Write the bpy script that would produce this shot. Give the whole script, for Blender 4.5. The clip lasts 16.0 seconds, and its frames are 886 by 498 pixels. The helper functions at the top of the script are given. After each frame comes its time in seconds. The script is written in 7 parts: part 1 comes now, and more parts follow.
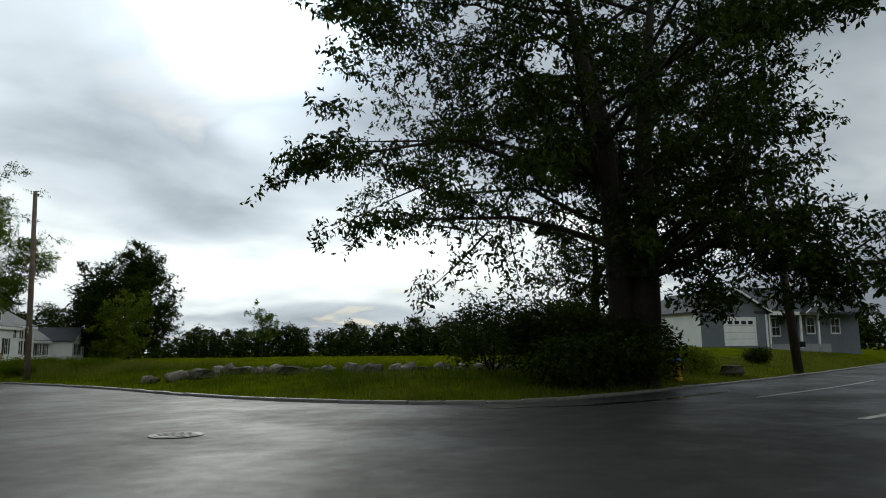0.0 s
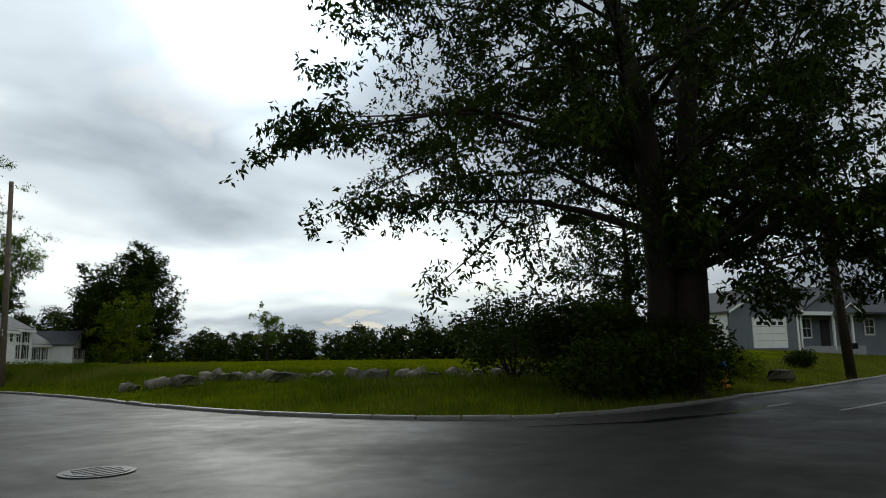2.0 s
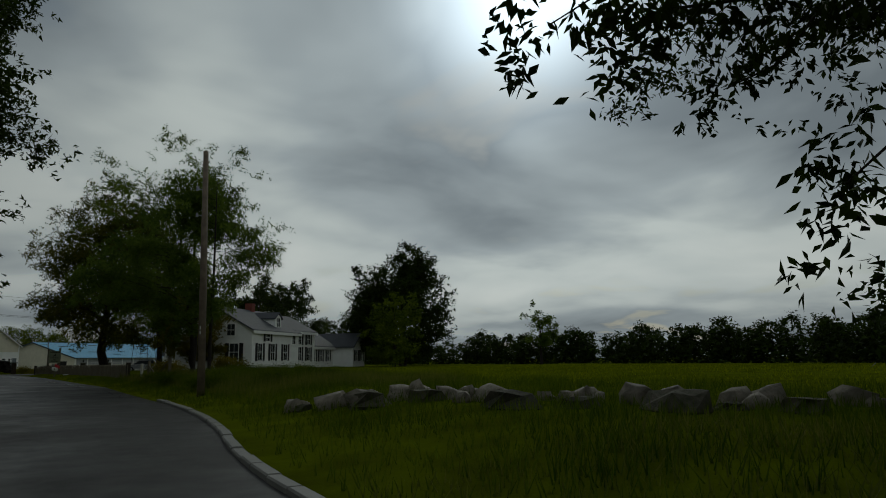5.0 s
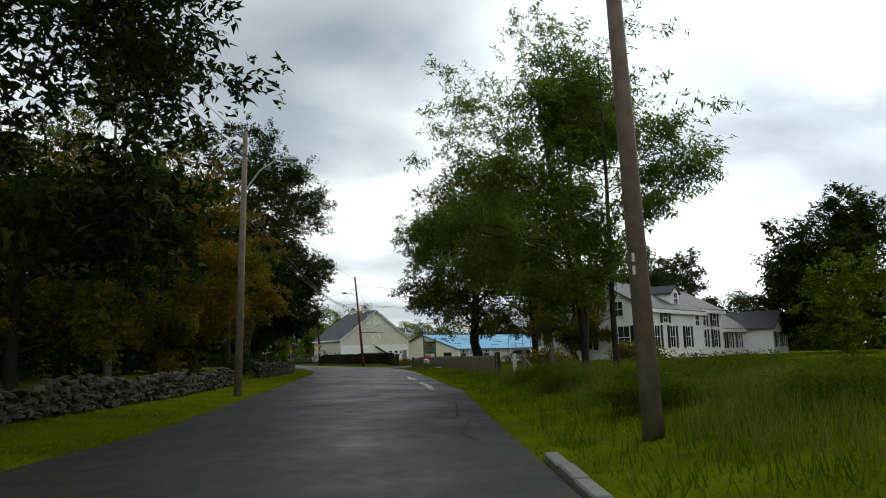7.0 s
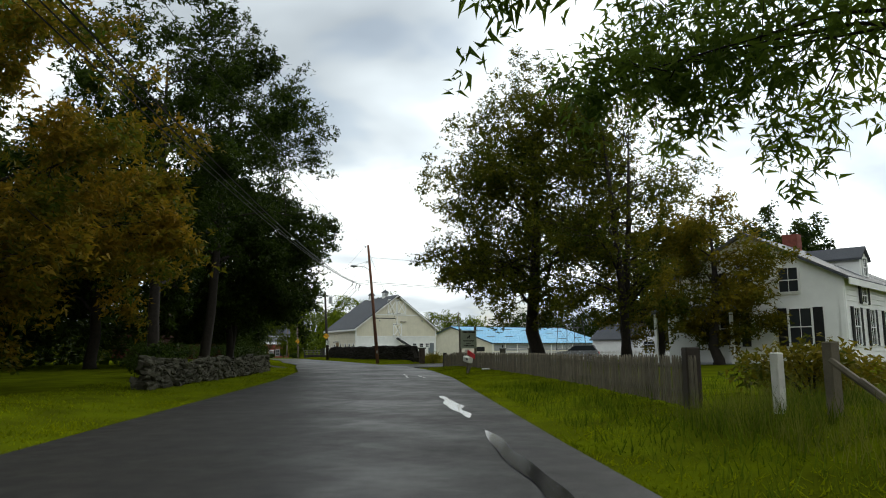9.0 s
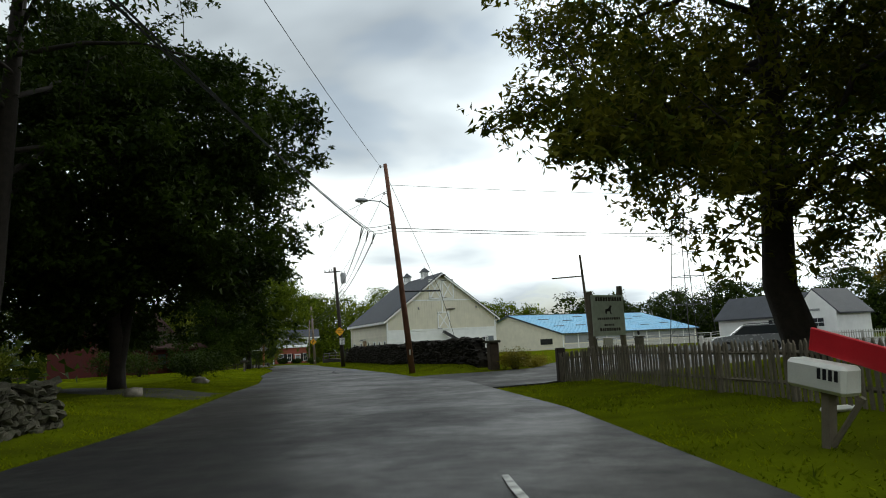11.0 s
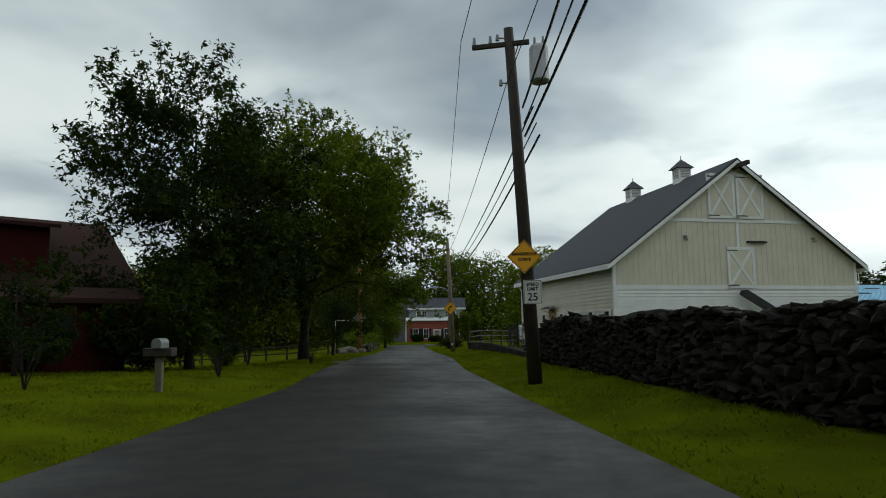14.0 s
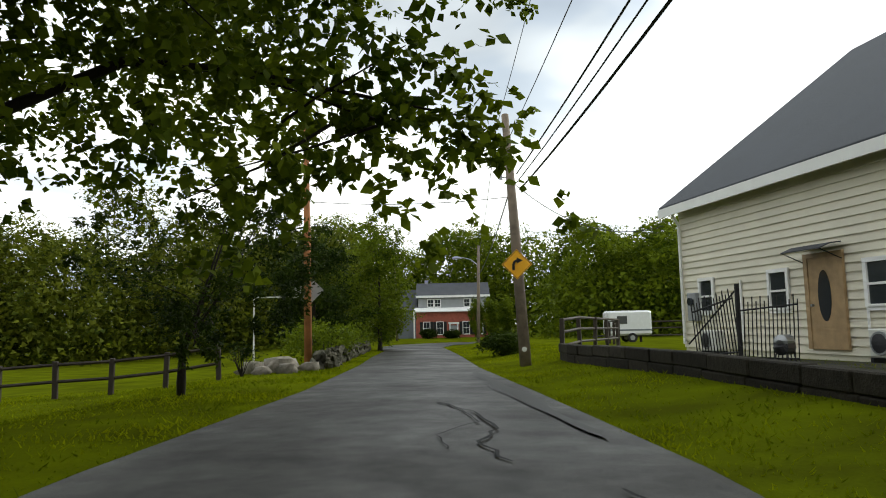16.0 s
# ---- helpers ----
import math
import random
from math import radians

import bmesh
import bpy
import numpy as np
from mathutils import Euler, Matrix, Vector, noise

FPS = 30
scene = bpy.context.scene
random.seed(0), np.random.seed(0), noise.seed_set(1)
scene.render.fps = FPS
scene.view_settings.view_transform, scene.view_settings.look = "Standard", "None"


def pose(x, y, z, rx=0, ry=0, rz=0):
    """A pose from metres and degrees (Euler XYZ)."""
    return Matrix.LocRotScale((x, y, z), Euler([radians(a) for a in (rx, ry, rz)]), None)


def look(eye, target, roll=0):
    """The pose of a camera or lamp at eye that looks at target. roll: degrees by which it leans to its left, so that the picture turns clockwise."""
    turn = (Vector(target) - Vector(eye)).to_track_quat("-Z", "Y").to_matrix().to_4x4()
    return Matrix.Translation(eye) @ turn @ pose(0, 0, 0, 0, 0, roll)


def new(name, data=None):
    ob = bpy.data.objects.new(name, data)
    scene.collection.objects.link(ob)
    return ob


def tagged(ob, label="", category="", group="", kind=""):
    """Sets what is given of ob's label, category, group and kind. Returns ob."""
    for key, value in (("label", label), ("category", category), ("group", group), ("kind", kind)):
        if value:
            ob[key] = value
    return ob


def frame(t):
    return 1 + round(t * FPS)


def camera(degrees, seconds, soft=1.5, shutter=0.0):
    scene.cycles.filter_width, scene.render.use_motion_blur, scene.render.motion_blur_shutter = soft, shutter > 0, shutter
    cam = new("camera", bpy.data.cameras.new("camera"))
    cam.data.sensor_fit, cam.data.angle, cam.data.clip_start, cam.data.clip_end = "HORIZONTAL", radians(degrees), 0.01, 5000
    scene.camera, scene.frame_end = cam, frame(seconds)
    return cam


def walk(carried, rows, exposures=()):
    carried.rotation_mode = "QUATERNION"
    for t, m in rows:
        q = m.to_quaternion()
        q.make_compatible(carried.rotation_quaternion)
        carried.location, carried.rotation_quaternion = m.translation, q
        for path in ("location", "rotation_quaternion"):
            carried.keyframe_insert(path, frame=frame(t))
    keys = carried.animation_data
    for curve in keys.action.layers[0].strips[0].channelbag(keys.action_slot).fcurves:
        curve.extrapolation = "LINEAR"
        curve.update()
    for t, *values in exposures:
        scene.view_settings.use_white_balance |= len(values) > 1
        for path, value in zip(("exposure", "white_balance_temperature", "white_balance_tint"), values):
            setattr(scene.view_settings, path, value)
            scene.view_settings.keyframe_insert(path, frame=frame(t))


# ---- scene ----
cam = camera(65.0, 16.0, soft=1.0)
PATH = [
    (0.0, pose(-11.75, -65.23, 1.26, 98.25, 0.66, -56.25)),
    (0.5, pose(-10.58, -64.35, 1.30, 98.39, 0.21, -55.94)),
    (1.0, pose(-9.88, -63.83, 1.30, 98.53, 0.15, -56.01)),
    (1.5, pose(-9.71, -63.69, 1.28, 98.68, 0.37, -56.11)),
    (2.0, pose(-9.34, -63.45, 1.27, 98.51, 0.79, -55.53)),
    (2.5, pose(-8.81, -63.10, 1.30, 98.77, 0.26, -56.20)),
    (3.0, pose(-8.40, -62.85, 1.30, 99.03, 0.19, -56.24)),
    (3.5, pose(-7.85, -62.48, 1.22, 99.29, 0.46, -54.54)),
    (4.0, pose(-5.74, -60.97, 1.30, 99.51, 0.58, -50.69)),
    (4.5, pose(-3.34, -58.92, 1.30, 99.65, 0.27, -43.5)),
    (4.7, pose(-2.49, -57.96, 1.32, 99.67, 0.30, -39.3)),
    (5.0, pose(-1.39, -56.44, 1.30, 98.99, 0.60, -32.8)),
    (5.2, pose(-0.88, -55.40, 1.28, 99.13, 0.40, -29.0)),
    (5.7, pose(0.29, -52.26, 1.30, 99.00, 0.15, -19.2)),
    (6.2, pose(1.16, -47.94, 1.30, 98.87, 0.18, -10.41)),
    (6.8, pose(1.68, -41.74, 1.30, 98.68, 0.66, -4.45)),
    (7.3, pose(1.80, -36.67, 1.20, 98.55, 2.17, -2.58)),
    (7.5, pose(1.81, -34.84, 1.30, 98.55, 1.73, -2.18)),
    (8.0, pose(1.81, -30.53, 1.30, 98.50, 2.09, -1.85)),
    (8.2, pose(1.81, -28.62, 1.30, 98.36, 2.54, -1.86)),
    (8.9, pose(1.73, -19.52, 1.30, 98.19, 0.57, -1.45)),
    (9.6, pose(1.52, -8.89, 1.30, 98.03, 0.60, -0.59)),
    (10.3, pose(1.10, 1.82, 1.27, 97.87, 2.73, 0.57)),
    (10.5, pose(0.89, 4.67, 1.30, 97.93, 2.91, 1.01)),
    (11.0, pose(0.27, 11.69, 1.24, 98.02, 2.98, 2.42)),
    (11.5, pose(-0.50, 19.25, 1.27, 98.24, 3.19, 4.15)),
    (12.0, pose(-1.59, 26.41, 1.37, 98.17, 3.79, 6.47)),
    (12.5, pose(-3.13, 33.72, 1.39, 97.77, 2.13, 8.69)),
    (13.0, pose(-4.94, 41.22, 1.30, 97.74, 1.80, 11.24)),
    (13.5, pose(-6.75, 48.30, 1.39, 97.07, 1.82, 13.53)),
    (14.0, pose(-8.93, 55.37, 1.32, 96.61, 0.60, 14.40)),
    (14.5, pose(-11.12, 62.86, 1.19, 96.86, 1.23, 15.13)),
    (15.0, pose(-13.17, 69.20, 1.30, 96.32, 1.07, 15.33)),
    (15.2, pose(-13.96, 71.67, 1.33, 96.10, 1.34, 15.35)),
    (15.5, pose(-15.15, 75.41, 1.30, 96.12, 0.88, 15.38)),
    (16.0, pose(-17.06, 81.43, 1.07, 96.22, 1.15, 15.11)),
]
walk(cam, PATH, [(0.0, -0.4, 6500, 3), (3.5, -0.48, 6500, 3), (4.0, -0.63, 6500, 2), (4.5, -1.07, 6450, 0), (5.0, -1.67, 6500, -2), (5.3, -1.66, 6500, -2), (6.4, -0.46, 6550, 2), (7.3, 0.23, 6600, 3), (8.2, 0.34, 6600, 3), (10.3, 0.52, 6700, 4), (11.0, 0.23, 6550, 2), (11.5, -0.28, 6350, 0), (12.0, -0.78, 6200, -2), (13.5, -0.83, 6150, -2), (14.0, -0.43, 6350, -1), (14.5, 0.15, 6500, 0), (15.2, 0.53, 6650, 2), (16.0, 0.71, 6800, 4)])

# ---- sky, sun ----
SUN_AZ, SUN_EL = radians(40.0), radians(29.0)      # from +y towards +x
SUN_DIR = (math.sin(SUN_AZ) * math.cos(SUN_EL), math.cos(SUN_AZ) * math.cos(SUN_EL), math.sin(SUN_EL))
world = bpy.data.worlds.new("overcast_sky")
scene.world = world
world.use_nodes = True


def build_sky():
    nt = world.node_tree
    nt.nodes.clear()
    N, L = nt.nodes.new, nt.links.new
    out = N("ShaderNodeOutputWorld")
    tc = N("ShaderNodeTexCoord")
    sky = N("ShaderNodeTexSky")
    sky.sky_type, sky.sun_disc = "NISHITA", False
    sky.sun_elevation, sky.sun_rotation = SUN_EL, SUN_AZ
    blue = N("ShaderNodeBackground")
    L(sky.outputs[0], blue.inputs[0])
    blue.inputs[1].default_value = 0.10
    sep = N("ShaderNodeSeparateXYZ")
    L(tc.outputs["Generated"], sep.inputs[0])

    def m(op, a, b=None, c=None, clamp=False):
        n = N("ShaderNodeMath")
        n.operation, n.use_clamp = op, clamp
        for i, v in enumerate((a, b, c)):
            if v is None:
                continue
            if isinstance(v, (int, float)):
                n.inputs[i].default_value = v
            else:
                L(v, n.inputs[i])
        return n.outputs[0]
    up = m("ADD", m("MAXIMUM", sep.outputs[2], 0.0), 0.16)
    flat = N("ShaderNodeCombineXYZ")
    L(m("DIVIDE", sep.outputs[0], up), flat.inputs[0])
    L(m("DIVIDE", sep.outputs[1], up), flat.inputs[1])

    def cloud(scale, detail, rough, off):
        mp = N("ShaderNodeMapping")
        mp.inputs["Location"].default_value = (off, off * 0.7, off * 0.3)
        L(flat.outputs[0], mp.inputs[0])
        n = N("ShaderNodeTexNoise")
        n.inputs["Scale"].default_value, n.inputs["Detail"].default_value = scale, detail
        n.inputs["Roughness"].default_value, n.inputs["Distortion"].default_value = rough, 0.3
        L(mp.outputs[0], n.inputs["Vector"])
        return n.outputs["Fac"]
    big, small = cloud(0.55, 3.0, 0.45, 3.7), cloud(1.4, 4.0, 0.5, 9.1)
    dens = m("ADD", m("MULTIPLY", big, 0.74), m("MULTIPLY", small, 0.26))
    ramp = N("ShaderNodeValToRGB")
    e = ramp.color_ramp.elements
    e[0].position, e[0].color = 0.37, (0.27, 0.30, 0.35, 1)
    e[1].position, e[1].color = 0.62, (0.97, 0.98, 1.0, 1)
    k = e.new(0.47)
    k.color = (0.52, 0.56, 0.62, 1)
    k = e.new(0.54)
    k.color = (0.82, 0.85, 0.88, 1)
    L(dens, ramp.inputs[0])
    # the sun behind the cloud brightens a wide patch round it
    dot = N("ShaderNodeVectorMath")
    dot.operation = "DOT_PRODUCT"
    L(tc.outputs["Generated"], dot.inputs[0])
    dot.inputs[1].default_value = SUN_DIR
    near = m("MAXIMUM", dot.outputs["Value"], 0.0)
    glow = m("ADD", m("MULTIPLY", m("POWER", near, 7.0), 1.15), m("MULTIPLY", m("POWER", near, 130.0), 12.0))
    gain = m("ADD", glow, 1.12)
    # slightly darker, bluer band low over the horizon
    low = m("SUBTRACT", 1.0, m("MULTIPLY", m("SUBTRACT", 0.10, sep.outputs[2], None, True), 2.2))
    cl = N("ShaderNodeBackground")
    L(ramp.outputs[0], cl.inputs[0])
    L(m("MULTIPLY", gain, low), cl.inputs[1])
    gap = N("ShaderNodeValToRGB")
    gap.color_ramp.elements[0].position, gap.color_ramp.elements[1].position = 0.36, 0.42
    L(small, gap.inputs[0])
    mix = N("ShaderNodeMixShader")
    L(m("ADD", m("MULTIPLY", gap.outputs[0], 0.25), 0.75), mix.inputs[0])
    L(blue.outputs[0], mix.inputs[1])
    L(cl.outputs[0], mix.inputs[2])
    L(mix.outputs[0], out.inputs[0])


build_sky()
sun = new("sun", bpy.data.lights.new("sun", "SUN"))
sun.data.energy, sun.data.angle, sun.data.color = 0.9, radians(14), (1.0, 0.95, 0.86)
sun.matrix_world = look((60, 80, 60), (60 - SUN_DIR[0] * 50, 80 - SUN_DIR[1] * 50, 60 - SUN_DIR[2] * 50))

# ---- materials ----
def mat(name, col, rough=0.7, metal=0.0, var=0.25, scale=6.0, bump=0.15, fine=40.0, spec=0.28, rnd=0.0, island=0.0, col2=None):
    """A surface with colour and relief that vary at two scales; rnd: from object to object, island: from piece to piece."""
    mt = bpy.data.materials.new(name)
    mt.use_nodes = True
    nt = mt.node_tree
    N, L = nt.nodes.new, nt.links.new
    bsdf = nt.nodes["Principled BSDF"]
    geo = N("ShaderNodeNewGeometry")
    n1, n2 = N("ShaderNodeTexNoise"), N("ShaderNodeTexNoise")
    n1.inputs["Scale"].default_value, n1.inputs["Detail"].default_value = scale, 5
    n2.inputs["Scale"].default_value, n2.inputs["Detail"].default_value = fine, 4
    for n in (n1, n2):
        L(geo.outputs["Position"], n.inputs["Vector"])
    ramp = N("ShaderNodeMix")
    ramp.data_type = "RGBA"
    dark = col2 or tuple(c * (1 - var) for c in col)
    light = tuple(min(1, c * (1 + var * 0.7)) for c in col)
    ramp.inputs[6].default_value, ramp.inputs[7].default_value = (*dark, 1), (*light, 1)
    add = N("ShaderNodeMath")
    add.operation = "MULTIPLY_ADD"
    add.inputs[1].default_value, add.use_clamp = 0.35, True
    L(n2.outputs[0], add.inputs[0])
    s = N("ShaderNodeMapRange")
    s.inputs[1].default_value, s.inputs[2].default_value = 0.32, 0.68
    s.inputs[3].default_value, s.inputs[4].default_value = 0.0, 0.65
    L(n1.outputs[0], s.inputs[0])
    L(s.outputs[0], add.inputs[2])
    L(add.outputs[0], ramp.inputs[0])
    colour = ramp.outputs[2]
    for amount, source in ((rnd, "ob"), (island, "is")):
        if amount:
            src = N("ShaderNodeObjectInfo").outputs["Random"] if source == "ob" else geo.outputs["Random Per Island"]
            mr = N("ShaderNodeMapRange")
            mr.inputs[3].default_value, mr.inputs[4].default_value = 1 - amount, 1 + amount * 0.8
            L(src, mr.inputs[0])
            hs = N("ShaderNodeHueSaturation")
            L(colour, hs.inputs["Color"])
            L(mr.outputs[0], hs.inputs["Value"])
            colour = hs.outputs[0]
    L(colour, bsdf.inputs["Base Color"])
    bsdf.inputs["Metallic"].default_value = metal
    bsdf.inputs["Specular IOR Level"].default_value = spec
    rr = N("ShaderNodeMapRange")
    rr.inputs[3].default_value, rr.inputs[4].default_value = max(0.02, rough - 0.12), min(1, rough + 0.12)
    L(n1.outputs[0], rr.inputs[0])
    L(rr.outputs[0], bsdf.inputs["Roughness"])
    if bump:
        bp = N("ShaderNodeBump")
        bp.inputs["Strength"].default_value, bp.inputs["Distance"].default_value = bump, 0.02
        L(n2.outputs[0], bp.inputs["Height"])
        L(bp.outputs[0], bsdf.inputs["Normal"])
    return mt


def leaf_mat(name, dark, light, trans=0.35, rough=0.6, spec=0.06):
    """Thin leaves: every leaf has its own shade between two greens, and lets some light through."""
    mt = bpy.data.materials.new(name)
    mt.use_nodes = True
    nt = mt.node_tree
    N, L = nt.nodes.new, nt.links.new
    nt.nodes.remove(nt.nodes["Principled BSDF"])
    geo = N("ShaderNodeNewGeometry")
    noise_ = N("ShaderNodeTexNoise")
    noise_.inputs["Scale"].default_value = 0.55
    L(geo.outputs["Position"], noise_.inputs["Vector"])
    f = N("ShaderNodeMath")
    f.operation, f.use_clamp = "MULTIPLY_ADD", True
    L(geo.outputs["Random Per Island"], f.inputs[0])
    f.inputs[1].default_value = 0.6
    mr = N("ShaderNodeMapRange")
    mr.inputs[1].default_value, mr.inputs[2].default_value, mr.inputs[3].default_value, mr.inputs[4].default_value = 0.35, 0.65, -0.15, 0.5
    L(noise_.outputs[0], mr.inputs[0])
    L(mr.outputs[0], f.inputs[2])
    mix = N("ShaderNodeMix")
    mix.data_type = "RGBA"
    mix.inputs[6].default_value, mix.inputs[7].default_value = (*dark, 1), (*light, 1)
    L(f.outputs[0], mix.inputs[0])
    d = N("ShaderNodeBsdfPrincipled")
    d.inputs["Roughness"].default_value = rough
    d.inputs["Specular IOR Level"].default_value = spec
    L(mix.outputs[2], d.inputs["Base Color"])
    t = N("ShaderNodeBsdfTranslucent")
    L(mix.outputs[2], t.inputs[0])
    sh = N("ShaderNodeMixShader")
    sh.inputs[0].default_value = trans
    L(d.outputs[0], sh.inputs[1])
    L(t.outputs[0], sh.inputs[2])
    L(sh.outputs[0], nt.nodes["Material Output"].inputs[0])
    return mt


def asphalt_mat(name, base=0.045, wet=0.5, gloss=0.12):
    """Rain-wet asphalt: pale and dark stone grain, worn patches, and a thin water film in broad shapes."""
    mt = bpy.data.materials.new(name)
    mt.use_nodes = True
    nt = mt.node_tree
    N, L = nt.nodes.new, nt.links.new
    bsdf = nt.nodes["Principled BSDF"]
    geo = N("ShaderNodeNewGeometry")

    def nz(scale, detail, rough=0.5):
        n = N("ShaderNodeTexNoise")
        n.inputs["Scale"].default_value, n.inputs["Detail"].default_value, n.inputs["Roughness"].default_value = scale, detail, rough
        L(geo.outputs["Position"], n.inputs["Vector"])
        return n.outputs[0]

    def rng_(src, a, b, c, d):
        n = N("ShaderNodeMapRange")
        for k, v in enumerate((a, b, c, d)):
            n.inputs[1 + k].default_value = v
        L(src, n.inputs[0])
        return n.outputs[0]

    def mul(a, b, op="MULTIPLY"):
        n = N("ShaderNodeMath")
        n.operation = op
        L(a, n.inputs[0])
        L(b, n.inputs[1])
        return n.outputs[0]
    patch, mid, grain, chip = nz(0.35, 4, 0.6), nz(2.2, 6, 0.65), nz(70, 4, 0.7), nz(160, 2)
    value = mul(mul(rng_(mid, 0.3, 0.7, 0.72, 1.3), rng_(grain, 0.3, 0.7, 0.6, 1.45)), rng_(patch, 0.35, 0.65, 0.82, 1.2))
    value = mul(value, rng_(chip, 0.66, 0.74, 1.0, 2.2))
    tint = N("ShaderNodeMix")
    tint.data_type = "RGBA"
    tint.inputs[6].default_value = (base, base * 0.98, base * 0.95, 1)
    tint.inputs[7].default_value = (base * 1.12, base * 1.02, base * 0.90, 1)
    L(mid, tint.inputs[0])
    hs = N("ShaderNodeHueSaturation")
    L(tint.outputs[2], hs.inputs["Color"])
    L(value, hs.inputs["Value"])
    L(hs.outputs[0], bsdf.inputs["Base Color"])
    film = mul(rng_(patch, 0.42 - 0.1 * wet, 0.62, 0.0, 0.16), rng_(mid, 0.35, 0.65, -0.03, 0.05), "ADD")
    dry = N("ShaderNodeMath")
    dry.operation, dry.inputs[0].default_value = "SUBTRACT", 0.52 + 0.5 * (0.12 - gloss) + 0.06
    L(film, dry.inputs[1])
    L(dry.outputs[0], bsdf.inputs["Roughness"])
    bsdf.inputs["Specular IOR Level"].default_value = gloss
    bp = N("ShaderNodeBump")
    bp.inputs["Strength"].default_value, bp.inputs["Distance"].default_value = 0.5, 0.006
    L(grain, bp.inputs["Height"])
    L(bp.outputs[0], bsdf.inputs["Normal"])
    return mt


def glass_mat(name, col=(0.03, 0.035, 0.04), rough=0.08, spec=0.7):
    mt = bpy.data.materials.new(name)
    mt.use_nodes = True
    b = mt.node_tree.nodes["Principled BSDF"]
    b.inputs["Base Color"].default_value = (*col, 1)
    b.inputs["Roughness"].default_value = rough
    b.inputs["Specular IOR Level"].default_value = spec
    return mt


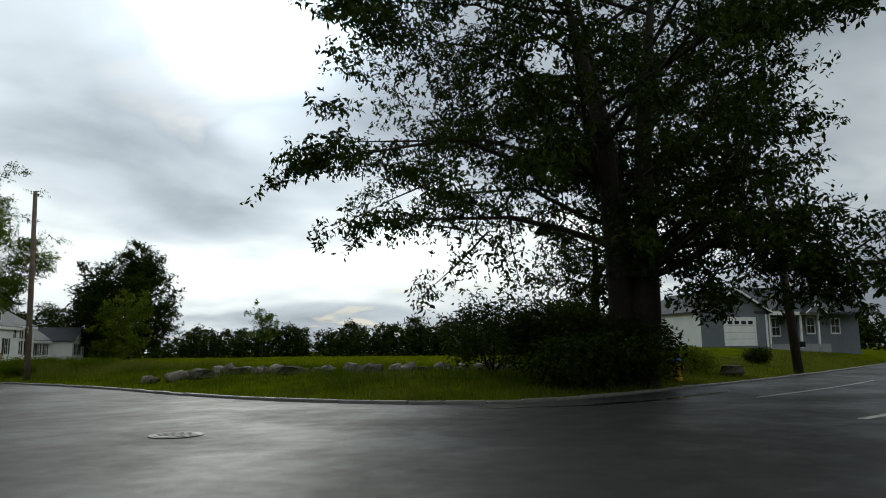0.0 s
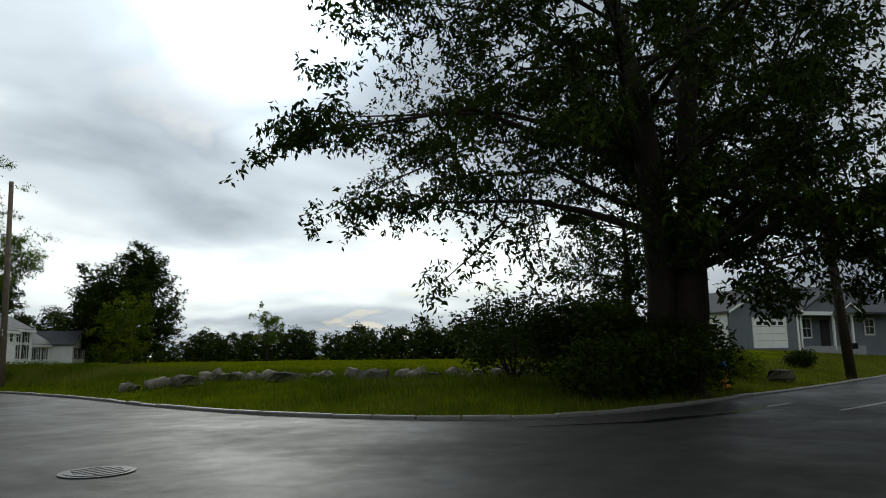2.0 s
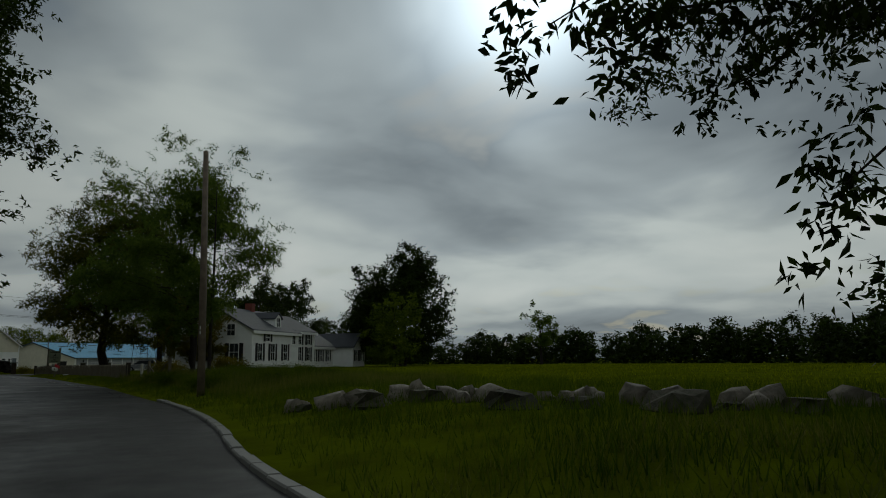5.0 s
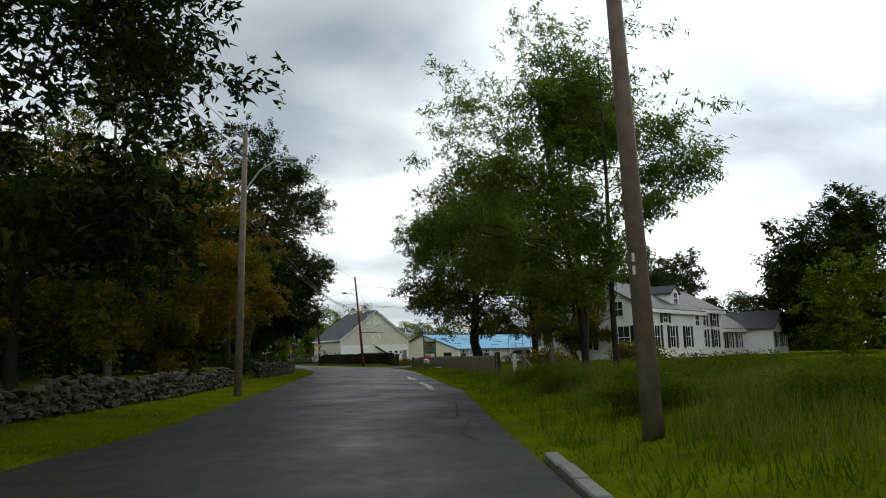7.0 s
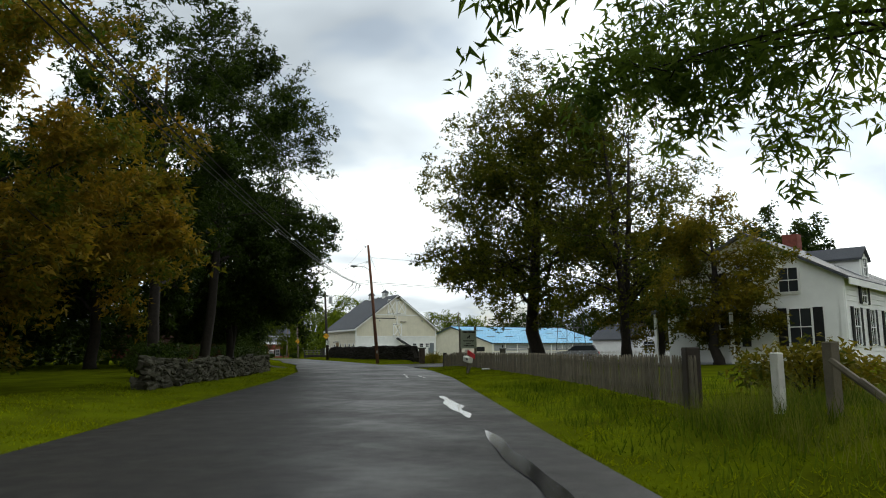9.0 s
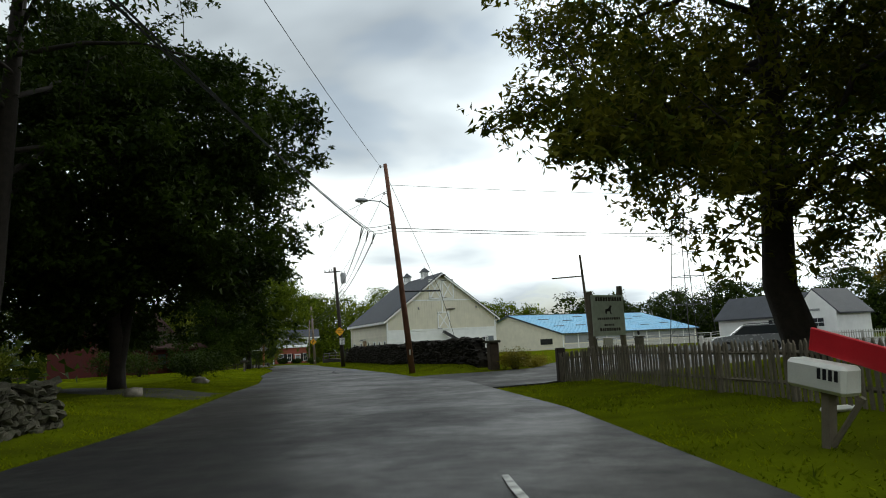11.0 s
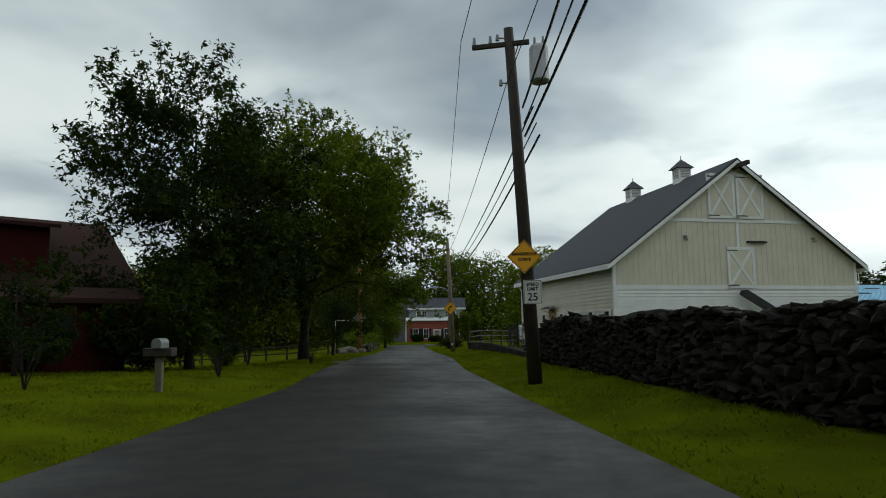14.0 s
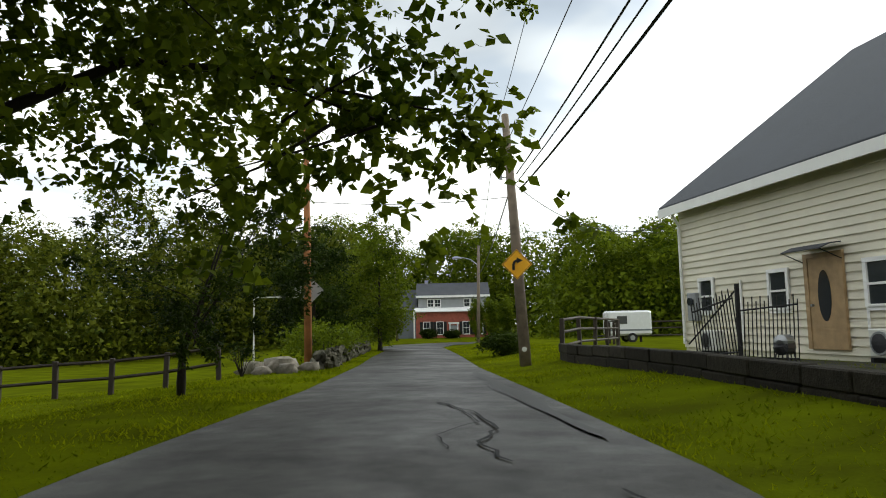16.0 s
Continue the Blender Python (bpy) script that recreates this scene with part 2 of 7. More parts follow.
M = dict(
    asphalt=asphalt_mat("wet_asphalt", 0.026, 0.5), lot=asphalt_mat("wet_lot_asphalt", 0.030, 0.1, 0.04),
    tar=mat("tar", (0.008, 0.008, 0.009), 0.75, var=0.3, spec=0.15), paint=mat("road_paint", (0.5, 0.5, 0.46), 0.5, var=0.75, scale=6, spec=0.15),
    ground=mat("lawn_soil", (0.078, 0.098, 0.003), 0.98, var=0.4, scale=0.8, bump=0.8, fine=22, spec=0.0, col2=(0.040, 0.046, 0.004)),
    kerb=mat("kerb_stone", (0.15, 0.145, 0.13), 0.5, var=0.3, scale=2),
    stone=mat("field_stone", (0.068, 0.060, 0.047), 0.9, var=0.5, scale=7, bump=0.8, fine=30, rnd=0.35, island=0.3, spec=0.12, col2=(0.020, 0.025, 0.009)),
    darkstone=mat("dark_field_stone", (0.033, 0.029, 0.023), 0.85, var=0.5, scale=9, bump=0.8, fine=32, rnd=0.35, island=0.35, spec=0.1),
    beige=mat("beige_clapboard", (0.72, 0.675, 0.55), 0.6, var=0.1, scale=1.2, rnd=0.06), white=mat("white_paint", (0.84, 0.84, 0.82), 0.55, var=0.08, scale=1.5, rnd=0.05),
    shingle=mat("dark_shingles", (0.062, 0.066, 0.076), 0.75, var=0.25, scale=1.0, bump=0.5, fine=30), blue=mat("blue_metal_roof", (0.16, 0.42, 0.62), 0.4, var=0.16, scale=0.5, fine=4),
    shingle_red=mat("red_brown_shingles", (0.036, 0.013, 0.009), 0.9, var=0.3, scale=1.0, bump=0.5), redwood=mat("dark_red_siding", (0.06, 0.005, 0.004), 0.85, var=0.3, scale=1.5),
    brick=mat("red_brick", (0.33, 0.095, 0.065), 0.8, var=0.3, scale=3, fine=18), grey=mat("grey_siding", (0.30, 0.31, 0.32), 0.65, var=0.12, scale=1.5), bluegrey=mat("blue_grey_siding", (0.16, 0.18, 0.20), 0.65, var=0.14, scale=1.5),
    black=mat("black_paint", (0.012, 0.012, 0.013), 0.45, var=0.3), glass=glass_mat("window_glass"), darkwood=mat("dark_weathered_wood", (0.045, 0.035, 0.028), 0.75, var=0.4, scale=4, bump=0.4),
    fence=mat("weathered_grey_pickets", (0.15, 0.128, 0.094), 0.85, var=0.3, scale=5, bump=0.3, rnd=0.22), whitefence=mat("old_white_pickets", (0.6, 0.58, 0.53), 0.7, var=0.2, scale=4, rnd=0.12),
    polewood=mat("weathered_pole_wood", (0.18, 0.14, 0.105), 0.8, var=0.4, scale=4, bump=0.5), poleorange=mat("orange_pole_wood", (0.36, 0.15, 0.055), 0.75, var=0.35, scale=3, bump=0.4), polered=mat("reddish_pole_wood", (0.17, 0.075, 0.045), 0.75, var=0.45, scale=3, bump=0.5),
    metal=mat("grey_metal", (0.35, 0.36, 0.37), 0.4, 0.7, var=0.15), darkmetal=mat("dark_metal", (0.05, 0.05, 0.055), 0.45, 0.6, var=0.2), wire=mat("wire_black", (0.012, 0.012, 0.013), 0.5, var=0.1),
    signyellow=mat("sign_yellow", (0.85, 0.42, 0.02), 0.4, var=0.08), signwhite=mat("sign_white", (0.68, 0.68, 0.62), 0.4, var=0.08), signback=mat("sign_back_aluminium", (0.38, 0.38, 0.38), 0.5, 0.6, var=0.15),
    signgreen=mat("faded_sign_board", (0.50, 0.54, 0.47), 0.7, var=0.2), bark=mat("bark", (0.024, 0.019, 0.015), 0.95, var=0.45, scale=6, bump=0.8, fine=22), palebark=mat("pale_bark", (0.16, 0.14, 0.12), 0.9, var=0.4, scale=6, bump=0.7, fine=22),
    red=mat("red_plastic", (0.55, 0.02, 0.03), 0.35, var=0.1), wood=mat("tan_door_wood", (0.40, 0.27, 0.14), 0.5, var=0.25, scale=5), yellow=mat("hydrant_yellow", (0.62, 0.30, 0.02), 0.45, var=0.2), cyan=mat("hydrant_blue_cap", (0.04, 0.2, 0.5), 0.4, var=0.15),
    rubber=mat("tyre_rubber", (0.02, 0.02, 0.02), 0.8, var=0.2), carwhite=mat("car_white", (0.7, 0.71, 0.72), 0.25, var=0.04), carsilver=mat("car_silver", (0.45, 0.46, 0.48), 0.25, 0.5, var=0.04), chimney=mat("chimney_brick", (0.20, 0.06, 0.045), 0.85, var=0.35, scale=5),
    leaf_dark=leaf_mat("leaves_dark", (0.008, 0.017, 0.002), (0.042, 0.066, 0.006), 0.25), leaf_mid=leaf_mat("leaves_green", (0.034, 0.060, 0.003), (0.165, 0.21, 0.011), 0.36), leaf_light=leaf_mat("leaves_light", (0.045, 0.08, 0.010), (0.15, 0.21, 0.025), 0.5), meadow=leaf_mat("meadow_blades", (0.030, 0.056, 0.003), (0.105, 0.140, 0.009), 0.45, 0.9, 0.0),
    leaf_autumn=leaf_mat("leaves_turning", (0.045, 0.075, 0.006), (0.25, 0.15, 0.012), 0.42), leaf_olive=leaf_mat("leaves_olive", (0.036, 0.056, 0.005), (0.21, 0.155, 0.012), 0.4), grass=leaf_mat("grass_blades", (0.070, 0.098, 0.003), (0.215, 0.240, 0.005), 0.45, 0.9, 0.0), gravel=mat("yard_gravel", (0.050, 0.047, 0.042), 0.9, var=0.5, scale=1.2, bump=0.9, fine=35, spec=0.08, col2=(0.022, 0.026, 0.010)), grass_dry=leaf_mat("grass_dry", (0.055, 0.075, 0.008), (0.165, 0.165, 0.03), 0.4),
    leaf_bronze=leaf_mat("leaves_bronze", (0.024, 0.042, 0.003), (0.125, 0.118, 0.009), 0.4), leaf_yellow=leaf_mat("leaves_yellow_green", (0.034, 0.052, 0.004), (0.145, 0.16, 0.014), 0.3), weed=leaf_mat("yellow_weeds", (0.09, 0.09, 0.01), (0.30, 0.24, 0.03), 0.3),
)

# ---- mesh helpers ----
class Shape:
    """Collects vertices and faces for one mesh."""

    def __init__(self):
        self.v, self.f = [], []

    def add(self, verts, faces, m=None):
        k = len(self.v)
        self.v += [tuple(m @ Vector(p)) for p in verts] if m else [tuple(p) for p in verts]
        self.f += [tuple(i + k for i in f) for f in faces]
        return self

    def box(self, x0, x1, y0, y1, z0, z1, m=None, bev=0.0):
        if bev <= 0:
            vs = [(x, y, z) for x in (x0, x1) for y in (y0, y1) for z in (z0, z1)]
            return self.add(vs, [(0, 1, 3, 2), (4, 6, 7, 5), (0, 4, 5, 1), (2, 3, 7, 6), (0, 2, 6, 4), (1, 5, 7, 3)], m)
        b = bev
        ring = [(x0 + b, y0), (x1 - b, y0), (x1, y0 + b), (x1, y1 - b), (x1 - b, y1), (x0 + b, y1), (x0, y1 - b), (x0, y0 + b)]
        inn = [(x0 + b, y0 + b), (x1 - b, y0 + b), (x1 - b, y0 + b), (x1 - b, y1 - b), (x1 - b, y1 - b), (x0 + b, y1 - b), (x0 + b, y1 - b), (x0 + b, y0 + b)]
        vs = [(*p, z0) for p in inn] + [(*p, z0 + b) for p in ring] + [(*p, z1 - b) for p in ring] + [(*p, z1) for p in inn]
        fs = [tuple(range(7, -1, -1)), tuple(range(24, 32))]
        for r in range(3):
            fs += [(r * 8 + i, r * 8 + (i + 1) % 8, r * 8 + 8 + (i + 1) % 8, r * 8 + 8 + i) for i in range(8)]
        return self.add(vs, fs, m)

    def tube(self, pts, radii, sides=8, m=None, cap=True):
        pts = [Vector(p) for p in pts]
        if isinstance(radii, (int, float)):
            radii = [radii] * len(pts)
        vs, fs = [], []
        for i, p in enumerate(pts):
            d = (pts[min(i + 1, len(pts) - 1)] - pts[max(i - 1, 0)]).normalized()
            a = d.cross(Vector((0.31, 0.95, 0.05)) if abs(d.z) > 0.9 else Vector((0, 0, 1))).normalized()
            b = d.cross(a)
            for s in range(sides):
                t = 2 * math.pi * s / sides
                vs.append(p + (a * math.cos(t) + b * math.sin(t)) * radii[i])
        for i in range(len(pts) - 1):
            for s in range(sides):
                fs.append((i * sides + s, i * sides + (s + 1) % sides, (i + 1) * sides + (s + 1) % sides, (i + 1) * sides + s))
        if cap:
            fs += [tuple(range(sides - 1, -1, -1)), tuple(range((len(pts) - 1) * sides, len(pts) * sides))]
        return self.add(vs, fs, m)

    def prism(self, outline, y0, y1, m=None):
        """An outline in x and z, drawn out along y."""
        n = len(outline)
        vs = [(x, y0, z) for x, z in outline] + [(x, y1, z) for x, z in outline]
        fs = [tuple(range(n)), tuple(range(2 * n - 1, n - 1, -1))] + [(i, i + n, (i + 1) % n + n, (i + 1) % n) for i in range(n)]
        return self.add(vs, fs, m)

    def rock(self, rx, ry, rz, rng, m=None, rough=0.22, rows=4, cols=7):
        """A boulder: a twice-cut ball with pushed corners."""
        vs, fs = [], []
        vs.append((0, 0, -rz))
        for r in range(1, rows):
            t = math.pi * r / rows - math.pi / 2
            for c in range(cols):
                a = 2 * math.pi * (c + 0.5 * (r % 2)) / cols
                k = 1 + rng.uniform(-rough, rough)
                vs.append((rx * math.cos(t) * math.cos(a) * k * 1.12, ry * math.cos(t) * math.sin(a) * k * 1.12, rz * math.sin(t) * 1.1 * k))
        vs.append((0, 0, rz))
        top = len(vs) - 1
        for c in range(cols):
            fs.append((0, 1 + (c + 1) % cols, 1 + c))
            fs.append((top, top - cols + c, top - cols + (c + 1) % cols))
            for r in range(rows - 2):
                a, b = 1 + r * cols + c, 1 + r * cols + (c + 1) % cols
                fs.append((a, b, b + cols, a + cols))
        return self.add(vs, fs, m)

    def mesh(self, name, material, smooth=False):
        me = bpy.data.meshes.new(name)
        me.from_pydata(self.v, [], self.f)
        bm = bmesh.new()
        bm.from_mesh(me)
        bmesh.ops.recalc_face_normals(bm, faces=bm.faces)
        bm.to_mesh(me)
        bm.free()
        me.materials.append(material)
        if smooth:
            me.polygons.foreach_set("use_smooth", [True] * len(me.polygons))
        return me


def part(name, shape, material, parent, label="", smooth=False):
    """One mesh object under a thing or a part."""
    ob = new(name, shape if isinstance(shape, bpy.types.Mesh) else shape.mesh(name, material, smooth))
    ob.parent = parent
    return tagged(ob, label) if label else ob


def thing(name, label, category, m=None, group="", kind=""):
    ob = new(name)
    ob.empty_display_size = 0.2
    if m is not None:
        ob.matrix_world = m
    return tagged(ob, label, category, group, kind)


def solid(name, shape, material, label, category, m=None, group="", kind="", smooth=False):
    """A thing that is one mesh."""
    ob = new(name, shape.mesh(name, material, smooth))
    if m is not None:
        ob.matrix_world = m
    return tagged(ob, label, category, group, kind)


def quads(name, V, material):
    """A mesh of loose quads or triangles, V: n x corners x 3."""
    n, c = V.shape[:2]
    me = bpy.data.meshes.new(name)
    me.vertices.add(n * c)
    me.vertices.foreach_set("co", np.ascontiguousarray(V, dtype=np.float32).ravel())
    me.loops.add(n * c)
    me.loops.foreach_set("vertex_index", np.arange(n * c, dtype=np.int32))
    me.polygons.add(n)
    me.polygons.foreach_set("loop_start", np.arange(0, n * c, c, dtype=np.int32))
    me.update(calc_edges=True)
    me.materials.append(material)
    return me


def leaves(P, size, rng, droop=0.5, aspect=0.5, per=1, simple=True):
    """Leaf quads (long rhombs) at the points P, hanging a little; per: leaves to a sprig."""
    out = np.repeat(rng.normal(size=(len(P), 3)), per, axis=0)
    P = np.repeat(P, per, axis=0)
    n = len(P)
    d = rng.normal(size=(n, 3)) + 0.55 * out
    d[:, 2] = d[:, 2] * 0.6 - droop
    d /= np.linalg.norm(d, axis=1, keepdims=True)
    P = P + rng.normal(size=(n, 3)) * size * (0.0 if per == 1 else 0.35)
    s = np.cross(d, rng.normal(size=(n, 3)) * 0.7 + np.array((0, 0, 0.6)))
    s /= np.linalg.norm(s, axis=1, keepdims=True) + 1e-9
    L = (size * rng.uniform(0.6, 1.3, n))[:, None]
    w = L * aspect * 0.5
    if simple:
        return np.stack([P + s * w * 0.95, P + d * L, P - s * w * 0.95 + d * L * 0.22], 1)
    up = np.cross(s, d) * L * 0.08
    return np.stack([P, P + d * L * 0.45 + s * w + up, P + d * L, P + d * L * 0.45 - s * w + up], 1)


def bend(pts, rng, amount):
    return [tuple(np.array(p) + (rng.normal(size=3) * amount if 0 < i < len(pts) - 1 else 0)) for i, p in enumerate(pts)]


def tree(name, pos, height, radius, base, leaf, count, material, seed, label, trunk=0.28, bark=None, lean=(0, 0), squash=1.0, top=1.0, gaps=0.35, droop=0.5, stems=1, offset=(0, 0), limbs=16, clump=0.5, aspect=0.5, low=0.0, group="", simple=True, fill=0.9, lobes=16, flat=0.6):
    """A broadleaf tree: forked trunk, limbs, twigs, and leaves in clumps round the twig ends."""
    rng = np.random.default_rng(seed)
    ob = thing(name, label, "tree", pose(*pos, 0, 0, 0), group)
    wood = Shape()
    ends, tips = [], []
    cx, cy = offset
    for st in range(stems):
        a = 2 * math.pi * st / stems + 0.7
        sp = 0.0 if stems == 1 else radius * 0.22
        tp = (lean[0] + cx * 0.5 + math.cos(a) * sp, lean[1] + cy * 0.5 + math.sin(a) * sp, height * 0.8)
        r = trunk / math.sqrt(stems) if stems > 1 else trunk
        fork_ = 0.16 if stems == 1 else 0.04
        q = [(0, 0, -0.3), (0.02, 0.0, 0.25), (tp[0] * fork_, tp[1] * fork_, base * 0.55 + 0.3), (tp[0] * 0.5, tp[1] * 0.5, (base + height * 0.8) * 0.45), tp]
        wood.tube(bend(q, rng, trunk * 0.35), [r * 1.5, r * 1.08, r * 0.95, r * 0.62, r * 0.14], 9)
        for i in range(limbs):
            f = (i + rng.uniform(0.1, 0.9)) / limbs
            z = base * 0.9 + (height * 0.78 - base * 0.9) * f ** 1.1
            k = z / (height * 0.8)
            start = np.array((tp[0] * k, tp[1] * k, z))
            ang = rng.uniform(0, 2 * math.pi) if i % 3 else i * 2.4 + seed
            rel = (z + height * 0.1 - base) / (height - base)
            reach = radius * math.sqrt(max(0.12, 1 - (2 * min(1, rel * top) - 0.75) ** 2 / 1.75)) * rng.uniform(0.72, 1.0)
            end = np.array((cx + math.cos(ang) * reach, cy + math.sin(ang) * reach, z + reach * rng.uniform(0.05, 0.55) * (1 - 0.5 * f) - low * reach * (1 - f)))
            end[2] = min(end[2], height * 0.96)
            mids = start + (end - start) * 0.5 + np.array((0, 0, reach * 0.12))
            pts = bend([tuple(start), tuple(start + (mids - start) * 0.5), tuple(mids), tuple(end)], rng, reach * 0.05)
            rr = r * (0.34 - 0.2 * f)
            wood.tube(pts, [rr, rr * 0.75, rr * 0.5, rr * 0.12], 6, cap=False)
            for j in range(6):
                t = rng.uniform(0.3, 1.0)
                b0 = start + (end - start) * t
                tip = b0 + rng.normal(size=3) * radius * 0.17 + np.array((0, 0, radius * 0.05))
                tip[2] = max(tip[2], base * 0.72)
                wood.tube([tuple(b0), tuple((b0 + tip) / 2 + rng.normal(size=3) * 0.12), tuple(tip)], [rr * 0.28, rr * 0.18, rr * 0.07], 4, cap=False)
                ends.append((b0 + tip) / 2)
                tips += [tip, b0 + (tip - b0) * 0.75]
            tips += [end, end + (end - start) * 0.03, start + (end - start) * 0.88]
            ends += [end, start + (end - start) * 0.85, start + (end - start) * 0.65, np.array(pts[2])]
    ends = np.array(ends)
    # twigs that fill the crown's shell
    m_ = int(len(ends) * fill)
    u = rng.normal(size=(m_, 3))
    u /= np.linalg.norm(u, axis=1, keepdims=True)
    lobe = rng.normal(size=(lobes, 3)) + np.array((0, 0, 0.25))
    lobe /= np.linalg.norm(lobe, axis=1, keepdims=True)
    swell = 0.72 + 0.40 * np.exp(7.0 * ((u @ lobe.T).max(axis=1) - 1.0))
    rad = (rng.uniform(0.5, 1.0, m_) ** 0.6 * swell)[:, None]
    shell = u * rad * np.array((radius * 0.94, radius * 0.94, (height - base) * 0.52 * squash))
    shell += np.array((cx + lean[0] * 0.7, cy + lean[1] * 0.7, base + (height - base) * 0.5))
    fade = np.clip((shell[:, 2] - base) / (height - base), 0, 1)
    narrow = np.clip(1.15 - np.abs(fade - 0.42) ** 1.6 * top, 0.35, 1.1)
    shell[:, 0] = cx + (shell[:, 0] - cx) * narrow
    shell[:, 1] = cy + (shell[:, 1] - cy) * narrow
    keep = rng.uniform(size=m_) > gaps * 0.5
    centres = np.concatenate([ends, shell[keep]])
    centres = np.concatenate([centres[rng.uniform(size=len(centres)) > gaps * 0.35], np.array(tips)])
    per = 6
    sprigs = count // per
    pick = centres[rng.integers(0, len(centres), sprigs)]
    ball = rng.normal(size=(sprigs, 3))
    ball *= (rng.uniform(0, 1, sprigs) ** 0.45 / np.linalg.norm(ball, axis=1))[:, None]
    P = pick + ball * clump * 1.7 * rng.uniform(0.6, 1.15, sprigs)[:, None] * np.array((1, 1, flat))
    mid_ = np.array((cx, cy, base + (height - base) * 0.45))
    out_ = centres - mid_
    far_ = np.argsort(-np.linalg.norm(out_ / np.array((radius, radius, (height - base) * 0.5)), axis=1))[:max(24, len(centres) // 7)]
    shoots = []
    for i in far_:
        d = out_[i] / (np.linalg.norm(out_[i]) + 1e-6) + rng.normal(size=3) * 0.35
        reach = min(1.0, radius * rng.uniform(0.07, 0.17))
        a_, b_ = centres[i], centres[i] + d * reach - np.array((0, 0, reach * 0.35 * droop))
        shoots.append(a_ + (b_ - a_) * rng.uniform(0.25, 1.05, (9, 1)) + rng.normal(size=(9, 3)) * leaf * 0.5)
    P = np.concatenate([P] + shoots)
    P = P[P[:, 2] > base * 0.55]
    part("trunk", wood, bark or M["bark"], ob, "", True)
    part("crown", quads("crown", leaves(P, leaf, rng, droop, aspect, per, simple), material), None, ob)
    return ob


def bush(name, pos, rx, ry, h, leaf, count, material, seed, label, group="", category="bush"):
    rng = np.random.default_rng(seed)
    ob = thing(name, label, category, pose(*pos), group)
    stem = Shape()
    tips = []
    for i in range(9):
        a = rng.uniform(0, 6.28)
        e = np.array((math.cos(a) * rx * rng.uniform(0.2, 0.8), math.sin(a) * ry * rng.uniform(0.2, 0.8), h * rng.uniform(0.55, 0.95)))
        stem.tube([(0, 0, -0.1), tuple(e * 0.5 + rng.normal(size=3) * 0.06), tuple(e)], [0.035, 0.022, 0.006], 5)
        tips.append(e)
    u = rng.normal(size=(60, 3))
    u /= np.linalg.norm(u, axis=1, keepdims=True)
    c = np.concatenate([np.array(tips), u * np.array((rx * 0.85, ry * 0.85, h * 0.42)) * rng.uniform(0.6, 1, (60, 1)) + np.array((0, 0, h * 0.52))])
    P = c[rng.integers(0, len(c), count)] + rng.normal(size=(count, 3)) * 0.16 * np.array((rx, ry, h * 0.6)) ** 0.5
    P = P[P[:, 2] > 0.02]
    part("stem", stem, M["bark"], ob)
    part("foliage", quads("foliage", leaves(P, leaf, rng, 0.3), material), None, ob)
    return ob


def at_line(line, s):
    """The point and heading s metres along a line."""
    for a, b in zip(line[:-1], line[1:]):
        d = math.hypot(b[0] - a[0], b[1] - a[1])
        if s <= d or b is line[-1]:
            return a[0] + (b[0] - a[0]) * s / d, a[1] + (b[1] - a[1]) * s / d, math.atan2(b[1] - a[1], b[0] - a[0])
        s -= d


def line_length(line):
    return sum(math.hypot(b[0] - a[0], b[1] - a[1]) for a, b in zip(line[:-1], line[1:]))

# ---- ground, road, yard ----
LEFT = [(-3.6, -38), (-2.8, -26), (-3.4, -15), (-3.8, -8), (-4.9, 13), (-6.1, 25), (-8.5, 37), (-9.6, 43.6), (-11.9, 52), (-13.4, 56.5), (-14.5, 61.2), (-16.6, 70.5), (-19.1, 78), (-21.2, 86), (-22.8, 93), (-25.4, 102), (-28, 110), (-31, 120), (-35.5, 131), (-37.5, 141), (-36, 151), (-28, 160), (-10, 166), (30, 168)]
RIGHT = [(3.2, -38), (3.5, -26), (3.9, -15), (3.6, -8), (2.9, 14), (2.0, 25), (0.0, 37), (-2.4, 43), (-4.7, 51), (-6.6, 56.5), (-8.1, 61.4), (-11.2, 70), (-14.0, 78), (-16.6, 87), (-18.6, 93), (-21.3, 101), (-24, 110), (-26.8, 119), (-30, 129), (-31.5, 138), (-29.5, 146), (-24, 153), (-9, 158.5), (30, 160.5)]
JUNCTION = [(3.2, -38), (-3.6, -38), (-5, -46), (-9, -53), (-18, -59), (-40, -67), (-90, -80), (-90, -92), (-40, -81), (-20, -75), (0, -73), (20, -72.5), (46, -73), (110, -77), (110, -68.5), (46, -64), (27, -62), (16, -60.4), (10, -59.2), (5.5, -58.4), (3.2, -57.4), (1.9, -55.8), (1.3, -53.5), (1.1, -50.8), (1.6, -46.5), (2.6, -42)]
LOT = [(0.75, 32.6), (-0.25, 37.0), (-2.5, 42.8), (-1.6, 43.9), (1.0, 44.6), (3.2, 46.5), (6, 57), (9, 72), (11.5, 86), (14, 92), (24, 90), (38, 84), (46, 66), (30, 50), (14, 42), (4.2, 36.2), (2.4, 33.4)]


def drop(y):
    """The road falls gently towards the far bend."""
    return -0.012 * np.clip(np.asarray(y, dtype=float) - 88, 0, 80)


